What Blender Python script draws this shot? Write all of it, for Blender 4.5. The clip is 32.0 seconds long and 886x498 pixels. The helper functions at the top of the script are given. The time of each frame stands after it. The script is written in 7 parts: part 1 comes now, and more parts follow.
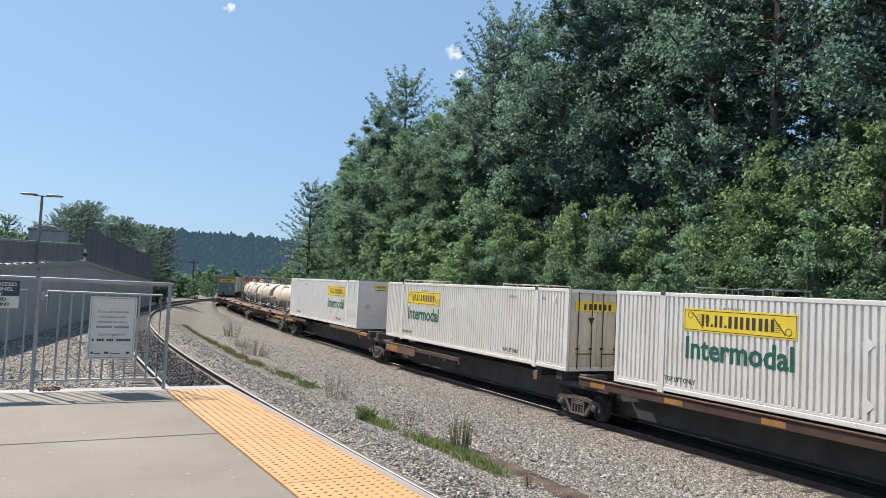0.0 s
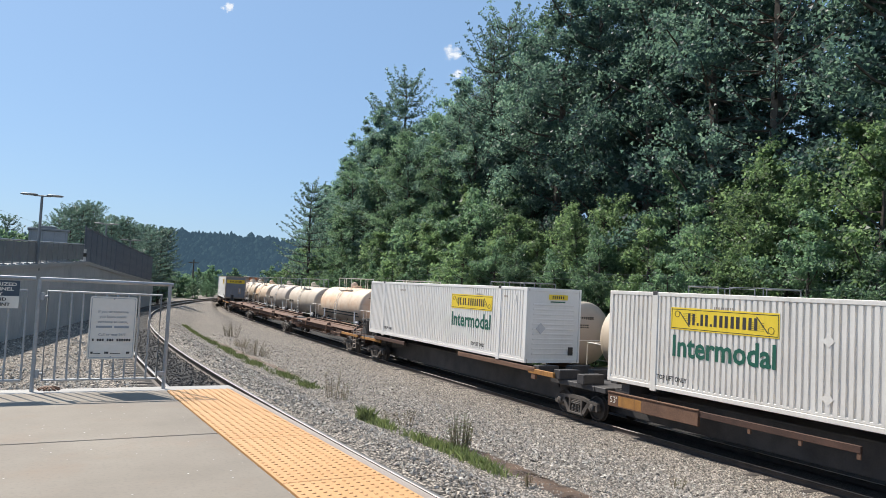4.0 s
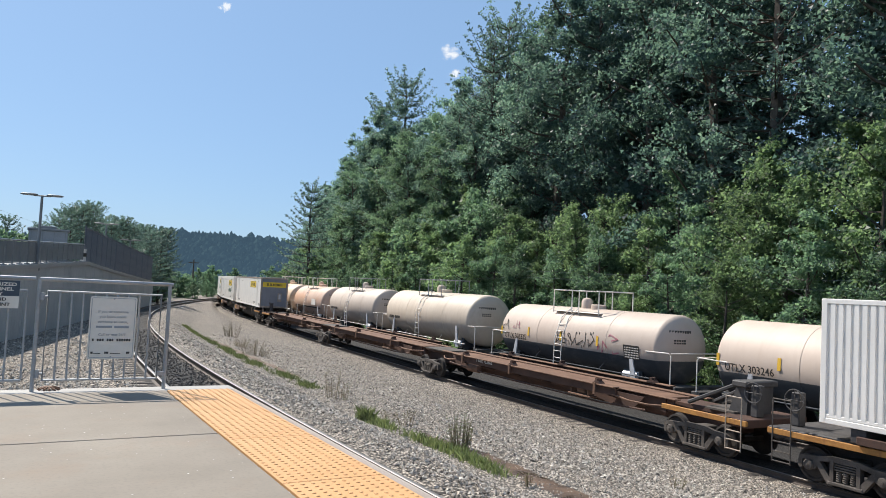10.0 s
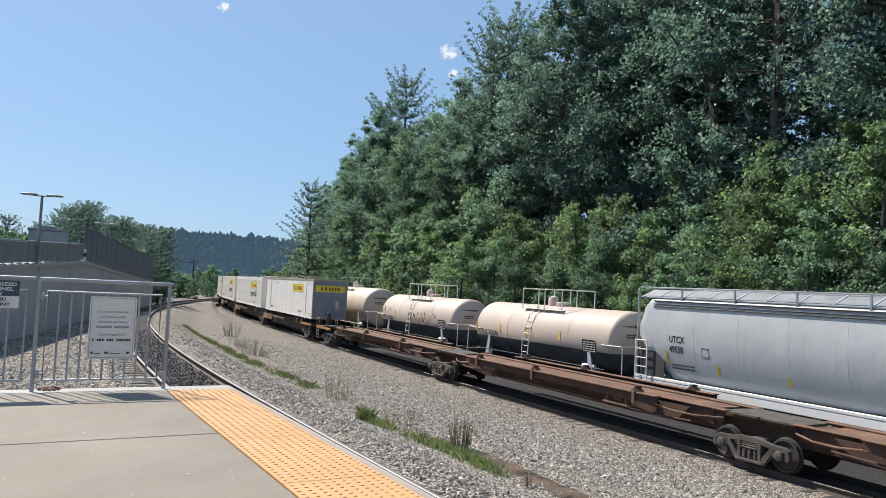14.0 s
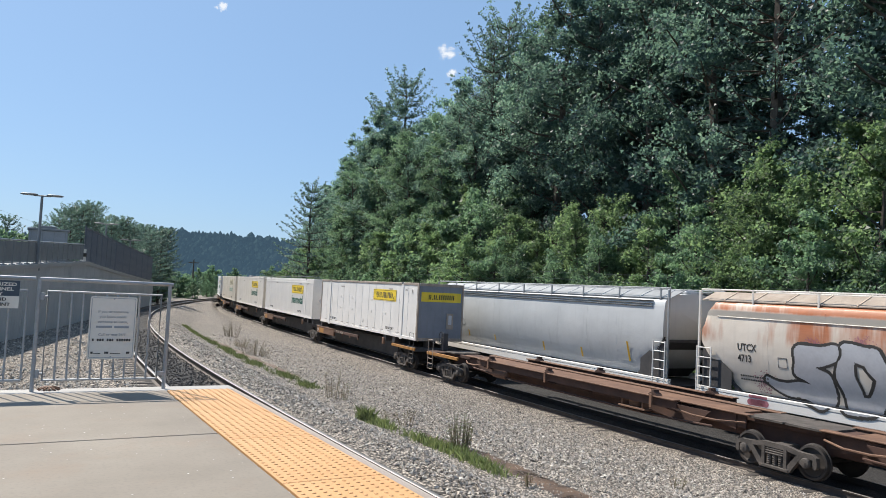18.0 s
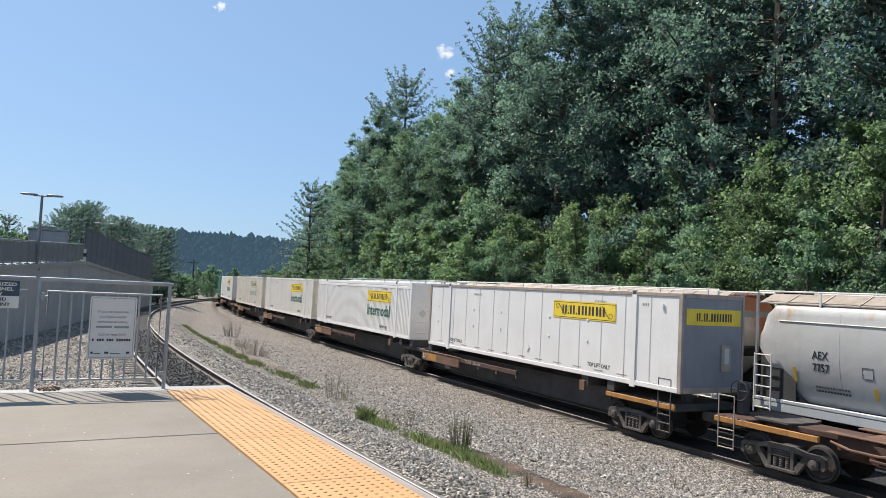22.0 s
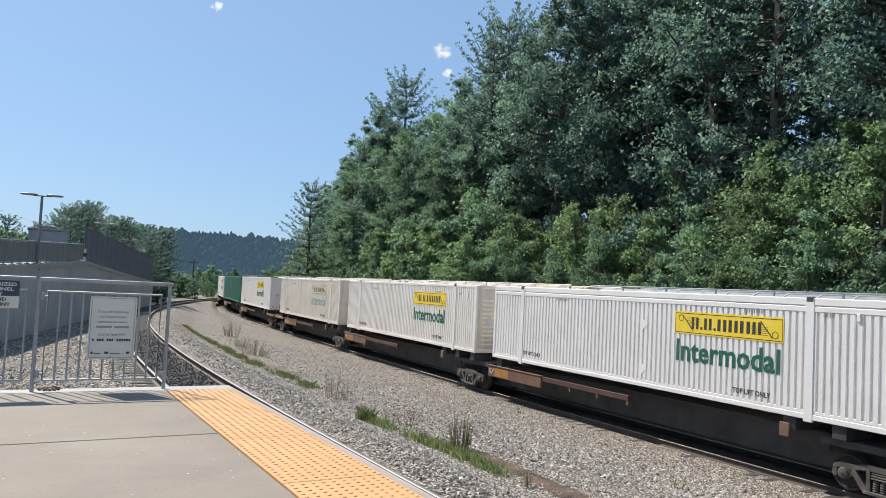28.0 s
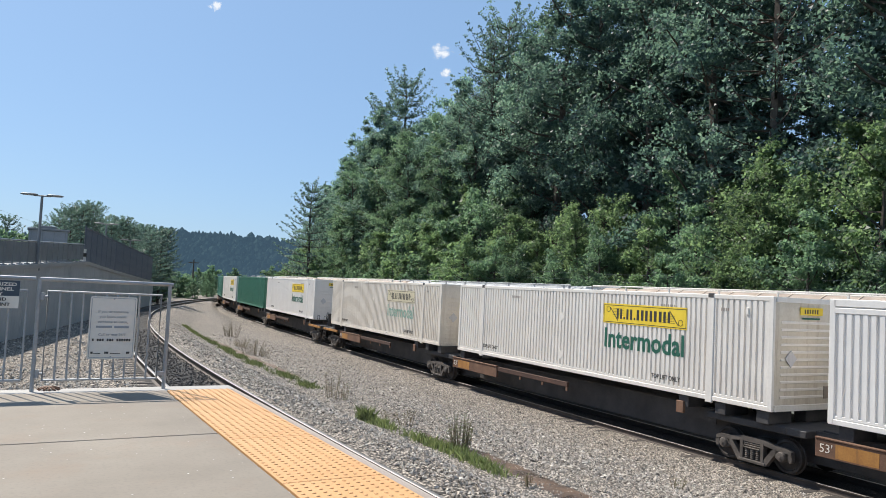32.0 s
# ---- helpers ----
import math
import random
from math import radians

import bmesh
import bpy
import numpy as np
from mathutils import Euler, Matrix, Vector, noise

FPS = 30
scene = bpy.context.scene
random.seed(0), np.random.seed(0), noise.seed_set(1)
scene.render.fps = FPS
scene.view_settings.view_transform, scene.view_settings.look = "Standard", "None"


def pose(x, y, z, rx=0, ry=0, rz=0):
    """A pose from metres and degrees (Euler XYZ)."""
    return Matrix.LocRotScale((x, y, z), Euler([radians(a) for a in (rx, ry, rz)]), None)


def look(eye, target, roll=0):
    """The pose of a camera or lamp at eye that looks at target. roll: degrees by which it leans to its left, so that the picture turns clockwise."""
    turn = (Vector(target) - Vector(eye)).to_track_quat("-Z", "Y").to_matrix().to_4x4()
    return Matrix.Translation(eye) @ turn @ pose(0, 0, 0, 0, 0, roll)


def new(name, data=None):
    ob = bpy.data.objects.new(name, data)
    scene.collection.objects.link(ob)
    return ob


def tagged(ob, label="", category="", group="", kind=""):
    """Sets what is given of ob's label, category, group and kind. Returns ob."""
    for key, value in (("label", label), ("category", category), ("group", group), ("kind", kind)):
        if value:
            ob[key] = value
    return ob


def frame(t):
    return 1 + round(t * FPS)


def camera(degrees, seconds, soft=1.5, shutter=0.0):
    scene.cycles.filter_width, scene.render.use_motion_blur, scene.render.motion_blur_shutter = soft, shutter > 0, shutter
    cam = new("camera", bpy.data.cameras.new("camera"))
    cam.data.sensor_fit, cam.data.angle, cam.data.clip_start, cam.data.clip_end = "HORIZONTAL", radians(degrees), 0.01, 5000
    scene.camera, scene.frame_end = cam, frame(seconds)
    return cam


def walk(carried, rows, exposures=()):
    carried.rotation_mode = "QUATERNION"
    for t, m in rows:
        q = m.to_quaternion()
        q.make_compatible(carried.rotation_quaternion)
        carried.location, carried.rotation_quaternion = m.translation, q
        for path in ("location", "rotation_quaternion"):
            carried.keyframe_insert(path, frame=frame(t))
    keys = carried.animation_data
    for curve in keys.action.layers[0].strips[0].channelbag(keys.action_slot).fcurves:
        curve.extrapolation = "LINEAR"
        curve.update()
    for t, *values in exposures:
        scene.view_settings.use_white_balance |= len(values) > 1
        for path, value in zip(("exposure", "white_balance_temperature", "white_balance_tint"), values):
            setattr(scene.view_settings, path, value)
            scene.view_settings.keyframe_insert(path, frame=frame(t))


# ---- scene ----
cam = camera(62.63, 32.0, soft=0.55)
EYE = (0.0, 0.0, 1.082)
AIM = look(EYE, (0.0, 0.99822, 1.082 + 0.05965), 2.74)
walk(cam, [(0.0, AIM), (32.0, AIM)], exposures=[(0.0, 0.5), (32.0, 0.5)])

# ---- world and sun ----
SUN_DIR = Vector((-0.78, 0.62, 1.17)).normalized()
world = bpy.data.worlds.new("world")
scene.world = world
world.use_nodes = True
wn = world.node_tree
sky = wn.nodes.new("ShaderNodeTexSky")
sky.sky_type = "NISHITA"
sky.sun_disc = False
sky.sun_elevation = math.asin(SUN_DIR.z)
sky.sun_rotation = math.atan2(SUN_DIR.x, SUN_DIR.y)
sky.air_density, sky.dust_density, sky.ozone_density = 1.0, 0.8, 3.2
tint = wn.nodes.new("ShaderNodeMix")
tint.data_type, tint.blend_type = "RGBA", "MULTIPLY"
tint.inputs[0].default_value, tint.inputs[7].default_value = 1.0, (0.88, 1.0, 1.08, 1)
wn.links.new(sky.outputs[0], tint.inputs[6])
veil = wn.nodes.new("ShaderNodeMix")
veil.data_type = "RGBA"
veil.inputs[0].default_value, veil.inputs[7].default_value = 0.55, (3.5, 5.5, 8.5, 1)
wn.links.new(tint.outputs[2], veil.inputs[6])
wn.links.new(veil.outputs[2], wn.nodes["Background"].inputs[0])
wn.nodes["Background"].inputs[1].default_value = 0.076
sun = new("sun", bpy.data.lights.new("sun", "SUN"))
sun.data.energy, sun.data.angle, sun.data.color = 5.0, radians(0.55), (1.0, 0.94, 0.85)
sun.matrix_world = look(SUN_DIR * 60, (0, 0, 0))


# ---- mesh tools ----
class Geo:
    """Collects vertices and faces of one mesh."""

    def __init__(self):
        self.v, self.f, self.m = [], [], []

    def add(self, v, f, m=0):
        k = len(self.v)
        self.v.extend([tuple(p) for p in v])
        self.f.extend([tuple(i + k for i in q) for q in f])
        self.m.extend([m] * len(f))
        return self

    def box(self, x0, x1, y0, y1, z0, z1, c=0.0, m=0, at=None):
        c = min(c, 0.45 * (x1 - x0), 0.45 * (y1 - y0), 0.45 * (z1 - z0))
        if c <= 0:
            v = [(x, y, z) for x in (x0, x1) for y in (y0, y1) for z in (z0, z1)]
            f = [(0, 1, 3, 2), (4, 6, 7, 5), (0, 4, 5, 1), (2, 3, 7, 6), (0, 2, 6, 4), (1, 5, 7, 3)]
        else:
            v, ix = [], {}
            for i, x in ((0, x0), (1, x1)):
                for j, y in ((0, y0), (1, y1)):
                    for k, z in ((0, z0), (1, z1)):
                        sx, sy, sz = (c, -c)[i], (c, -c)[j], (c, -c)[k]
                        for a, p in enumerate(((x, y + sy, z + sz), (x + sx, y, z + sz), (x + sx, y + sy, z))):
                            ix[i, j, k, a] = len(v)
                            v.append(p)
            f = []
            for s in (0, 1):
                f.append([ix[s, j, k, 0] for j, k in ((0, 0), (0, 1), (1, 1), (1, 0))][:: 1 if s == 0 else -1])
                f.append([ix[i, s, k, 1] for i, k in ((0, 0), (1, 0), (1, 1), (0, 1))][:: 1 if s == 0 else -1])
                f.append([ix[i, j, s, 2] for i, j in ((0, 0), (0, 1), (1, 1), (1, 0))][:: 1 if s == 0 else -1])
            for j in (0, 1):
                for k in (0, 1):
                    f.append((ix[0, j, k, 1], ix[1, j, k, 1], ix[1, j, k, 2], ix[0, j, k, 2])[:: 1 if j != k else -1])
                    f.append((ix[j, 0, k, 0], ix[j, 1, k, 0], ix[j, 1, k, 2], ix[j, 0, k, 2])[:: 1 if j == k else -1])
                    f.append((ix[j, k, 0, 0], ix[j, k, 1, 0], ix[j, k, 1, 1], ix[j, k, 0, 1])[:: 1 if j != k else -1])
            for i in (0, 1):
                for j in (0, 1):
                    for k in (0, 1):
                        f.append((ix[i, j, k, 0], ix[i, j, k, 1], ix[i, j, k, 2])[:: 1 if (i + j + k) % 2 == 0 else -1])
        if at is not None:
            v = [at @ Vector(p) for p in v]
        return self.add(v, f, m)

    def tube(self, pts, r, n=6, cap=True, m=0, closed=False):
        pts = [Vector(p) for p in pts]
        rs = r if isinstance(r, (list, tuple)) else [r] * len(pts)
        N = len(pts)
        v, f = [], []
        ref = None
        for i, p in enumerate(pts):
            a = pts[(i - 1) % N] if (i > 0 or closed) else p
            b = pts[(i + 1) % N] if (i < N - 1 or closed) else p
            t = (b - a).normalized()
            if ref is None or abs(ref.dot(t)) > 0.95:
                ref = Vector((0, 0, 1)) if abs(t.z) < 0.9 else Vector((1, 0, 0))
            s = t.cross(ref).normalized()
            ref = s.cross(t).normalized()
            for k in range(n):
                w = 2 * math.pi * (k + 0.5) / n
                v.append(p + (s * math.cos(w) + ref * math.sin(w)) * rs[i])
        for i in range(N if closed else N - 1):
            j = (i + 1) % N
            for k in range(n):
                q = (k + 1) % n
                f.append((i * n + k, i * n + q, j * n + q, j * n + k))
        if cap and not closed:
            f.append(tuple(range(n))[::-1])
            f.append(tuple((N - 1) * n + k for k in range(n)))
        return self.add(v, f, m)

    def lathe(self, prof, axis="y", n=20, at=(0, 0, 0), m=0):
        """prof: (place along the axis, radius), closed by caps."""
        v, f = [], []
        for u, r in prof:
            for k in range(n):
                w = 2 * math.pi * k / n
                c, s = r * math.cos(w), r * math.sin(w)
                p = {"x": (u, c, s), "y": (s, u, c), "z": (c, s, u)}[axis]
                v.append((p[0] + at[0], p[1] + at[1], p[2] + at[2]))
        for i in range(len(prof) - 1):
            for k in range(n):
                q = (k + 1) % n
                f.append((i * n + k, i * n + q, (i + 1) * n + q, (i + 1) * n + k))
        f.append(tuple(range(n))[::-1])
        f.append(tuple((len(prof) - 1) * n + k for k in range(n)))
        return self.add(v, f, m)

    def loft(self, rings, m=0, caps=True, closed=True):
        n = len(rings[0])
        v = [p for r in rings for p in r]
        f = []
        for i in range(len(rings) - 1):
            for k in range(n if closed else n - 1):
                q = (k + 1) % n
                f.append((i * n + k, i * n + q, (i + 1) * n + q, (i + 1) * n + k))
        if caps and closed:
            f.append(tuple(range(n))[::-1])
            f.append(tuple((len(rings) - 1) * n + k for k in range(n)))
        return self.add(v, f, m)

    def plate(self, poly, t, axis="y", at=0.0, m=0):
        """A flat polygon of (u, w) points, thickened by t along an axis."""
        def pt(u, w, h):
            return {"y": (u, at + h, w), "x": (at + h, u, w), "z": (u, w, at + h)}[axis]
        n = len(poly)
        v = [pt(u, w, 0) for u, w in poly] + [pt(u, w, t) for u, w in poly]
        f = [tuple(range(n)), tuple(range(2 * n - 1, n - 1, -1))]
        f += [(k, n + k, n + (k + 1) % n, (k + 1) % n) for k in range(n)]
        return self.add(v, f, m)

    def mesh(self, name, mats, smooth=False, fix=True):
        me = bpy.data.meshes.new(name)
        me.from_pydata(self.v, [], self.f)
        for mt in (mats if isinstance(mats, (list, tuple)) else [mats]):
            me.materials.append(mt)
        if any(self.m):
            me.polygons.foreach_set("material_index", self.m)
        if fix:
            bm = bmesh.new()
            bm.from_mesh(me)
            bmesh.ops.recalc_face_normals(bm, faces=bm.faces)
            bm.to_mesh(me)
            bm.free()
        if smooth:
            me.polygons.foreach_set("use_smooth", [True] * len(me.polygons))
            me.set_sharp_from_angle(angle=radians(40))
        me.update()
        return me


def part(name, geo, mats, parent, label="", smooth=False, at=None, fix=True):
    me = geo.mesh(name, mats, smooth, fix) if isinstance(geo, Geo) else geo
    ob = new(name, me)
    ob.parent = parent
    if at is not None:
        ob.matrix_basis = at
    if label:
        ob["label"] = label
    return ob


def thing(name, label, category, m=None, group="", kind=""):
    ob = new(name)
    ob.empty_display_size = 0.3
    if m is not None:
        ob.matrix_basis = m
    return tagged(ob, label, category, group, kind)


def lettering(text, height, align="LEFT", stretch=1.0, depth=0.004, bold=0.0):
    """A thin mesh of built-in letters of that capital height in the xz plane, facing +y."""
    cu = bpy.data.curves.new("letters", "FONT")
    cu.body, cu.size, cu.align_x, cu.extrude, cu.resolution_u = text, height / 0.70, align, depth / 2, 2
    cu.offset = bold
    tmp = bpy.data.objects.new("letters", cu)
    me = bpy.data.meshes.new_from_object(tmp)
    bpy.data.objects.remove(tmp)
    bpy.data.curves.remove(cu)
    me.transform(Matrix.Diagonal((stretch, 1, 1, 1)))
    me.transform(Matrix(((-1, 0, 0, 0), (0, 0, 1, 0), (0, 1, 0, 0), (0, 0, 0, 1))))
    return me


# ---- materials ----
def ramp(nt, fac, stops):
    r = nt.nodes.new("ShaderNodeValToRGB")
    while len(r.color_ramp.elements) < len(stops):
        r.color_ramp.elements.new(0.5)
    for e, (p, c) in zip(r.color_ramp.elements, stops):
        e.position = p
        e.color = (*c, 1) if len(c) == 3 else c
    nt.links.new(fac, r.inputs[0])
    return r.outputs[0]


def tex(nt, kind, vec, scale, detail=4.0, rough=0.6):
    n = nt.nodes.new({"noise": "ShaderNodeTexNoise", "voronoi": "ShaderNodeTexVoronoi"}[kind])
    n.inputs["Scale"].default_value = scale
    if kind == "noise":
        n.inputs["Detail"].default_value = detail
        n.inputs["Roughness"].default_value = rough
    nt.links.new(vec, n.inputs["Vector"])
    return n


def mixc(nt, fac, a, b, mode="MIX"):
    n = nt.nodes.new("ShaderNodeMix")
    n.data_type, n.blend_type = "RGBA", mode
    for k, val in ((0, fac), (6, a), (7, b)):
        if isinstance(val, (int, float)):
            n.inputs[k].default_value = val
        elif isinstance(val, tuple):
            n.inputs[k].default_value = (*val, 1)
        else:
            nt.links.new(val, n.inputs[k])
    return n.outputs[2]


def math_node(nt, op, a, b=0.0):
    n = nt.nodes.new("ShaderNodeMath")
    n.operation = op
    for k, val in ((0, a), (1, b)):
        if isinstance(val, (int, float)):
            n.inputs[k].default_value = val
        else:
            nt.links.new(val, n.inputs[k])
    return n.outputs[0]


def base_mat(name, rough=0.6, metal=0.0):
    mt = bpy.data.materials.new(name)
    mt.use_nodes = True
    nt = mt.node_tree
    b = nt.nodes["Principled BSDF"]
    b.inputs["Roughness"].default_value = rough
    b.inputs["Metallic"].default_value = metal
    tc = nt.nodes.new("ShaderNodeTexCoord").outputs["Object"]
    return mt, nt, b, tc


def bump(nt, b, h, strength, dist=0.02):
    n = nt.nodes.new("ShaderNodeBump")
    n.inputs["Strength"].default_value = strength
    n.inputs["Distance"].default_value = dist
    nt.links.new(h, n.inputs["Height"])
    nt.links.new(n.outputs[0], b.inputs["Normal"])


def stretch(nt, vec, s):
    n = nt.nodes.new("ShaderNodeMapping")
    n.inputs["Scale"].default_value = s
    nt.links.new(vec, n.inputs["Vector"])
    return n.outputs[0]


def surface(name, c1, c2, rough=0.6, metal=0.0, big=0.6, fine=12.0, streak=0.0, dirt=(0.12, 0.09, 0.06), bumps=0.15, amount=0.5, per_object=0.0):
    """Paint, metal or stone: two colours at two scales, with vertical streaks of dirt."""
    mt, nt, b, tc = base_mat(name, rough, metal)
    n1 = tex(nt, "noise", tc, big, 5)
    n2 = tex(nt, "noise", tc, fine, 3)
    f = math_node(nt, "ADD", math_node(nt, "MULTIPLY", n1.outputs[0], 0.65), math_node(nt, "MULTIPLY", n2.outputs[0], 0.35))
    c = ramp(nt, f, [(0.5 - 0.5 * amount + 0.12, c1), (0.5 + 0.5 * amount - 0.12, c2)])
    if streak > 0:
        n3 = tex(nt, "noise", stretch(nt, tc, (3.2, 3.2, 0.25)), 1.6, 6, 0.7)
        s = ramp(nt, n3.outputs[0], [(0.52, (0, 0, 0)), (0.78, (streak, streak, streak))])
        c = mixc(nt, s, c, dirt)
    if per_object > 0:
        oi = nt.nodes.new("ShaderNodeObjectInfo")
        v = math_node(nt, "ADD", math_node(nt, "MULTIPLY", oi.outputs["Random"], per_object), 1 - per_object / 2)
        g = nt.nodes.new("ShaderNodeCombineColor")
        for k in range(3):
            nt.links.new(v, g.inputs[k])
        c = mixc(nt, 1.0, c, g.outputs[0], "MULTIPLY")
    nt.links.new(c, b.inputs["Base Color"])
    r = math_node(nt, "ADD", math_node(nt, "MULTIPLY", n2.outputs[0], 0.25), rough - 0.12)
    nt.links.new(r, b.inputs["Roughness"])
    if bumps:
        bump(nt, b, n2.outputs[0], bumps, 0.01)
    return mt


def leaf_mat(name, c1, c2, c3, trans=0.35, rough=0.45):
    mt, nt, b, tc = base_mat(name, rough)
    geo = nt.nodes.new("ShaderNodeNewGeometry")
    oi = nt.nodes.new("ShaderNodeObjectInfo")
    c = ramp(nt, geo.outputs["Random Per Island"], [(0.0, c1), (0.6, c2), (1.0, c3)])
    v = math_node(nt, "ADD", math_node(nt, "MULTIPLY", oi.outputs["Random"], 0.5), 0.75)
    g = nt.nodes.new("ShaderNodeCombineColor")
    for k in range(3):
        nt.links.new(v, g.inputs[k])
    c = mixc(nt, 1.0, c, g.outputs[0], "MULTIPLY")
    nt.links.new(c, b.inputs["Base Color"])
    b.inputs["Specular IOR Level"].default_value = 0.5
    tr = nt.nodes.new("ShaderNodeBsdfTranslucent")
    nt.links.new(mixc(nt, 1.0, c, (1.3, 1.4, 1.0), "MULTIPLY"), tr.inputs[0])
    mx = nt.nodes.new("ShaderNodeMixShader")
    mx.inputs[0].default_value = trans
    nt.links.new(b.outputs[0], mx.inputs[1])
    nt.links.new(tr.outputs[0], mx.inputs[2])
    nt.links.new(mx.outputs[0], nt.nodes["Material Output"].inputs[0])
    return mt


def gravel_mat(name, tint, dark=0.5):
    mt, nt, b, tc = base_mat(name, 0.9)
    vo = tex(nt, "voronoi", tc, 23.0)
    vo2 = tex(nt, "voronoi", tc, 40.0)
    big = tex(nt, "noise", tc, 0.35, 5)
    fine = tex(nt, "noise", tc, 30.0, 3)
    grey = ramp(nt, vo.outputs["Color"], [(0.0, tuple(x * 0.3 for x in tint)), (0.4, tint), (1.0, tuple(min(1, x * 2.0) for x in tint))])
    c = mixc(nt, ramp(nt, big.outputs[0], [(0.35, (0, 0, 0)), (0.7, (0.35, 0.35, 0.35))]), grey, tuple(x * y for x, y in zip(tint, (0.74, 0.7, 0.66))))
    # Darkens the gaps between stones: their shade painted into the colour.
    edge = ramp(nt, vo.outputs["Distance"], [(0.3, (1, 1, 1)), (0.62, (dark, dark, dark))])
    c = mixc(nt, 1.0, c, edge, "MULTIPLY")
    nt.links.new(c, b.inputs["Base Color"])
    h = math_node(nt, "ADD", math_node(nt, "MULTIPLY", vo.outputs["Distance"], -1.0), math_node(nt, "MULTIPLY", vo2.outputs["Distance"], -0.4))
    bump(nt, b, h, 0.9, 0.035)
    return mt


def stained_concrete():
    """Broom-finished concrete: tan with faint brown stains, dark specks and a few pale chips."""
    mt, nt, b, tc = base_mat("concrete", 0.85)
    n1, n2, n3 = tex(nt, "noise", tc, 0.55, 6, 0.62), tex(nt, "noise", tc, 42, 4), tex(nt, "noise", tc, 1.7, 5, 0.6)
    c = ramp(nt, n1.outputs[0], [(0.33, (0.19, 0.16, 0.127)), (0.68, (0.278, 0.24, 0.192))])
    c = mixc(nt, ramp(nt, n3.outputs[0], [(0.52, (0, 0, 0)), (0.72, (0.5,) * 3)]), c, (0.235, 0.165, 0.115))
    c = mixc(nt, ramp(nt, n2.outputs[0], [(0.34, (0.32,) * 3), (0.5, (0, 0, 0))]), c, (0.16, 0.138, 0.115))
    v = tex(nt, "voronoi", tc, 9.0)
    c = mixc(nt, ramp(nt, v.outputs["Distance"], [(0.03, (0.9,) * 3), (0.07, (0, 0, 0))]), c, (0.62, 0.60, 0.56))
    nt.links.new(c, b.inputs["Base Color"])
    bump(nt, b, n2.outputs[0], 0.2, 0.004)
    return mt


CONCRETE = stained_concrete()
CONCRETE_PALE = surface("pale_concrete", (0.34, 0.32, 0.295), (0.41, 0.39, 0.36), 0.85, big=0.8, fine=30, bumps=0.15)
NOSING = surface("worn_nosing", (0.27, 0.228, 0.195), (0.36, 0.31, 0.27), 0.9, big=1.2, fine=30, bumps=0.3)
CONCRETE_WALL = surface("wall_concrete", (0.36, 0.355, 0.34), (0.46, 0.45, 0.43), 0.88, big=0.4, fine=18, streak=0.35, dirt=(0.2, 0.19, 0.17))
YELLOW_TILE = surface("yellow_tactile", (0.50, 0.26, 0.098), (0.575, 0.32, 0.135), 0.6, big=1.4, fine=40, bumps=0.08, per_object=0.06)
GALV = surface("galvanised_steel", (0.26, 0.27, 0.28), (0.38, 0.39, 0.40), 0.5, 0.6, big=2, fine=50, bumps=0.05)
DARK_STEEL = surface("dark_steel", (0.04, 0.045, 0.055), (0.06, 0.066, 0.078), 0.65, 0.0, big=2, fine=30)
RAIL_STEEL = surface("rail_steel", (0.045, 0.036, 0.031), (0.085, 0.066, 0.055), 0.7, 0.2, big=3, fine=40)
RAIL_HEAD = surface("rail_head", (0.23, 0.215, 0.20), (0.33, 0.31, 0.29), 0.5, 0.85, big=3, fine=60, bumps=0.02)
TIE = surface("creosote_timber", (0.03, 0.025, 0.022), (0.065, 0.054, 0.046), 0.9, big=2, fine=25, bumps=0.4, per_object=0.4)
GRAVEL = gravel_mat("gravel", (0.405, 0.348, 0.288), 0.12)
DARK_GRAVEL = gravel_mat("sooty_shaded_gravel", (0.040, 0.037, 0.036), 0.35)
DUSTY_GRAVEL = gravel_mat("dusty_dark_gravel", (0.06, 0.056, 0.052), 0.12)
STONE = surface("ballast_stone", (0.26, 0.24, 0.22), (0.46, 0.425, 0.385), 0.9, big=9.0, fine=60, bumps=0.3, amount=0.9)
WHITE_A = surface("cream_white_paint", (0.70, 0.65, 0.585), (0.79, 0.745, 0.68), 0.5, big=0.9, fine=14, streak=0.28, dirt=(0.36, 0.29, 0.22), bumps=0.05)
WHITE_B = surface("clean_white_paint", (0.73, 0.695, 0.65), (0.80, 0.765, 0.72), 0.5, big=0.9, fine=14, streak=0.12, dirt=(0.42, 0.40, 0.38), bumps=0.04)
WHITE_C = surface("dirty_cream_paint", (0.62, 0.56, 0.48), (0.74, 0.685, 0.60), 0.55, big=0.9, fine=14, streak=0.5, dirt=(0.34, 0.24, 0.16), bumps=0.06)
GREEN_C = surface("dark_green_paint", (0.025, 0.13, 0.085), (0.04, 0.18, 0.12), 0.5, big=0.9, fine=14, streak=0.2, bumps=0.05)
GREY_END = surface("grey_aluminium_panel", (0.50, 0.50, 0.52), (0.58, 0.58, 0.60), 0.45, 0.2, big=1, fine=20, streak=0.3)
TAN_FRAME = surface("weathered_tan_steel", (0.30, 0.24, 0.19), (0.42, 0.35, 0.29), 0.6, 0.2, big=2, fine=20, streak=0.4)
LOGO_YELLOW = surface("sign_yellow", (0.80, 0.56, 0.03), (0.86, 0.62, 0.05), 0.5, big=2, fine=20, bumps=0.0, streak=0.15)
INK = surface("black_lettering", (0.025, 0.022, 0.02), (0.045, 0.04, 0.035), 0.6, big=3, fine=30, bumps=0.0)
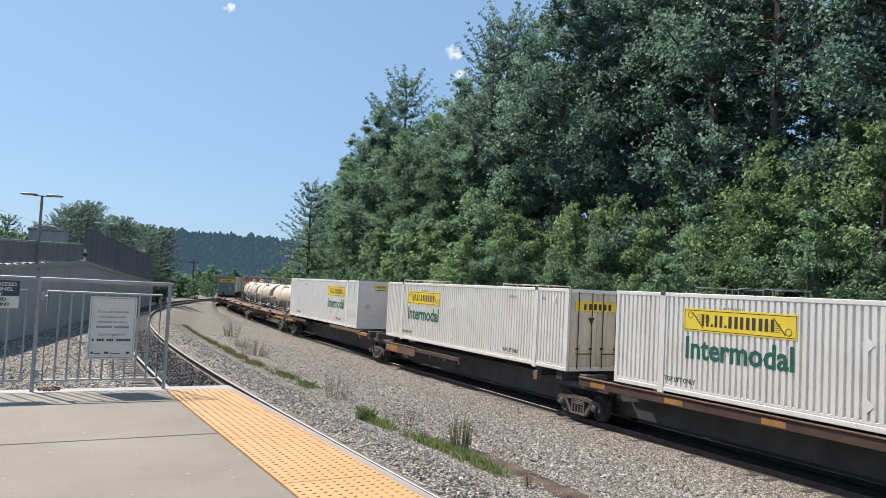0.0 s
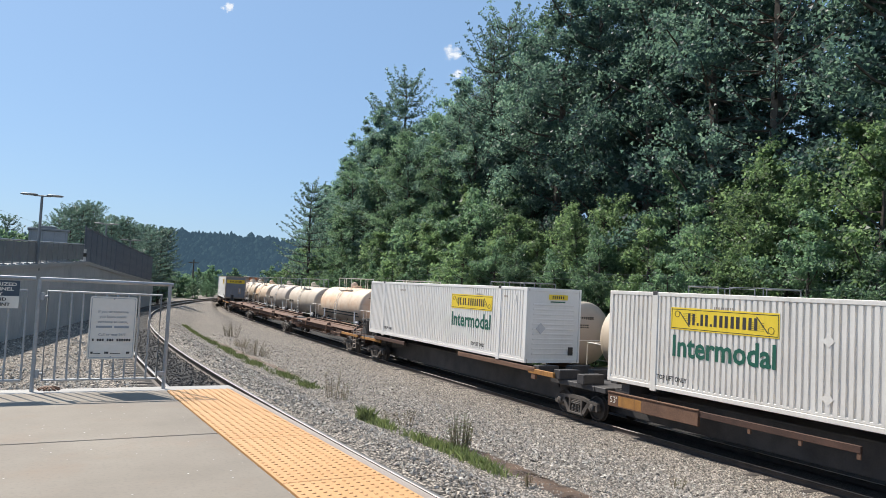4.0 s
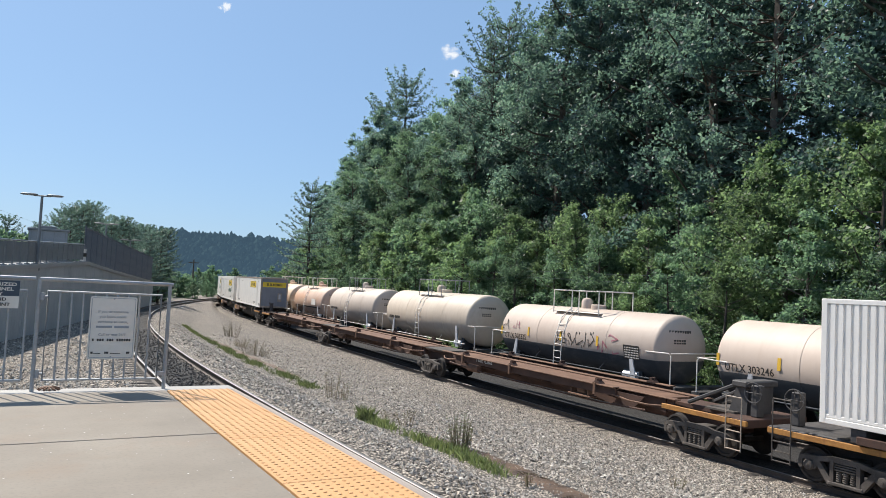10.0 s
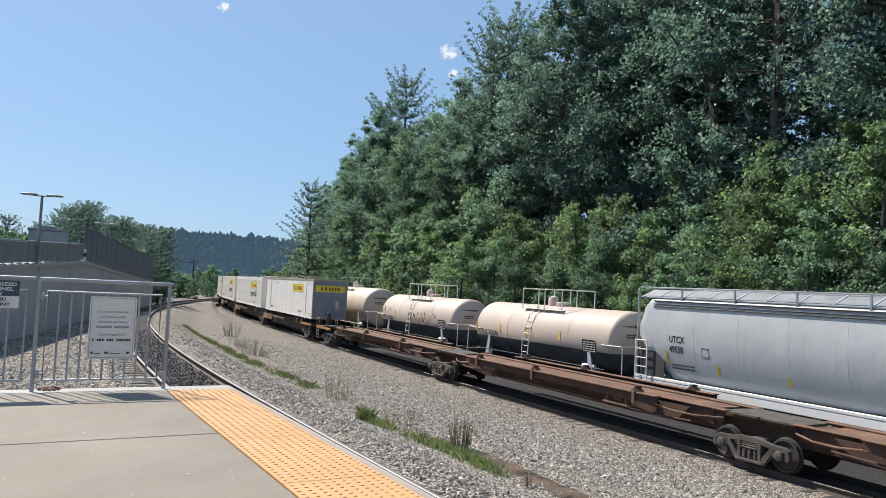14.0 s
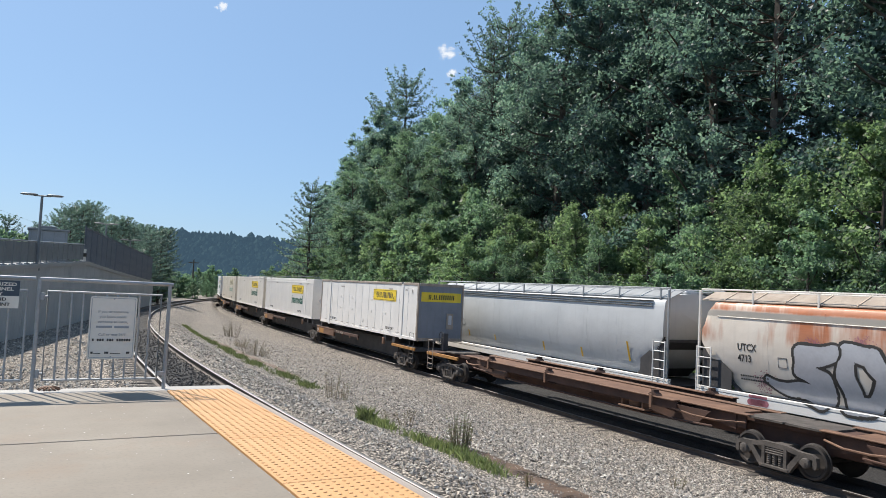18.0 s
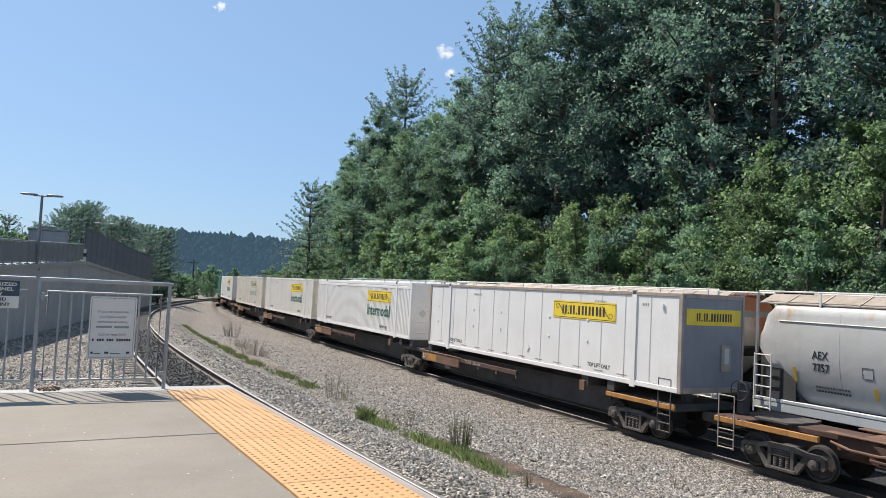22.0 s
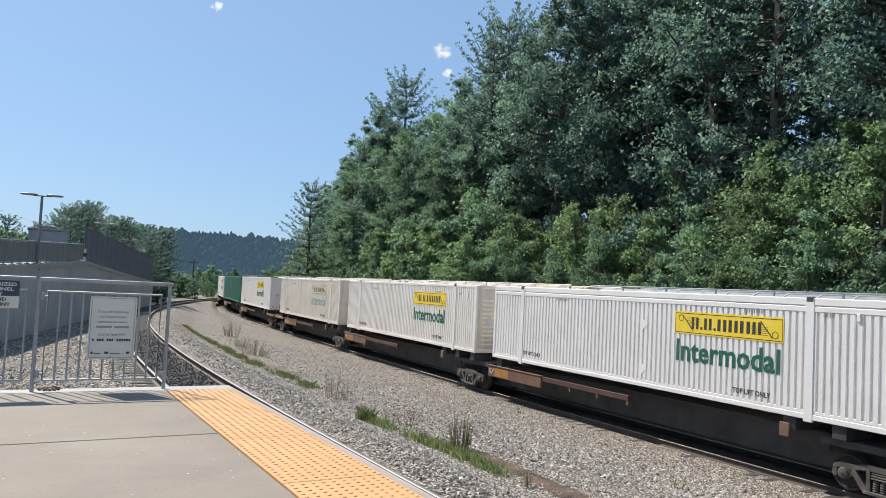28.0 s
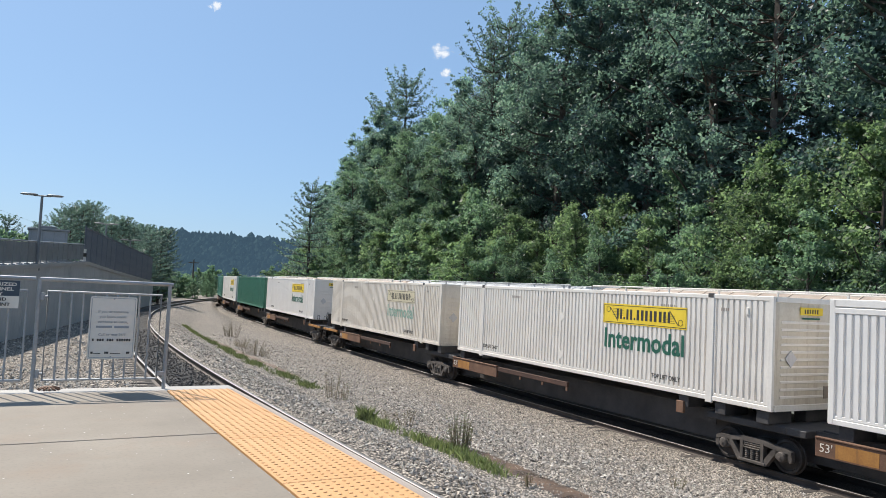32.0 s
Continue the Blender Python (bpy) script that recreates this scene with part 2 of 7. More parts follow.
INK_GREEN = surface("green_lettering", (0.008, 0.085, 0.055), (0.014, 0.12, 0.075), 0.55, big=3, fine=30, bumps=0.0)
RUST = surface("rusty_brown_steel", (0.03, 0.018, 0.015), (0.125, 0.062, 0.042), 0.8, 0.1, big=1.2, fine=22, amount=0.75, streak=0.4, dirt=(0.07, 0.04, 0.03), bumps=0.3)
RUST_LIGHT = surface("faded_orange_steel", (0.11, 0.057, 0.036), (0.21, 0.115, 0.07), 0.75, 0.1, big=1.4, fine=22, streak=0.6, dirt=(0.16, 0.08, 0.045), bumps=0.2)
SAFETY_ORANGE = surface("yellow_orange_paint", (0.27, 0.115, 0.028), (0.42, 0.20, 0.045), 0.7, big=2, fine=20, streak=0.8, dirt=(0.1, 0.055, 0.03))
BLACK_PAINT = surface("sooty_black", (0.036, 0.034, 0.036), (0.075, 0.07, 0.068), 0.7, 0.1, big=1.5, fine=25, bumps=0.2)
BOGIE_STEEL = surface("cast_steel", (0.05, 0.043, 0.038), (0.125, 0.106, 0.092), 0.8, 0.15, big=3, fine=30, bumps=0.3)
# Dirty steel, its base darkened further for the shade round the wheels.
WHEEL_STEEL = surface("wheel_steel", (0.025, 0.021, 0.019), (0.06, 0.05, 0.044), 0.7, 0.2, big=4, fine=40)
BARK = surface("bark", (0.05, 0.04, 0.032), (0.11, 0.09, 0.075), 0.95, big=3, fine=16, bumps=0.8)
# Haze blue is mixed into the foliage colours, most in the dark ones.
LEAF_DARK = leaf_mat("dark_leaves", (0.085, 0.14, 0.142), (0.128, 0.195, 0.19), (0.20, 0.275, 0.25), 0.66)
LEAF_SHADED = leaf_mat("shaded_leaves", (0.06, 0.1, 0.106), (0.092, 0.148, 0.15), (0.15, 0.215, 0.2), 0.66)
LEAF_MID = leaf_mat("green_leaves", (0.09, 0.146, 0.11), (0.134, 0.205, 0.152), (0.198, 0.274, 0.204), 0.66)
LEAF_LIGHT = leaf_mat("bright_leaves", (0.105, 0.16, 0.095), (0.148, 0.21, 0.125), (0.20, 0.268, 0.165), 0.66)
# Pale blue tint: distance haze painted into the leaf colour.
LEAF_HAZE = leaf_mat("haze_tinted_leaves", (0.08, 0.13, 0.135), (0.10, 0.158, 0.162), (0.125, 0.185, 0.19), 0.45)
NEEDLES = leaf_mat("pine_needles", (0.08, 0.125, 0.132), (0.104, 0.158, 0.164), (0.14, 0.196, 0.196), 0.6)
GRASS = leaf_mat("grass_blades", (0.11, 0.135, 0.06), (0.145, 0.172, 0.08), (0.215, 0.225, 0.13), 0.4)
DRY_WEED = leaf_mat("dry_weeds", (0.17, 0.125, 0.085), (0.26, 0.195, 0.135), (0.20, 0.20, 0.10), 0.3, 0.7)
SCRUB = surface("scrubby_grass", (0.06, 0.085, 0.04), (0.15, 0.16, 0.085), 0.95, big=0.25, fine=9, bumps=0.6, amount=0.8)
EARTH = surface("brown_earth", (0.10, 0.066, 0.045), (0.19, 0.135, 0.10), 0.95, big=1.0, fine=14, bumps=0.5)

# ---- lines of the tracks ----
DS = 0.5


def integrate(curv, s0, s1, start, head, zed):
    """Polyline of (x, y, z, heading) by a curvature along the line; it passes start with that heading at s = 0."""
    fw, bw = [(*start, zed(0.0), head)], []
    for sign, end, out in ((1, s1, fw), (-1, s0, bw)):
        x, y, h, s = start[0], start[1], head, 0.0
        while abs(s) < abs(end):
            h2 = h + sign * DS * curv(s + sign * DS / 2)
            hm = (h + h2) / 2
            x, y, h, s = x + sign * DS * math.sin(hm), y + sign * DS * math.cos(hm), h2, s + sign * DS
            out.append((x, y, zed(s), h))
    return np.array(bw[::-1] + fw)


def curv_2(s):
    s = min(max(s, 0.0), 128.0)
    return 0.002172 - 4.3536e-5 * s + 4.3616e-7 * s * s


def curv_1(s):
    if s < 0:
        return 0.0
    if s > 95:
        return 0.0033
    return 0.0002455 + 1.6153e-4 * s - 1.50726e-6 * s * s


PHI = -0.5223
AN, BT = Vector((math.cos(PHI), -math.sin(PHI), 0)), Vector((math.sin(PHI), math.cos(PHI), 0))
S_MIN, S_MAX = -160.0, 420.0
LINE_2 = integrate(curv_2, S_MIN, S_MAX, (20.3005, 0.0), -0.53541, lambda s: -3.1888 + 0.0059165 * min(max(s, -30), 170))
LINE_1 = integrate(curv_1, -60.0, S_MAX, (3.1286, 1.8008), PHI, lambda s: -1.2611 - 0.0026 * min(max(s, 0), 170))
GAP_3 = 4.2265


def on_line(line, s, s_min):
    k = min(max((s - s_min) / DS, 0), len(line) - 1.001)
    i = int(k)
    return line[i] * (1 - (k - i)) + line[i + 1] * (k - i)


def car_pose(s, half, lat):
    """Pose of a vehicle on the bogies half to both sides of s; x runs along the line, y towards the platform."""
    ends = []
    for e in (-half, half):
        x, y, z, h = on_line(LINE_2, s + e, S_MIN)
        ends.append(Vector((x - math.cos(h) * lat, y + math.sin(h) * lat, z)))
    ax = (ends[1] - ends[0]).normalized()
    ay = Vector((0, 0, 1)).cross(ax).normalized()
    az = ax.cross(ay)
    m = Matrix((ax, ay, az)).transposed().to_4x4()
    m.translation = (ends[0] + ends[1]) / 2
    return m


def gone_near(t):
    return 4.461897 * t + 0.0315707 * t**2 - 0.00139242 * t**3 + 9.83487e-06 * t**4


def gone_far(t):
    return 3.48944 * t + 0.0253962 * t * t


def pose_near(s, half, t):
    return car_pose(s - gone_near(t), half, 0.0)


def pose_far(s, half, t):
    return car_pose(s + gone_far(t), half, -GAP_3)


MOVERS, WHEELS = [], []
DOOR_C = surface("rust_stained_cream_paint", (0.54, 0.475, 0.38), (0.66, 0.60, 0.50), 0.6, big=1.2, fine=14, streak=0.6, dirt=(0.20, 0.11, 0.06), bumps=0.06)
FADED_YELLOW = surface("faded_sign_yellow", (0.56, 0.50, 0.34), (0.64, 0.57, 0.40), 0.55, big=2, fine=20, bumps=0.0, streak=0.3)
FADED_GREEN = surface("faded_green_lettering", (0.20, 0.32, 0.25), (0.28, 0.40, 0.32), 0.55, big=3, fine=30, bumps=0.0)

# ---- ground ----
def nearest(line, X, Y):
    """Signed distance to the right of a line and its height, for arrays of places."""
    shp = X.shape
    P = np.stack([X.ravel(), Y.ravel()], -1)
    L = line[::4]
    dist, zz = np.empty(len(P)), np.empty(len(P))
    for a in range(0, len(P), 20000):
        Q = P[a:a + 20000]
        d2 = ((Q[:, None, :] - L[None, :, :2]) ** 2).sum(-1)
        i = d2.argmin(1)
        h = L[i, 3]
        dist[a:a + 20000] = (Q[:, 0] - L[i, 0]) * np.cos(h) - (Q[:, 1] - L[i, 1]) * np.sin(h)
        zz[a:a + 20000] = L[i, 2]
    return dist.reshape(shp), zz.reshape(shp)


def smooth01(u):
    u = np.clip(u, 0, 1)
    return u * u * (3 - 2 * u)


def ground_height(X, Y):
    d1, z1 = nearest(LINE_1, X, Y)
    d2, z2 = nearest(LINE_2, X, Y)
    r2 = -d2
    sep = np.maximum(d1 + r2, 4.0)
    a = np.minimum(4.2, 0.42 * sep)
    zg = z1 - 0.95 * np.clip(sep / 10 - 0.3, 0.1, 1)
    top1, top2 = z1 - 0.186, z2 - 0.175
    z = top1 + (zg - top1) * smooth01((d1 - 1.65) / np.maximum(a - 1.65, 0.3))
    w = np.clip((d1 - a - 0.5) / np.maximum(sep - 2.2 - a - 0.5, 0.5), 0, 1)
    z = z + 0.03 * smooth01((d1 - 0.95) / 0.25) * smooth01((2.3 - d1) / 0.6)
    z = np.where(d1 > a, zg + (top2 - zg) * (0.35 * w + 0.65 * smooth01(w)), z)
    z = np.where(r2 < 2.2, top2, z)
    back = -r2 - GAP_3
    z = np.where(back > 2.0, top2 - 0.35 * smooth01((back - 2.0) / 1.5) + 0.16 * np.maximum(back - 5.0, 0) * (back < 60) + 8.8 * (back >= 60), z)
    z = np.where(d1 < -1.7, top1 - 0.12, z)
    n1 = np.sin(X * 1.7 + 0.6 * np.sin(Y * 0.9)) * np.cos(Y * 1.3 + X * 0.3)
    z = z + 0.03 * n1 * ((np.abs(d1) > 2.0) & (r2 > 2.4))
    return z, d1, r2


def spread(lo, hi, step, far):
    core = np.arange(lo, hi + step / 2, step)
    out, q, s = [], 0.0, step
    while q < far:
        s *= 1.35
        q += s
        out.append(q)
    out = np.array(out)
    return np.concatenate([lo - out[::-1], core, hi + out])


gx, gy = spread(-48, 40, 0.4, 2500), spread(-2, 120, 0.4, 2500)
GX, GY = np.meshgrid(gx, gy, indexing="ij")
GZ, GD1, GR2 = ground_height(GX, GY)
ni, nj = GX.shape
idx = np.arange(ni * nj).reshape(ni, nj)
quads = np.stack([idx[:-1, :-1], idx[1:, :-1], idx[1:, 1:], idx[:-1, 1:]], -1).reshape(-1, 4)
gm = bpy.data.meshes.new("ground")
gm.from_pydata(np.stack([GX, GY, GZ], -1).reshape(-1, 3).tolist(), [], quads.tolist())
gm.materials.append(GRAVEL)
gm.materials.append(SCRUB)
gm.materials.append(DARK_GRAVEL)
mid = lambda A: (A[:-1, :-1] + A[1:, 1:]) / 2
md1, mr2, mx_, my_ = mid(GD1), mid(GR2), mid(GX), mid(GY)
off = (mr2 < -GAP_3 - 3.2) | (md1 < -14) | (my_ > 190) | (np.abs(mx_) > 90)
gm.polygons.foreach_set("material_index", np.where(off, 1, 0).ravel().astype(int).tolist())
gm.polygons.foreach_set("use_smooth", [True] * len(gm.polygons))
tagged(new("ground", gm), "grey crushed-stone ballast and brown earth beside the tracks", "ground", kind="structure")


def height_at(x, y):
    z, _, _ = ground_height(np.array([x]), np.array([y]))
    return float(z[0])


# ---- rails and sleepers ----
def rail_sweep(line, s_min, s0, s1, lat, step):
    prof = [(-0.07, -0.18), (-0.07, -0.165), (-0.012, -0.14), (-0.012, -0.05), (-0.036, -0.035), (-0.036, -0.006), (-0.028, 0.0),
            (0.028, 0.0), (0.036, -0.006), (0.036, -0.035), (0.012, -0.05), (0.012, -0.14), (0.07, -0.165), (0.07, -0.18)]
    rings = []
    s = s0
    while s <= s1:
        x, y, z, h = on_line(line, s, s_min)
        rings.append([(x - math.cos(h) * (lat + u), y + math.sin(h) * (lat + u), z + w) for u, w in prof])
        s += step
    g = Geo().loft(rings)
    g.m = [1 if (k % 14 == 6 or k % 14 == 5 or k % 14 == 7) and k < (len(rings) - 1) * 14 else 0 for k in range(len(g.f))]
    return g


tie_mesh = Geo().box(-0.115, 0.115, -1.3, 1.3, -0.19, 0.0, 0.012).mesh("sleeper", TIE)


def lay_track(name, line, s_min, lat, s0, s1, ties):
    tr = thing(name, "steel rails on dark timber sleepers in grey ballast", "railway track", kind="structure")
    for side in (-0.7525, 0.7525):
        part("rail", rail_sweep(line, s_min, s0, s1, lat + side, 1.5), [RAIL_STEEL, RAIL_HEAD], tr, smooth=True)
    rnd = random.Random(5)
    s = s0
    rest = Geo()
    while s < s1 - 1:
        x, y, z, h = on_line(line, s, s_min)
        m = Matrix(((math.sin(h), -math.cos(h), 0, x - math.cos(h) * lat), (math.cos(h), math.sin(h), 0, y + math.sin(h) * lat), (0, 0, 1, z - 0.172), (0, 0, 0, 1)))
        m = m @ pose(0, rnd.uniform(-0.03, 0.03), rnd.uniform(-0.012, 0.006), 0, 0, rnd.uniform(-0.8, 0.8))
        if ties[0] <= s <= ties[1]:
            part("sleeper", tie_mesh, None, tr, at=m)
        else:
            rest.box(-0.115, 0.115, -1.3, 1.3, -0.19, 0.0, 0, at=m)
        s += 0.53
    tagged(part("sleepers", rest, TIE, tr), kind="stuff")
    return tr


def dark_bed(line, s_min, s0, s1, lat0, lat1, lift, name, mat):
    """Dark ballast along a track, with ragged edges."""
    rb = random.Random(9)
    v, f = [], []
    n = int((s1 - s0) / 0.3)
    for i in range(n + 1):
        x, y, z, h = on_line(line, s0 + (s1 - s0) * i / n, s_min)
        a, b_ = lat0 + rb.gauss(0, 0.03), lat1 + rb.gauss(0, 0.07) + 0.08 * math.sin(i * 0.13)
        for j in range(4):
            q = a + (b_ - a) * j / 3
            v.append((x - math.cos(h) * q, y + math.sin(h) * q, z + lift - (0.03 if j in (0, 3) else 0)))
        if i < n:
            for j in range(3):
                k = i * 4 + j
                f.append((k, k + 1, k + 5, k + 4))
    tagged(new(name, Geo().add(v, f).mesh(name, mat, True)), "dark ballast along the rails", "ballast", kind="structure")


dark_bed(LINE_1, -60.0, -30.0, 200.0, -0.92, 1.25, -0.168, "ballast_bed", DUSTY_GRAVEL)
# Tracks 2 and 3: soot, with the trains' shade painted into the ballast.
dark_bed(LINE_2, S_MIN, -40.0, 220.0, -GAP_3 - 1.6, 1.15, -0.155, "ballast_bed", DARK_GRAVEL)
lay_track("track_1", LINE_1, -60.0, 0.0, -30.0, 200.0, (4.0, 75.0))
lay_track("track_2", LINE_2, S_MIN, 0.0, -40.0, 230.0, (8.0, 80.0))
lay_track("track_3", LINE_2, S_MIN, -GAP_3, -40.0, 230.0, (0.0, 0.0))

# ---- platform ----
PLAT = Matrix((AN, BT, (0, 0, 1))).transposed().to_4x4()


def on_platform(x, y, z, rz=0):
    return PLAT @ pose(x, y, z, 0, 0, rz)


platform = thing("platform", "pale concrete station platform with a yellow tactile edge", "platform", PLAT, kind="structure")
A_IN, A_OUT, B_END = 1.311, 1.921, 7.56
for a0, a1, b0, b1 in ((-9.0, A_IN - 0.004, 5.359, B_END), (-9.0, A_IN - 0.004, 0.194, 5.351), (-9.0, A_IN - 0.004, -6.0, 0.186)):
    part("slab", Geo().box(a0, a1, b0, b1, -0.35, 0.0, 0.01), CONCRETE, platform)
part("edge_beam", Geo().box(A_OUT + 0.004, A_OUT + 0.070, -6.0, B_END, -0.30, 0.0, 0.015), NOSING, platform, "pale worn concrete nosing")
part("edge_beam", Geo().box(A_IN - 0.004, A_OUT + 0.004, -6.0, B_END, -0.35, -0.028, 0.004), CONCRETE_PALE, platform)
part("end_beam", Geo().box(-9.0, A_OUT + 0.070, B_END + 0.006, B_END + 0.30, -0.5, -0.004, 0.012), CONCRETE_PALE, platform, "pale concrete beam along the platform end")
part("footing", Geo().box(-9.0, A_OUT - 0.4, -6.0, B_END - 0.1, -1.7, -0.36), CONCRETE_WALL, platform)
tile_geo = Geo().box(0, 0.602, 0, 1.212, -0.024, 0.002, 0.003).mesh("tactile_tile", YELLOW_TILE)
b = B_END - 1.216
while b > -6.0:
    part("tactile_tile", tile_geo, None, platform, at=pose(A_IN + 0.004, b, 0))
    b -= 1.216
domes = Geo()
nb = int(7.5 / 0.0603)
for i in range(10):
    for j in range(nb):
        ca, cb = A_IN + 0.034 + i * 0.0603, B_END - 0.03 - j * 0.0603
        v = [(ca + r * math.cos(k * math.pi / 4), cb + r * math.sin(k * math.pi / 4), z) for r, z in ((0.0135, 0.001), (0.011, 0.0055), (0.006, 0.007)) for k in range(8)]
        f = [(q * 8 + k, q * 8 + (k + 1) % 8, q * 8 + 8 + (k + 1) % 8, q * 8 + 8 + k) for q in (0, 1) for k in range(8)] + [tuple(range(16, 24))]
        domes.add(v, f)
tagged(part("tactile_domes", domes, YELLOW_TILE, platform, fix=False), kind="stuff")


# ---- fence at the platform end ----
def end_fence():
    z_top = 1.03
    bf = 7.70
    fence = thing("platform_end_fence", "galvanised tubular steel fence across the platform end", "fence", PLAT)
    R = 0.018
    posts = [-3.55, -2.32, -1.09, 0.12]
    hinge = 0.155
    for a in posts[:-1]:
        part("post", Geo().tube([(a, bf, -0.03), (a, bf, z_top)], R, 10), GALV, fence, smooth=True)
        part("base_plate", Geo().box(a - 0.06, a + 0.06, bf - 0.05, bf + 0.05, -0.035, -0.022, 0.004), GALV, fence)
    for a0, a1 in zip(posts[:-1], posts[1:]):
        part("top_rail", Geo().tube([(a0, bf, z_top), (a1, bf, z_top)], R * 1.05, 10), GALV, fence, smooth=True)
        part("infill_rail", Geo().tube([(a0 + 0.06, bf, 0.10), (a1 - 0.06, bf, 0.10)], 0.013, 8), GALV, fence, smooth=True)
        part("infill_rail", Geo().tube([(a0 + 0.06, bf, z_top - 0.11), (a1 - 0.06, bf, z_top - 0.11)], 0.013, 8), GALV, fence, smooth=True)
        n = 9
        for k in range(n):
            a = a0 + 0.06 + (a1 - a0 - 0.12) * k / (n - 1)
            part("picket", Geo().tube([(a, bf, 0.10), (a, bf, z_top - 0.11)], 0.0095, 8), GALV, fence, smooth=True)
    gate = thing("platform_end_gate", "galvanised steel gate with vertical bars, closed", "gate", PLAT)
    a0, a1 = 0.155, 1.30
    part("hinge_post", Geo().tube([(a0, bf, -0.03), (a0, bf, z_top)], R, 10), GALV, gate, smooth=True)
    part("latch_post", Geo().tube([(a1, bf, -0.03), (a1, bf, z_top)], R, 10), GALV, gate, smooth=True)
    part("top_rail", Geo().tube([(a0, bf, z_top), (a1 + 0.03, bf, z_top)], R * 1.05, 10), GALV, gate, smooth=True)
    g0, g1, zt = a0 + 0.075, a1 - 0.075, z_top - 0.11
    part("gate_frame", Geo().tube([(g0, bf, 0.10), (g1, bf, 0.10), (g1, bf, zt), (g0, bf, zt)], 0.014, 8, closed=True), GALV, gate, smooth=True)
    for k in range(1, 10):
        a = g0 + (g1 - g0) * k / 10
        part("bar", Geo().tube([(a, bf, 0.10), (a, bf, zt)], 0.0095, 8), GALV, gate, smooth=True)
    for z in (0.16, zt - 0.05):
        part("hinge", Geo().tube([(a0, bf - 0.01, z), (g0, bf - 0.01, z)], 0.012, 6).lathe([(-0.035, 0.02), (0.035, 0.02)], "z", 8, (a0 + 0.03, bf - 0.01, z)), GALV, gate)
    part("latch", Geo().box(g1, a1, bf - 0.03, bf - 0.015, 0.13, 0.17, 0.004), GALV, gate)


end_fence()

# ---- rolling stock ----
def wheelset_mesh():
    g = Geo()
    for sgn in (-1, 1):
        y0 = sgn * 0.70
        prof = [(y0 - sgn * 0.012, 0.455), (y0 + sgn * 0.012, 0.452), (y0 + sgn * 0.022, 0.425), (y0 + sgn * 0.13, 0.415), (y0 + sgn * 0.135, 0.36)]
        g.lathe([(y0 - sgn * 0.012, 0.05)] + prof + [(y0 + sgn * 0.095, 0.33), (y0 + sgn * 0.085, 0.15), (y0 + sgn * 0.13, 0.13), (y0 + sgn * 0.14, 0.05)], "y", 28)
    g.lathe([(-0.98, 0.07), (0.98, 0.07)], "y", 12)
    for sgn in (-1, 1):
        for k in range(3):
            w = k * 2.094
            g.box(0.045 * math.cos(w) - 0.014, 0.045 * math.cos(w) + 0.014, min(sgn * 0.98, sgn * 1.0), max(sgn * 0.98, sgn * 1.0), 0.045 * math.sin(w) - 0.014, 0.045 * math.sin(w) + 0.014)
    return g.mesh("wheelset", [WHEEL_STEEL], True)


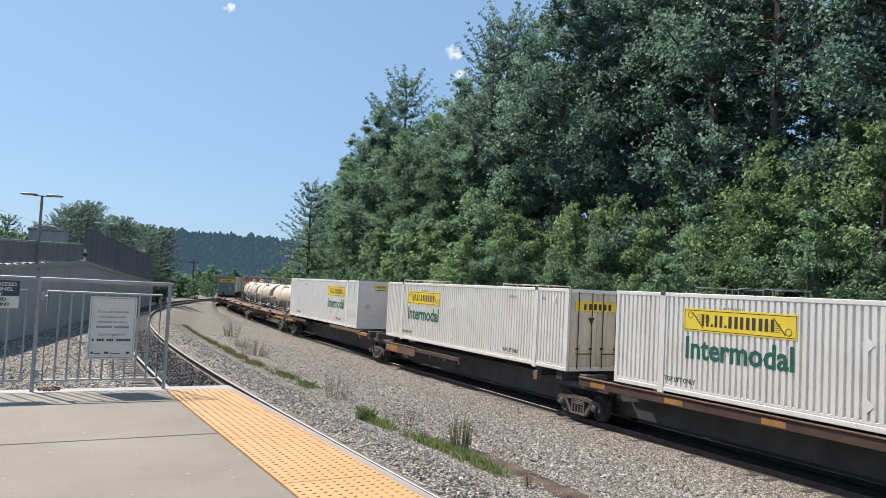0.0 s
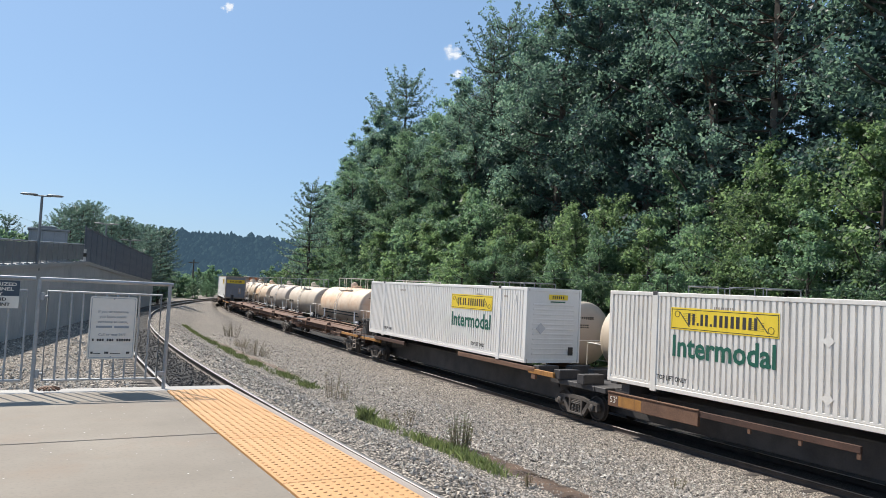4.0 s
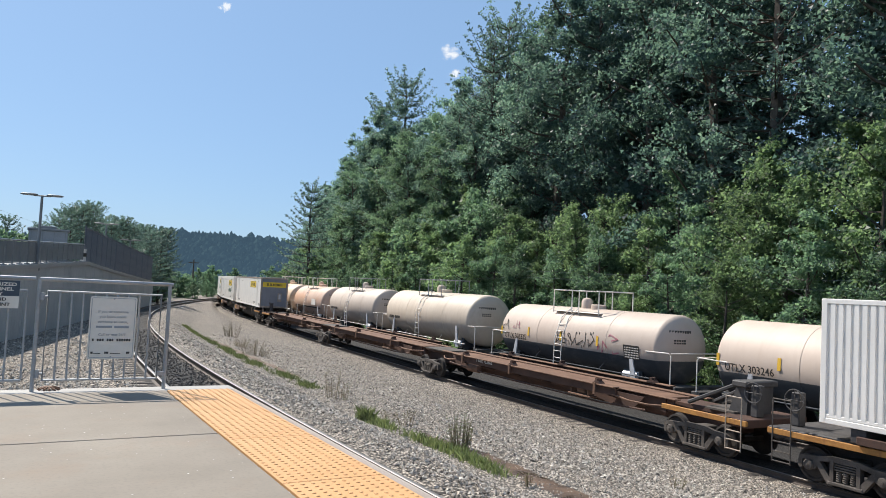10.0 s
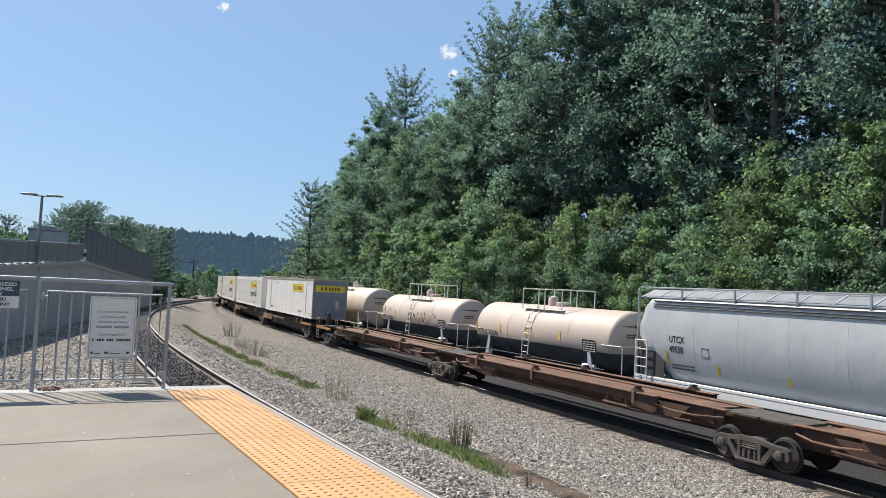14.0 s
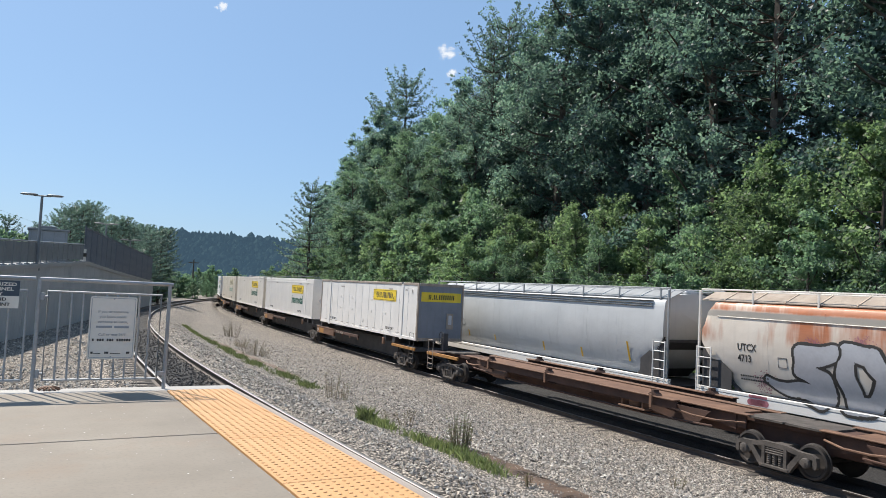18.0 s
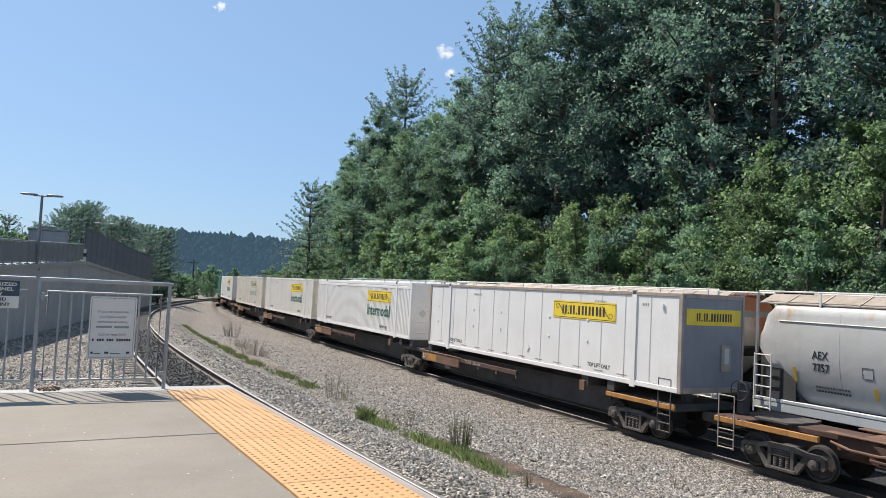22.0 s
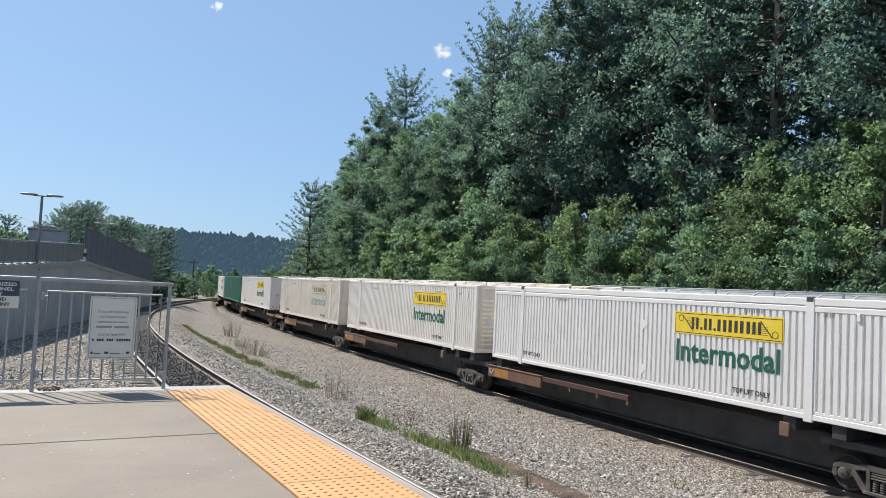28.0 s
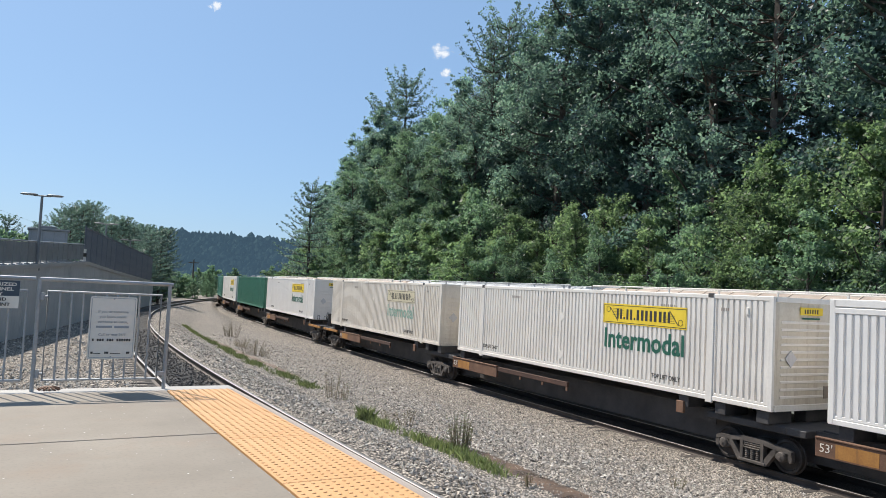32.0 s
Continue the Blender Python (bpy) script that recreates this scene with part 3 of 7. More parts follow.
def bogie_mesh():
    """Three-piece bogie: two cast side frames with triangular windows, journal caps, spring nests and the bolster."""
    g = Geo()
    for sgn in (-1, 1):
        y0, y1 = sorted((sgn * 0.90, sgn * 1.04))
        th = y1 - y0
        g.plate([(-1.17, 0.50), (-1.15, 0.62), (-1.02, 0.68), (-0.66, 0.69), (-0.34, 0.755), (0.34, 0.755), (0.66, 0.69), (1.02, 0.68), (1.15, 0.62), (1.17, 0.50),
                 (1.03, 0.56), (0.74, 0.57), (0.34, 0.63), (-0.34, 0.63), (-0.74, 0.57), (-1.03, 0.56)], th, "y", y0)
        for e in (-1, 1):
            g.plate([(e * 0.78, 0.58), (e * 0.62, 0.58), (e * 0.34, 0.24), (e * 0.34, 0.10), (e * 0.42, 0.10)], th, "y", y0)
            g.plate([(e * 0.36, 0.66), (e * 0.27, 0.66), (e * 0.27, 0.12), (e * 0.36, 0.12)], th + 0.02, "y", y0 - 0.01)
            g.plate([(e * 1.17, 0.52), (e * 1.06, 0.56), (e * 1.06, 0.36), (e * 1.13, 0.34), (e * 1.17, 0.40)], th, "y", y0)
            g.plate([(e * 0.72, 0.58), (e * 0.80, 0.56), (e * 0.77, 0.36), (e * 0.69, 0.42)], th, "y", y0)
            g.lathe([(sgn * 0.86, 0.13), (sgn * 1.07, 0.13), (sgn * 1.10, 0.105), (sgn * 1.11, 0.05)], "y", 14, (e * 0.89, 0, 0.455))
            g.lathe([(sgn * 1.10, 0.04), (sgn * 1.125, 0.03)], "y", 6, (e * 0.89, 0, 0.455))
        g.box(-0.42, 0.42, y0 - 0.02, y1 + 0.02, 0.10, 0.19, 0.02)
        for k in (-0.17, 0.0, 0.17):
            for q in range(5):
                g.lathe([(0.20 + q * 0.05, 0.058), (0.20 + q * 0.05 + 0.024, 0.074), (0.20 + q * 0.05 + 0.046, 0.058)], "z", 9, (k, sgn * 0.98, 0))
        for q in range(3):
            g.box(-0.26, 0.26, min(sgn * 0.80, sgn * (1.06 - 0.012 * q)), max(sgn * 0.80, sgn * (1.06 - 0.012 * q)), 0.46 + q * 0.055, 0.50 + q * 0.055, 0.012)
    g.box(-0.22, 0.22, -0.95, 0.95, 0.45, 0.72, 0.03)
    g.tube([(-0.55, -0.9, 0.42), (-0.55, 0.9, 0.42)], 0.05, 6).tube([(0.55, -0.9, 0.42), (0.55, 0.9, 0.42)], 0.05, 6)
    g.tube([(-0.62, -0.62, 0.5), (0.62, -0.62, 0.44)], 0.03, 6).tube([(-0.62, 0.62, 0.44), (0.62, 0.62, 0.5)], 0.03, 6)
    return g.mesh("bogie", [BOGIE_STEEL], False)


WHEELSET, BOGIE = wheelset_mesh(), bogie_mesh()


def add_bogie(car, x, law):
    bg = part("bogie", BOGIE, None, car, "grey cast-steel bogie frame with coil springs", at=pose(x, 0, 0))
    for e in (-0.89, 0.89):
        w = part("wheelset", WHEELSET, None, bg, "worn steel wheelset", at=pose(e, 0, 0.455))
        WHEELS.append((w, e, law))
    return bg


def glyph_bars(text_widths, h, gap):
    """Plain bars in the place of characters: a list of widths; 0 is a space."""
    g, x = Geo(), 0.0
    for w in text_widths:
        if w > 0:
            g.box(-x - w, -x, 0, 0.004, 0, h)
        x += (w if w > 0 else h * 0.5) + gap
    return g


def inked(text, height, align="LEFT", stretch_x=1.0, bold=0.0, mat=None):
    me = lettering(text, height, align, stretch_x, 0.004, bold)
    me.materials.append(mat or INK)
    return me


def spine_unit(x_near, x_far, load, style, first, last, near_car_end, far_car_end, skirt="far"):
    """One platform of an articulated spine car between the bogies at x_near and x_far."""
    s, half = (x_near + x_far) / 2, (x_far - x_near) / 2
    label = "empty rust-brown spine car unit with a bare deck" if not load else "dark spine car unit with rusty orange side skirts"
    car = thing("spine_car_unit", label, "railcar", group="spine car units")
    main = RUST if not load else BLACK_PAINT
    # Loaded sill is made deep and black to stand for shade underneath.
    part("center_sill", Geo().box(-half - 0.9, half + 0.9, -0.33, 0.33, 0.62 if not load else 0.32, 1.18, 0.02), main, car)
    part("sill_cap", Geo().box(-half + 1.6, half - 1.6, -0.52, 0.52, 1.183, 1.23, 0.01), RUST_LIGHT if not load else main, car)
    for e in (-1, 1):
        x0, x1 = sorted((e * (half + 1.0), e * (half - 1.5)))
        if load:
            part("end_platform", Geo().box(x0, x1, -1.05, 1.05, 1.02, 1.20, 0.02), BLACK_PAINT, car)
        else:
            part("end_platform", Geo().box(x0, x1, -0.48, 0.48, 1.05, 1.20, 0.02), RUST, car)
            xe_ = e * (half + 0.55)
            part("articulation_plate", Geo().plate([(xe_ - 0.5, -0.7), (xe_ + 0.5, -0.7), (xe_ + 0.62, -0.3), (xe_ + 0.62, 0.3), (xe_ + 0.5, 0.7), (xe_ - 0.5, 0.7), (xe_ - 0.62, 0.3), (xe_ - 0.62, -0.3)], 0.05, "z", 1.204), BOGIE_STEEL, car, "dark steel plate over the joint")
        for sg in (-1, 1):
            part("bracket", Geo().plate([(e * (half - 1.5), 1.2), (e * (half - 3.4), 1.2), (e * (half - 3.4), 1.05), (e * (half - 1.5), 0.8)], 0.04, "y", sg * 0.62), main, car)
    for sg in (-1, 1):
        y0, y1 = sorted((sg * 1.20, sg * 1.30))
        if load and skirt == "full":
            part("side_channel", Geo().box(-half + 0.8, half - 0.3, y0, y1, 1.16, 1.42, 0.012), RUST, car, "rusty full-length side channel")
            part("channel_lip", Geo().box(-half + 0.8, half - 0.3, y0, y1 + 0.03 * (sg > 0), 1.424, 1.47, 0.008), RUST_LIGHT, car)
            for k in range(5):
                part("yellow_patch", Geo().box(half - 1.6 - k * 3.3, half - 0.9 - k * 3.3, y1 - 0.01, y1 + 0.004, 1.2, 1.36), SAFETY_ORANGE, car, "worn yellow paint patch")
        elif load and skirt == "near":
            part("side_channel", Geo().box(-half + 2.2, -half + 8.2, y0, y1, 1.28, 1.46, 0.012), RUST_LIGHT, car)
            part("end_channel", Geo().box(-half + 1.0, -half + 2.6, y0, y1, 1.22, 1.40, 0.012), SAFETY_ORANGE, car)
            part("side_channel", Geo().box(half - 4.5, half - 0.4, y0, y1, 1.2, 1.38, 0.012), RUST, car)
        elif load:
            xa = half - 1.9
            part("skirt_plate", Geo().box(xa - 3.7, xa, y0, y1, 0.74, 1.16, 0.012), RUST_LIGHT, car, "faded orange-brown side skirt")
            part("yellow_patch", Geo().box(xa - 1.5, xa - 0.5, y1 - 0.01, y1 + 0.004, 0.78, 1.1), SAFETY_ORANGE, car, "worn yellow paint patch")
            part("skirt_lip", Geo().box(xa - 3.7, xa, min(y0, y1), max(y0, y1) + 0.02 * (sg > 0), 1.163, 1.20, 0.006), RUST_LIGHT, car)
            part("side_channel", Geo().box(xa - 8.3, xa - 3.72, y0, y1 - 0.02, 1.0, 1.17, 0.01), RUST, car)
        if load:
            xa = half - 1.9
            for k in (1, 2, 3) if skirt == "far" else ():
                part("hanger", Geo().box(xa - 3.9 - k * 1.45 - 0.05, xa - 3.9 - k * 1.45 + 0.05, y0 + 0.02, y1 - 0.03, 0.86, 1.0, 0.008), RUST_LIGHT, car)
            part("step_bracket", Geo().box(-half + 2.15, -half + 2.42, y0, y1 - 0.02, 1.02, 1.36, 0.01), RUST_LIGHT, car, "tan steel container pedestal")
            for xx in (half - 0.4, -half + 0.9, half - 2.6, -half + 2.2):
                part("container_pedestal", Geo().box(xx - 0.18, xx + 0.18, min(sg * 0.3, sg * 1.22), max(sg * 0.3, sg * 1.22), 1.205, 1.53, 0.015), BLACK_PAINT, car)
        else:
            xc = half - 3.1
            part("side_channel", Geo().box(-xc, xc, sg * 1.25 - 0.02, sg * 1.25 + 0.02, 1.06, 1.31, 0.006).box(-xc, xc, *sorted((sg * 1.10, sg * 1.23)), 1.06, 1.09, 0.004), RUST, car, "rusty side channel")
            # Lip gets the lighter rust: sun on the top edge, put into colour.
            part("channel_lip", Geo().box(-xc, xc, *sorted((sg * 1.10, sg * 1.36)), 1.313, 1.35, 0.008), RUST_LIGHT, car, "worn channel edge, sunlight in its lighter rust")
            part("deck_plank", Geo().box(-half + 1.0, half - 1.0, min(sg * 0.54, sg * 0.80), max(sg * 0.54, sg * 0.80), 1.235, 1.275, 0.01), RUST_LIGHT, car, "worn tan walkway edge")
            part("sill_web", Geo().box(-half + 1.2, half - 1.2, min(sg * 0.56, sg * 0.62), max(sg * 0.56, sg * 0.62), 0.86, 1.23, 0.008), RUST, car)
            for e in (-1, 1):
                # rods that sweep from the channel in towards the joint, and a sloping wing under them
                rod = [(e * (xc - 0.15), sg * 1.25, 1.10), (e * (xc + 0.6), sg * 1.22, 1.02), (e * (xc + 1.3), sg * 1.08, 1.00), (e * (xc + 2.0), sg * 0.72, 1.04)]
                part("guard_rod", Geo().tube(rod, 0.03, 6), RUST_LIGHT, car)
                part("wing_plate", Geo().plate([(e * (xc + 0.9), 1.16), (e * (xc - 1.2), 1.16), (e * (xc - 1.6), 0.86), (e * (xc - 0.4), 0.70), (e * (xc + 0.5), 0.80)], 0.03, "y", sg * 0.84), RUST, car, "brown sloping gusset plate")
            for k in range(6):
                xx = -xc + 0.4 + k * (2 * xc - 0.8) / 5
                part("cross_bearer", Geo().plate([(sg * 0.5, 1.20), (sg * 1.24, 1.20), (sg * 1.24, 1.04), (sg * 0.5, 0.84)], 0.06, "x", xx - 0.03), RUST, car)
            for xx in (-xc + 0.9, xc - 0.9, 0.7):
                foot = Geo().plate([(xx - 0.20, 1.352), (xx + 0.20, 1.352), (xx + 0.12, 1.42), (xx + 0.05, 1.44), (xx + 0.05, 1.52), (xx - 0.05, 1.52), (xx - 0.05, 1.44), (xx - 0.12, 1.42)], 0.22, "y", sg * 1.2 - 0.11)
                part("container_pedestal", foot, RUST, car)
                part("pedestal_strap", Geo().box(xx - 0.06, xx + 0.06, *sorted((sg * 1.362, sg * 1.40)), 1.0, 1.40, 0.01), RUST_LIGHT, car, "tan steel strap")
        if not load and sg > 0:
            part("valve_stand", Geo().box(-half + 4.4, -half + 5.6, 0.9, 1.22, 0.80, 0.86, 0.01).box(-half + 4.5, -half + 4.58, 0.95, 1.2, 0.86, 1.06, 0.01).box(-half + 5.4, -half + 5.48, 0.95, 1.2, 0.86, 1.06, 0.01).lathe([(-half + 4.75, 0.05), (-half + 4.8, 0.14), (-half + 5.2, 0.14), (-half + 5.25, 0.05)], "x", 12, (0, 1.0, 0.97)), RUST_LIGHT, car, "rusty brake valve on a bracket")
    if not load:
        part("air_tank", Geo().lathe([(-0.48, 0.05), (-0.44, 0.15), (0.44, 0.15), (0.48, 0.05)], "x", 14, (half - 4.4, 0.98, 0.82)), RUST_LIGHT, car, smooth=True)
        part("pipe_run", Geo().tube([(-half + 2, 1.0, 0.80), (-half + 4.2, 1.05, 0.72), (half - 5.5, 1.05, 0.74), (half - 2.2, 1.0, 0.86)], 0.03, 6), RUST, car)
    if x_near in (71.0, 127.9):
        part("reporting_mark", inked("TTAX  556616" if load else "TTAX 753462", 0.13, "LEFT", 1.2, 0.002, TAN_FRAME if load else WHITE_C), None, car, at=pose(half - 6.1 if load else 3.4, 1.283 if load else 1.303, 1.02 if load else 1.197))
    if load and skirt == "far":
        part("size_mark", inked("53'", 0.2, mat=WHITE_C), None, car, at=pose(half - 2.0, 1.303, 0.86))
    for e, is_end in ((-1, near_car_end), (1, far_car_end)):
        if not is_end:
            continue
        xe = e * (half + 1.9)
        part("end_sill", Geo().box(*sorted((e * (half + 0.9), xe)), -1.2, 1.2, 0.98, 1.2, 0.02), RUST if not load else BLACK_PAINT, car)
        part("coupler", Geo().box(*sorted((xe, xe + e * 0.55)), -0.13, 0.13, 0.72, 0.98, 0.04).box(*sorted((xe + e * 0.35, xe + e * 0.62)), -0.2, 0.2, 0.70, 1.0, 0.05), BOGIE_STEEL, car)
        part("end_beam", Geo().box(*sorted((e * (half - 1.1), xe)), 1.14, 1.24, 1.03, 1.17, 0.01), SAFETY_ORANGE, car, "yellow-orange end sill")
        st = Geo()
        for yy in (1.12,):
            for xx in (xe - e * 0.15, xe - e * 0.65):
                st.tube([(xx, yy + 0.12, 0.35), (xx, yy + 0.12, 1.9 if load else 1.75)], 0.017, 6)
            for z in (0.38, 0.62, 0.86):
                st.tube([(xe - e * 0.15, yy + 0.12, z), (xe - e * 0.65, yy + 0.12, z)], 0.017, 6)
            st.tube([(xe - e * 0.15, yy + 0.12, 1.9 if load else 1.75), (xe - e * 0.65, yy + 0.12, 1.9 if load else 1.75)], 0.017, 6)
        part("step_ladder", st, BOGIE_STEEL if load else TAN_FRAME, car, "steel end step with a grab iron")
        bw = Geo().tube([(xe - e * 0.3 + 0.27 * math.cos(k * math.pi / 8), 0.62, 1.85 + 0.27 * math.sin(k * math.pi / 8)) for k in range(16)], 0.018, 6, closed=True)
        for k in range(4):
            bw.tube([(xe - e * 0.3, 0.62, 1.85), (xe - e * 0.3 + 0.27 * math.cos(k * math.pi / 2), 0.62, 1.85 + 0.27 * math.sin(k * math.pi / 2))], 0.012, 5)
        part("brake_wheel", bw, BLACK_PAINT, car, "black hand-brake wheel")
        if not load and e < 0:
            for yy in (-0.55, 0.55):
                part("hitch_strut", Geo().tube([(xe + 2.6, yy, 1.25), (xe + 0.9, yy * 0.6, 2.05)], 0.06, 6), BLACK_PAINT, car)
            part("trailer_hitch", Geo().box(xe + 0.5, xe + 1.0, -0.65, 0.65, 1.95, 2.12, 0.03).plate([(xe + 0.6, 1.2), (xe + 1.2, 1.2), (xe + 0.95, 1.95), (xe + 0.55, 1.95)], 1.0, "y", -0.5), BLACK_PAINT, car, "black folding trailer hitch")
        part("brake_stand", Geo().box(*sorted((xe - e * 0.42, xe - e * 0.18)), 0.3, 0.58, 1.2, 2.05, 0.03), BLACK_PAINT, car)
    add_bogie(car, -half, ("near", s))
    if last:
        add_bogie(car, half, ("near", s))
    MOVERS.append((car, "near", s, half))
    return car


# Grey end panel, darkened and blued in colour for the shade on it.
SHADE_GREY = surface("shaded_grey_aluminium", (0.19, 0.20, 0.225), (0.24, 0.25, 0.28), 0.45, 0.1, big=1, fine=20, streak=0.3)
L_BOX, W_BOX, H_BOX, Z_BOX = 16.15, 1.30, 2.90, 1.54


def corrugated_side(L, z0, z1, pitch, depth):
    """Corrugated sheet in the xz plane, facing +y at y = 0."""
    g = Geo()
    n = int(L / pitch)
    p = L / n
    xs, ys = [], []
    for k in range(n):
        x = -L / 2 + k * p
        for u, y in ((0.0, 0.0), (0.58, 0.0), (0.66, -depth), (0.92, -depth)):
            xs.append(x + u * p)
            ys.append(y)
    xs.append(L / 2)
    ys.append(0.0)
    v = [(x, y, z) for x, y in zip(xs, ys) for z in (z0, z1)]
    f = [(2 * i, 2 * i + 2, 2 * i + 3, 2 * i + 1) for i in range(len(xs) - 1)]
    return g.add(v, f)


def logo(box, x_left, z_top, w, h, paint, y, with_word, shade_of):
    pl = part("logo_panel", Geo().box(x_left - w, x_left, y, y + 0.003, z_top - h, z_top, 0.001), LOGO_YELLOW if paint is not WHITE_C else FADED_YELLOW, box, "yellow panel with dark bars")
    g = Geo()
    t = 0.03
    for z in (z_top - 0.035 - t, z_top - h + 0.035):
        g.box(x_left - w + 0.03, x_left - 0.03, y + 0.003, y + 0.005, z, z + t * 0.6)
    for x in (x_left - 0.03 - t * 0.5, x_left - w + 0.03):
        g.box(x, x + t * 0.5, y + 0.003, y + 0.005, z_top - h + 0.035, z_top - 0.035)
    g.plate([(x_left - 0.30, z_top - 0.12), (x_left - 0.34, z_top - 0.12), (x_left - 0.72, z_top - h + 0.10), (x_left - 0.68, z_top - h + 0.10)], 0.002, "y", y + 0.003)
    g.plate([(x_left - w + 0.70, z_top - 0.12), (x_left - w + 0.66, z_top - 0.12), (x_left - w + 0.30, z_top - h + 0.10), (x_left - w + 0.34, z_top - h + 0.10)], 0.002, "y", y + 0.003)
    for cx, cz in ((x_left - 0.24, z_top - 0.19), (x_left - w + 0.24, z_top - h + 0.19)):
        g.tube([(cx + 0.09 * math.cos(k * 0.785), y + 0.003, cz + 0.09 * math.sin(k * 0.785)) for k in range(8)], 0.008, 4, closed=True)
    for k in range(5):
        g.box(x_left - w + 0.45, x_left - w + 0.95, y + 0.003, y + 0.005, z_top - h + 0.16 + k * 0.05, z_top - h + 0.168 + k * 0.05)
        g.box(x_left - 0.95, x_left - 0.45, y + 0.003, y + 0.005, z_top - 0.36 + k * 0.05, z_top - 0.352 + k * 0.05)
    part("panel_border", g, INK, box)
    bars = [0.26, 0.07, 0.27, 0.07, 0.31, 0.31, 0.33, 0.28]
    if w < 3:
        bars = [x * 0.6 for x in bars]
    tot = sum(bars) + 0.06 * 7 * (w / 3.6)
    x = x_left - (w - tot) / 2
    hb = 0.50 * h
    zc = z_top - h / 2
    for i, q in enumerate(bars):
        if q < 0.1:
            part("dark_bar", Geo().box(x - q, x, y + 0.0032, y + 0.006, zc - hb / 2, zc - hb / 2 + q), INK, box)
        else:
            for u0, u1 in ((0.0, 0.33), (0.62, 0.95)):
                part("dark_bar", Geo().box(x - q * u1, x - q * u0, y + 0.0032, y + 0.006, zc - hb / 2, zc + hb / 2), INK, box)
        x -= q + 0.06 * (w / 3.6)
    if with_word:
        me = lettering("Intermodal", 0.60, "CENTER", 1.0, 0.002, 0.019)
        wid = max(v.co.x for v in me.vertices) - min(v.co.x for v in me.vertices)
        me.transform(Matrix.Diagonal((3.42 / wid, 1, 1, 1)))
        me.materials.append(shade_of)
        part("word", me, None, box, at=pose(x_left - w / 2, y + 0.002, z_top - h - 0.16 - 0.60))


def container(style, paint, s_near, unit_half, **o):
    """A 53-foot box; the near end is towards -x."""
    label = {"rib": "white corrugated freight container with a yellow panel", "smooth": "white smooth-sided riveted freight container, scuffed",
             "green": "dark green corrugated freight container", "band": "white corrugated freight container with a deep top rail"}[style]
    if paint is WHITE_A:
        label = "cream-white corrugated freight container with rust streaks"
    if paint is WHITE_C:
        label = "dirty beige corrugated freight container with faded lettering"
    s_mid = s_near + L_BOX / 2
    box = thing("freight_container", label, "container", group="freight containers")
    z0, z1, hl, W = Z_BOX, Z_BOX + H_BOX, L_BOX / 2, W_BOX
    smooth = style == "smooth"
    top_h = 0.34 if style == "band" else 0.13
    core = Geo().box(-hl + 0.05, hl - 0.05, -W + 0.05, W - 0.05, z0 + 0.1, z1 - 0.04, 0.0)
    part("inner_body", core, paint, box)
    part("roof_panel", Geo().box(-hl + 0.02, hl - 0.02, -W + 0.04, W - 0.04, z1 - 0.038, z1 - 0.008, 0.008), paint, box)
    for sg in (-1, 1):
        if smooth:
            p = (L_BOX - 0.3) / 14
            for k in range(14):
                pn = Geo().box(-hl + 0.15 + k * p + 0.004, -hl + 0.15 + (k + 1) * p - 0.004, W - 0.045, W - 0.028, z0 + 0.16, z1 - 0.12, 0.004)
                part("side_panel", pn, paint, box, at=pose(0, 0, 0, 0, 0, 0 if sg > 0 else 180))
        else:
            sheet = corrugated_side(L_BOX - 0.3, z0 + 0.2, z1 - top_h + 0.02, 0.185, 0.05)
            sheet.v = [(x, y + W - 0.012, z) for x, y, z in sheet.v]
            part("side_sheet", sheet, paint, box, at=pose(0, 0, 0, 0, 0, 0 if sg > 0 else 180), fix=False)
        y0, y1 = sorted((sg * (W - 0.06), sg * (W - 0.002)))
        if style == "band":
            for za, zb in ((z1 - 0.34, z1 - 0.20), (z1 - 0.18, z1 - 0.0)):
                part("top_rail", Geo().box(-hl + 0.1, hl - 0.1, y0, y1, za, zb, 0.015), paint, box)
        else:
            part("top_rail", Geo().box(-hl + 0.1, hl - 0.1, y0, y1, z1 - 0.12, z1, 0.012), TAN_FRAME if smooth else paint, box)
        part("bottom_rail", Geo().box(-hl + 0.1, hl - 0.1, y0, y1, z0, z0 + (0.16 if smooth else 0.13), 0.012).box(-hl + 0.1, hl - 0.1, y0, y1 - 0.012 if sg > 0 else y1, z0 + 0.135, z0 + 0.21, 0.01) if not smooth else Geo().box(-hl + 0.1, hl - 0.1, y0, y1, z0, z0 + 0.15, 0.012), paint, box)
        for xx in (-hl + 2.0, hl - 2.0):
            part("lifting_post", Geo().box(xx - 0.12, xx + 0.12, y0, y1 + (0.008 if sg > 0 else 0), z0 - 0.06, z1 + 0.01, 0.012), paint, box)
            part("lifting_pocket", Geo().box(xx - 0.10, xx + 0.10, y0, y1 + (0.011 if sg > 0 else 0), z1 - 0.10, z1 + 0.03, 0.01), BLACK_PAINT, box, "dark lifting pocket")
        for xx in (-hl, hl):
            xa, xb = sorted((xx, xx - math.copysign(0.15, xx)))
            part("corner_post", Geo().box(xa, xb, y0 - (0.03 if sg > 0 else 0), y1 + (0.03 if sg < 0 else 0), z0, z1, 0.012), TAN_FRAME if smooth else paint, box)
    yp = W
    ends = o.get("end", "ribs")
    for e in (-1, 1):
        x = e * hl
        for nm, za, zb in (("end_header", z1 - 0.14, z1 - 0.001), ("end_sill", z0 + 0.001, z0 + 0.16)):
            part(nm, Geo().box(*sorted((x, x - e * 0.1)), -W + 0.12, W - 0.12, za, zb, 0.01), TAN_FRAME if smooth else paint, box)
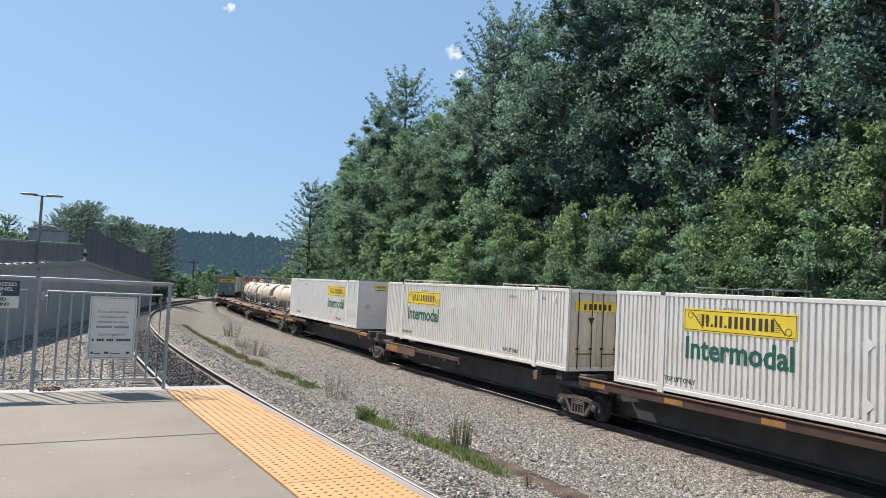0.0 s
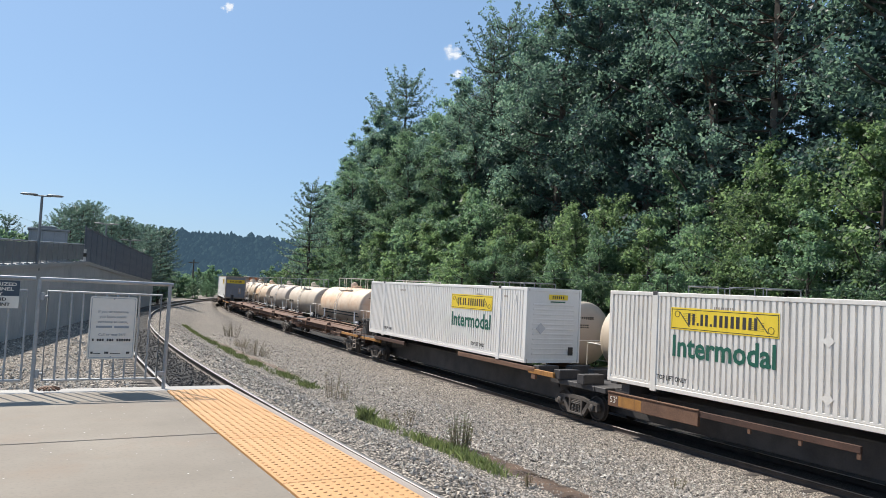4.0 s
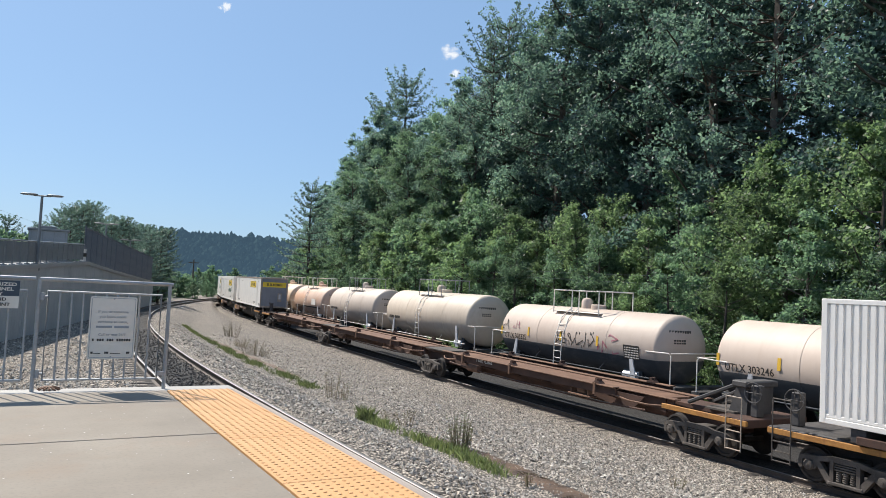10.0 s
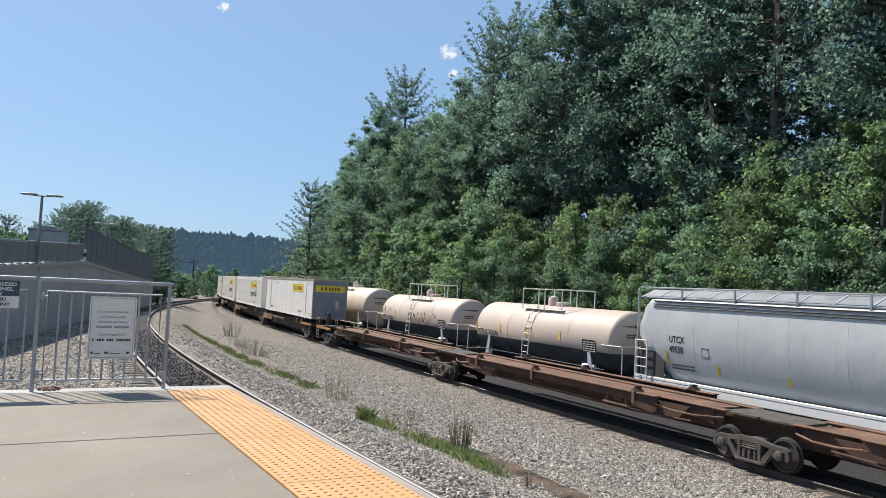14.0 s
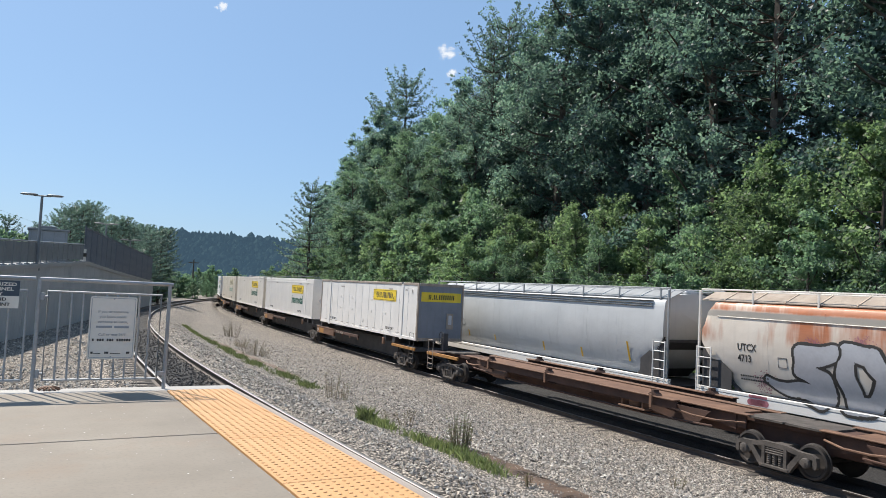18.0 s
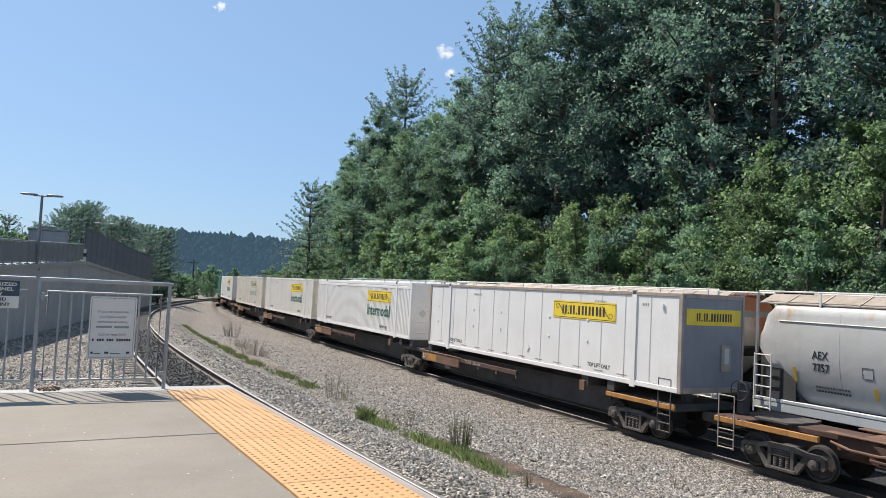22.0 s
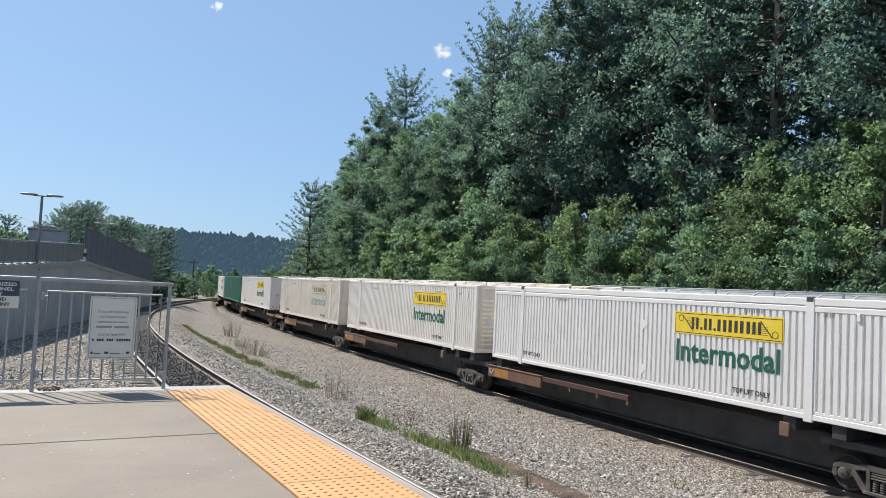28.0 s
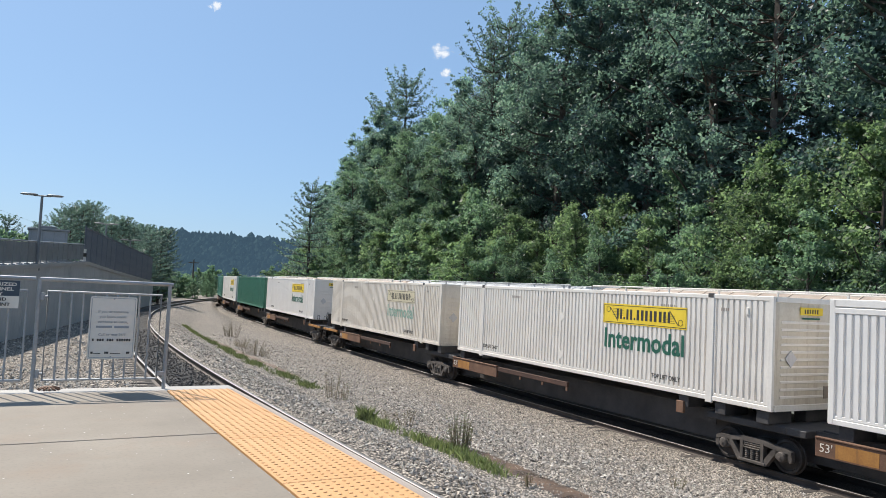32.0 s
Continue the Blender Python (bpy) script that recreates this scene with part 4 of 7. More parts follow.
        kind = ends if e < 0 else "ribs"
        if kind == "doors":
            for sg in (-1, 1):
                dr = part("door", Geo().box(*sorted((x - e * 0.02, x - e * 0.06)), *sorted((sg * 0.01, sg * (W - 0.13))), z0 + 0.17, z1 - 0.15, 0.01), DOOR_C, box, "rust-stained cream door")
                for q in (0.25, 0.85):
                    rod = Geo().tube([(x + e * 0.02, sg * q, z0 + 0.1), (x + e * 0.02, sg * q, z1 - 0.1)], 0.018, 6)
                    rod.box(x - 0.03, x + 0.03, sg * q - 0.06, sg * q + 0.06, z0 + 0.75, z0 + 0.83, 0.01)
                    part("lock_rod", rod, RUST, dr)
                for q in range(4):
                    zh = z0 + 0.4 + q * 0.68
                    part("hinge", Geo().box(*sorted((x - e * 0.02, x + e * 0.03)), *sorted((sg * (W - 0.16), sg * (W - 0.02))), zh, zh + 0.1, 0.01), DOOR_C, dr)
                part("door_handle", Geo().box(*sorted((x + e * 0.03, x + e * 0.05)), *sorted((sg * 0.2, sg * 0.95)), z0 + 0.60, z0 + 0.635, 0.005), RUST, dr)
            part("placard", Geo().plate([(0.42, z1 - 1.0), (0.12, z1 - 1.0), (0.27, z1 - 1.26)], 0.006, "x", x - 0.008), INK, box, "small black triangular placard")
            part("yellow_label", Geo().box(*sorted((x, x + e * 0.006)), -1.02, -0.78, z0 + 0.55, z0 + 1.0, 0.002), LOGO_YELLOW, box)
            part("end_panel", Geo().box(*sorted((x, x + e * 0.012)), -1.0, 1.0, z1 - 0.78, z1 - 0.42, 0.003), LOGO_YELLOW, box)
            for k, q in enumerate((0.10, 0.12, 0.13, 0.13, 0.13, 0.12)):
                part("dark_bar", Geo().box(*sorted((x + e * 0.012, x + e * 0.016)), 0.62 - k * 0.22 - q, 0.62 - k * 0.22, z1 - 0.72, z1 - 0.50), INK, box)
        elif smooth and e < 0:
            part("end_wall", Geo().box(x + 0.02, x + 0.06, -W + 0.1, W - 0.1, z0 + 0.16, z1 - 0.13, 0.005), SHADE_GREY, box, "grey aluminium end wall with shade in its colour")
            part("end_panel", Geo().box(x + 0.004, x + 0.02, -1.12, 1.12, z1 - 0.92, z1 - 0.44, 0.003), LOGO_YELLOW, box)
            for k, q in enumerate((0.15, 0.05, 0.16, 0.05, 0.19, 0.19, 0.19, 0.16)):
                yy = -0.72 + sum((0.15, 0.05, 0.16, 0.05, 0.19, 0.19, 0.19, 0.16)[:k]) + k * 0.045
                for u0, u1 in ((0.0, 0.35), (0.62, 0.97)) if q > 0.1 else ((0.0, 1.0),):
                    part("dark_bar", Geo().box(x, x + 0.004, -yy - q * u1, -yy - q * u0, z1 - 0.80, z1 - (0.56 if q > 0.1 else 0.75)), INK, box)
            part("vent_box", Geo().box(x - 0.03, x + 0.02, -0.72, -0.34, z0 + 0.62, z0 + 1.42, 0.012), TAN_FRAME, box)
            part("vent_plate", Geo().box(x - 0.036, x - 0.03, -0.62, -0.44, z0 + 0.85, z0 + 1.32, 0.002), GREY_END, box)
        else:
            wl = Geo().box(*sorted((x - e * 0.03, x - e * 0.06)), -W + 0.1, W - 0.1, z0 + 0.15, z1 - 0.13)
            k = 0
            zz = z0 + 0.32
            while zz < z1 - 0.55:
                if e < 0:
                    part("end_rib", Geo().box(*sorted((x - e * 0.008, x - e * 0.029)), -W + 0.32, W - 0.32, zz, zz + 0.07, 0.01), paint, box)
                zz += 0.19
            part("end_wall", wl, DOOR_C if paint is WHITE_A else paint, box)
            if e < 0 and style != "green":
                part("end_panel", Geo().box(x - 0.012, x - 0.001, -0.62, 0.28, z1 - 0.44, z1 - 0.24, 0.002), LOGO_YELLOW, box)
                for q in range(6):
                    part("dark_bar", Geo().box(x - 0.016, x - 0.012, 0.12 - q * 0.1 - 0.05, 0.12 - q * 0.1, z1 - 0.40, z1 - 0.29), INK, box)
                part("word_bar", Geo().box(x - 0.012, x - 0.004, -0.5, 0.2, z1 - 0.55, z1 - 0.505), INK_GREEN, box)
                part("placard", Geo().plate([(0.62, z0 + 1.55), (0.84, z0 + 1.33), (0.62, z0 + 1.11), (0.40, z0 + 1.33)], 0.02, "x", x - 0.022), GREY_END, box)
                part("data_plate", Geo().box(x - 0.02, x - 0.001, -0.95, -0.72, z0 + 0.3, z0 + 0.62, 0.004), INK if paint is WHITE_B else TAN_FRAME, box)
    # marks on the platform side
    xl = -hl + o.get("logo", 4.0)
    if style in ("rib", "band", "smooth"):
        w, h = (3.6, 0.64) if not smooth else (3.35, 0.62)
        logo(box, xl + w, z1 - 0.42 - (0.1 if style == "band" else 0.0), w, h, paint, yp - 0.018 if smooth else yp - 0.008, not smooth, INK_GREEN if paint is not WHITE_C else FADED_GREEN)
    elif o.get("logo"):
        pass
    if style != "green":
        for xx in ((-hl + 2.3 + 1.9), (hl - 2.15)):
            part("stencil", inked("TOP LIFT ONLY", 0.135, "LEFT", 0.85, 0.004), None, box, at=pose(xx, yp - (0.026 if smooth else 0.010), z0 + 0.33))
        for xx, n in ((-hl + 2.3 + 1.6, 8), (-hl + 1.65, 4), (hl - 4.2, 9)):
            part("reporting_mark", glyph_bars([0.03] * n, 0.09, 0.045), TAN_FRAME, box, at=pose(xx, yp - (0.026 if smooth else 0.010), z1 - 0.44))
        part("grab_notch", Geo().box(-hl + 0.75, -hl + 0.83, yp - 0.011, yp + 0.02, z1 - 0.5, z1 - 0.32, 0.006), paint, box)
        for zz in ((z1 - 1.0, z0 + 0.55) if not smooth else (z0 + 0.62,)):
            xc = o.get("placard", -hl + 8.6)
            part("placard", Geo().plate([(xc, zz + 0.16), (xc + 0.16, zz), (xc, zz - 0.16), (xc - 0.16, zz)], 0.008, "y", yp - 0.012), paint, box, "diamond placard holder")
    if smooth:
        g = Geo()
        for k in range(15):
            xx = -hl + 0.15 + k * (L_BOX - 0.3) / 14
            for q in range(46):
                g.box(xx - 0.022, xx + 0.022, yp - 0.029, yp - 0.02, z0 + 0.2 + q * 0.056, z0 + 0.222 + q * 0.056)
        tagged(part("rivets", g, GREY_END, box, fix=False), kind="stuff")
        for k in (0, 3, 5, 8, 10, 12):
            for zz in (z0 + 1.15, z0 + 1.85):
                xx = hl - 0.9 - k * 1.1
                part("side_knob", Geo().lathe([(yp - 0.03, 0.055), (yp - 0.012, 0.055), (yp - 0.006, 0.04)], "y", 10, (xx, 0, zz)), WHITE_B, box, smooth=True)
        for k in range(12):
            xx = hl - 1.0 - k * 1.13
            part("vent_slot", Geo().box(xx - 0.45, xx, yp - 0.028, yp - 0.02, z0 + 0.24, z0 + 0.265), TAN_FRAME, box)
    MOVERS.append((box, "near", s_mid, 8.4))
    return box


BOXES = [("rib", WHITE_A, 11.52, dict(logo=9.72, placard=-0.1)), ("rib", WHITE_A, 30.1, dict(end="doors", logo=9.9)), ("rib", WHITE_B, 50.94, dict(logo=2.55, placard=1.3)),
         ("smooth", WHITE_B, 125.77, dict(logo=2.85, placard=-0.3)), ("band", WHITE_B, 144.05, dict(logo=2.7, placard=-0.5)), ("rib", WHITE_A, 161.65, dict(logo=2.85, placard=0.6)),
         ("rib", WHITE_C, 179.57, dict(logo=3.0, placard=0.6)), ("rib", WHITE_B, 199.95, dict(logo=3.1)), ("green", GREEN_C, 217.4, {}), ("rib", WHITE_B, 235.1, dict(logo=3.0)),
         ("green", GREEN_C, 252.6, {}), ("rib", WHITE_A, 270.1, dict(logo=3.0))]
for st, paint, s_near, o in BOXES:
    container(st, paint, s_near, 8.0, **o)

# bogie places of the near train; the flag tells whether the unit is loaded
NEAR_CARS = [([10.5, 29.7, 48.1, 66.6], True), ([71.0, 87.9, 105.4, 122.7], False), ([127.9, 144.4, 162.4, 180.1, 195.7], True), ([200.2, 217.6, 235.1, 252.5, 270.1, 286.9], True)]
for bog, load in NEAR_CARS:
    for i in range(len(bog) - 1):
        skirt = {10.5: "full", 48.1: "near"}.get(bog[i], "far")
        spine_unit(bog[i], bog[i + 1], load, i % 2, i == 0, i == len(bog) - 2, i == 0, i == len(bog) - 2, skirt)

# ---- far train: tank cars and covered hoppers ----
def band_mat(name, c_top1, c_top2, c_low, split, streak=0.3, dirt=(0.3, 0.2, 0.13), blend=0.02, stain=None):
    """Tank paint: one colour above a level, another below it, with streaks that run down."""
    mt, nt, b, tc = base_mat(name, 0.5)
    sep = nt.nodes.new("ShaderNodeSeparateXYZ")
    nt.links.new(tc, sep.inputs[0])
    n1, n2 = tex(nt, "noise", tc, 0.7, 5), tex(nt, "noise", tc, 14, 3)
    c = ramp(nt, n1.outputs[0], [(0.3, c_top1), (0.7, c_top2)])
    n3 = tex(nt, "noise", stretch(nt, tc, (2.2, 0.4, 0.35)), 1.4, 6, 0.7)
    s = ramp(nt, n3.outputs[0], [(0.5, (0, 0, 0)), (0.8, (streak,) * 3)])
    c = mixc(nt, s, c, dirt)
    if stain:
        n4 = tex(nt, "noise", stretch(nt, tc, (0.5, 0.3, 1.0)), 0.9, 4)
        c = mixc(nt, ramp(nt, n4.outputs[0], [(0.42, (0, 0, 0)), (0.68, (0.75,) * 3)]), c, stain)
    if c_low:
        z = math_node(nt, "ADD", sep.outputs[2], math_node(nt, "MULTIPLY", n2.outputs[0], 0.03))
        st = math_node(nt, "GREATER_THAN", z, split)
        n6 = tex(nt, "noise", stretch(nt, tc, (0.6, 1.0, 1.6)), 1.2, 6, 0.7)
        low = mixc(nt, ramp(nt, n6.outputs[0], [(0.5, (0, 0, 0)), (0.72, (0.55,) * 3)]), c_low, (0.15, 0.15, 0.145))
        c = mixc(nt, st, low, c)
    nt.links.new(c, b.inputs["Base Color"])
    r = math_node(nt, "ADD", math_node(nt, "MULTIPLY", n2.outputs[0], 0.3), 0.45)
    nt.links.new(r, b.inputs["Roughness"])
    bump(nt, b, n2.outputs[0], 0.05, 0.01)
    return mt


TANK_WHITE = band_mat("white_tank_paint", (0.475, 0.39, 0.32), (0.535, 0.45, 0.375), None, 0)
TANK_SPLIT = band_mat("white_and_black_tank_paint", (0.465, 0.37, 0.305), (0.525, 0.432, 0.36), (0.05, 0.054, 0.06), 1.92, 0.22)
TANK_TAN = band_mat("tan_tank_paint", (0.50, 0.41, 0.32), (0.58, 0.49, 0.39), None, 0, 0.4)
TANK_PINK = band_mat("faded_orange_tank_paint", (0.52, 0.36, 0.275), (0.60, 0.44, 0.34), None, 0, 0.4, stain=(0.55, 0.30, 0.18))
TANK_ORANGE = band_mat("orange_stained_tank_paint", (0.66, 0.50, 0.36), (0.74, 0.60, 0.46), None, 0, 0.5, stain=(0.6, 0.34, 0.18))
STRIPE = surface("amber_reflective_strip", (0.66, 0.38, 0.03), (0.74, 0.46, 0.05), 0.5, big=3, fine=30, bumps=0)


def tank_car(s_near, s_far, top, paint, label, style):
    """A tank car; the tank reaches from s_near to s_far and up to top above the rail."""
    s, hl = (s_near + s_far) / 2, (s_far - s_near) / 2
    car = thing("tank_car", label, "railcar", group="tank cars")
    R = 1.36 if top < 3.8 else 1.45
    zc = top - R
    left = [(-hl + 0.45 * (1 - math.cos(w)), R * math.sin(w)) for w in [k * math.pi / 16 for k in range(9)]]
    left[0] = (-hl, 0.04)
    full = left + [(-hl * 0.33, R), (-hl * 0.33 + 0.03, R + 0.006), (hl * 0.33, R + 0.006), (hl * 0.33 + 0.03, R)] + [(-x, r) for x, r in left[::-1]]
    part("tank", Geo().lathe(full, "x", 40, (0, 0, zc)), paint, car, smooth=True)
    black = BLACK_PAINT
    part("frame", Geo().box(-hl - 0.9, -hl + 2.6, -0.28, 0.28, 0.62, 1.0, 0.02).box(hl - 2.6, hl + 0.9, -0.28, 0.28, 0.62, 1.0, 0.02), black, car)
    for e in (-1, 1):
        x = e * (hl - 1.5)
        saddle = Geo().plate([(-0.98, zc - R * 0.66), (-1.12, 0.92), (1.12, 0.92), (0.98, zc - R * 0.66)], 0.3, "x", x - 0.15)
        part("saddle", saddle, black, car)
        brace = Geo().plate([(x - 0.16, 0.98), (x + 0.16, 0.98), (x + 0.08 - e * 0.18, zc - 0.35), (x - 0.08 - e * 0.18, zc - 0.35)], 0.05, "y", R * 0.93)
        part("brace", brace, GREY_END, car, "pale grey saddle brace")
        part("end_sill", Geo().box(*sorted((e * (hl + 0.35), e * (hl + 0.75))), -1.35, 1.35, 0.85, 1.05, 0.02), black, car)
        part("coupler", Geo().box(*sorted((e * (hl + 0.75), e * (hl + 1.2))), -0.13, 0.13, 0.72, 0.98, 0.03), BOGIE_STEEL, car)
        xr = e * (hl + 0.5)
        rail = Geo().tube([(xr, 1.36, 1.05), (xr, 1.36, 2.15), (xr - e * 0.1, 1.36, 2.25), (xr - e * 1.3, 1.36, 2.22)], 0.022, 6).tube([(xr, 1.36, 2.25), (xr, -1.36, 2.25)], 0.02, 6).tube([(xr, -1.36, 1.05), (xr, -1.36, 2.25)], 0.02, 6)
        part("end_handrail", rail, WHITE_A, car, "cream steel handrail")
        add_bogie(car, e * (hl - 1.35), ("far", s))
    # running boards along the side, with low rail
    for sg in (-1, 1):
        part("side_rail", Geo().tube([(-hl + 0.5, sg * 1.42, 1.22), (hl - 0.5, sg * 1.42, 1.22)], 0.022, 6).tube([(-hl * 0.4, sg * 1.42, 1.22), (-hl * 0.4 - 0.25, sg * 1.36, 1.5)], 0.02, 5).tube([(hl * 0.4, sg * 1.42, 1.22), (hl * 0.4 - 0.25, sg * 1.36, 1.5)], 0.02, 5), DARK_STEEL if style else WHITE_A, car)
        part("ladder", Geo().tube([(0.22, sg * 1.5, 0.7), (0.22, sg * (R + 0.1), zc), (0.22, sg * R * 0.82, zc + R * 0.66), (0.22, sg * 0.55, top + 0.05)], 0.022, 6).tube([(0.74, sg * 1.5, 0.7), (0.74, sg * (R + 0.1), zc), (0.74, sg * R * 0.82, zc + R * 0.66), (0.74, sg * 0.55, top + 0.05)], 0.022, 6), WHITE_A, car, "cream steel ladder")
        g = Geo()
        for k in range(8):
            z = 0.8 + k * 0.3
            y = sg * (1.5 + (R + 0.1 - 1.5) * min(1, (z - 0.7) / (zc - 0.7))) if z < zc else sg * math.sqrt(max(R * R - (z - zc) ** 2, 0.1)) * 1.05
            g.tube([(0.22, y, z), (0.74, y, z)], 0.016, 5)
        part("ladder_rungs", g, WHITE_A, car)
    # platform on top, with its railing, the dome and the valve housing
    part("top_platform", Geo().box(-1.6, 1.6, -0.95, -0.6, top - 0.20, top - 0.17, 0.01).box(-1.6, 1.6, 0.6, 0.95, top - 0.20, top - 0.17, 0.01), WHITE_A, car)
    hr = Geo()
    zr = top + 0.78
    for sg in (-1, 1):
        for x0, x1 in ((-1.6, -0.25), (0.25, 1.6)):
            hr.tube([(x0, sg * 0.95, top - 0.25), (x0, sg * 0.95, zr), (x1, sg * 0.95, zr), (x1, sg * 0.95, top - 0.25)], 0.026, 6)
    for x in (-1.6, 1.6):
        hr.tube([(x, -0.95, zr), (x, 0.95, zr)], 0.026, 6)
    part("top_railing", hr, WHITE_A if style else GALV, car, "pale steel railing round the top platform")
    part("manway_dome", Geo().lathe([(top - 0.1, 0.26), (top + 0.3, 0.26), (top + 0.42, 0.2), (top + 0.48, 0.04)], "z", 16, (0.35, 0, 0)), paint, car, smooth=True)
    part("valve_housing", Geo().lathe([(top - 0.1, 0.34), (top + 0.16, 0.34), (top + 0.19, 0.3), (top + 0.2, 0.05)], "z", 16, (-0.45, 0, 0)), paint, car, smooth=True)
    part("brake_reservoir", Geo().lathe([(-0.45, 0.05), (-0.4, 0.18), (0.4, 0.18), (0.45, 0.05)], "x", 14, (-hl + 1.9, 1.0, 1.16)), GREY_END, car, smooth=True)
    if style == 2:
        two = s > 46
        for z in ((1.95, 1.72) if two else (1.9,)):
            part("stripe", Geo().box(-hl + 0.9, hl - 0.9, -0.004, 0.004, -0.05, 0.05), INK, car, "thin dark painted stripe", at=pose(0, math.sqrt(R * R - (z - zc) ** 2) + 0.008, z) @ Matrix.Rotation(math.asin((z - zc) / R), 4, "X"))
        if not two:
            part("patch", Geo().box(-0.7, 0.7, -0.004, 0.004, -0.28, 0.28), WHITE_A, car, "pale repainted patch", at=pose(-hl * 0.45, R + 0.008, zc))
    elif style == 1:
        def y_at(z):
            return math.sqrt(max(R * R - (z - zc) ** 2, 0.05)) + 0.006
        for x, z in ((hl * 0.52, 2.38), (hl * 0.08, 2.36), (-hl * 0.36, 2.36), (hl * 0.93, 2.3)):
            part("reflective_strip", Geo().box(x - 0.06, x + 0.06, -0.006, 0.006, -0.2, 0.2), STRIPE, car, at=pose(x * 0, y_at(z), z) @ Matrix.Rotation(-math.asin((z - zc) / R) * -1, 4, "X"))
        z = 1.97
        part("reporting_mark", inked("UTLX 303325" if s > -5 else "UTLX 303246", 0.25, "LEFT", 0.92, 0.004), None, car, at=pose(hl * 0.88, y_at(z + 0.13), z) @ Matrix.Rotation(math.asin((z + 0.13 - zc) / R), 4, "X"))
        part("data_panel", Geo().box(-0.45, 0.45, -0.004, 0.004, -0.27, 0.27), INK, car, at=pose(-hl * 0.72, y_at(2.1), 2.1) @ Matrix.Rotation(math.asin((2.1 - zc) / R), 4, "X"))
        g = Geo()
        for k in range(9):
            for q in range(5):
                g.box(-0.40 + k * 0.09, -0.40 + k * 0.09 + 0.06, 0.005, 0.008, -0.23 + q * 0.095, -0.19 + q * 0.095)
        part("data_bars", g, WHITE_A, car, at=pose(-hl * 0.72, y_at(2.1), 2.1) @ Matrix.Rotation(math.asin((2.1 - zc) / R), 4, "X"))
    else:
        part("reporting_mark", glyph_bars([0.14] * 4 + [0] + [0.13] * 5, 0.2, 0.05), INK, car, at=pose(hl * 0.85, math.sqrt(R * R - (2.2 - zc) ** 2) + 0.01, 2.1))
    for x in (-hl * 0.45, hl * 0.4):
        part("weld_seam", Geo().lathe([(x - 0.012, R - 0.01), (x - 0.012, R + 0.009), (x + 0.012, R + 0.009), (x + 0.012, R - 0.01)], "x", 40, (0, 0, zc)), paint, car)
    marks = Geo()
    for q, (z, n, h) in enumerate(((0.62, 9, 0.15), (0.36, 5, 0.06), (0.26, 5, 0.06))):
        for k in range(n):
            y = 0.75 - k * 0.115 - (0.15 if q else 0)
            r_ = math.hypot(abs(y) + 0.04, z + h)
            x = -hl + 0.45 * (1 - math.sqrt(1 - (r_ / R) ** 2))
            marks.box(x - 0.02, x + 0.03, y - 0.04, y + 0.04, zc + z, zc + z + h)
    part("end_marking", marks, INK, car)
    MOVERS.append((car, "far", s, hl - 1.35))
    return car


TANKS = [(121.8, 132.4, 3.75, TANK_ORANGE, "orange-stained cream tank car", 0), (109.6, 120.2, 3.75, TANK_WHITE, "white tank car with a railed top platform", 0), (97.2, 108.2, 3.75, TANK_TAN, "tan tank car with a stained tank", 0), (85.0, 95.2, 3.75, TANK_ORANGE, "orange-stained cream tank car", 0), (73.0, 83.0, 3.75, TANK_WHITE, "white tank car with a railed top platform", 0),
         (60.5, 71.7, 3.75, TANK_TAN, "tan tank car with a stained tank", 0), (47.2, 58.6, 3.9, TANK_ORANGE, "cream tank car with two dark stripes", 2), (34.6, 45.6, 3.85, TANK_PINK, "faded orange tank car with a dark stripe", 2),
         (21.3, 32.7, 3.95, TANK_WHITE, "cream-white tank car with a dark underframe", 0), (6.8, 19.2, 3.98, TANK_TAN, "beige tank car with pale handrails", 0),
         (-7.6, 3.9, 3.66, TANK_SPLIT, "white tank car with a black belly and scrawls", 1), (-21.4, -9.9, 3.66, TANK_SPLIT, "white tank car with a black belly and amber strips", 1)]
for q in TANKS:
    tank_car(*q)


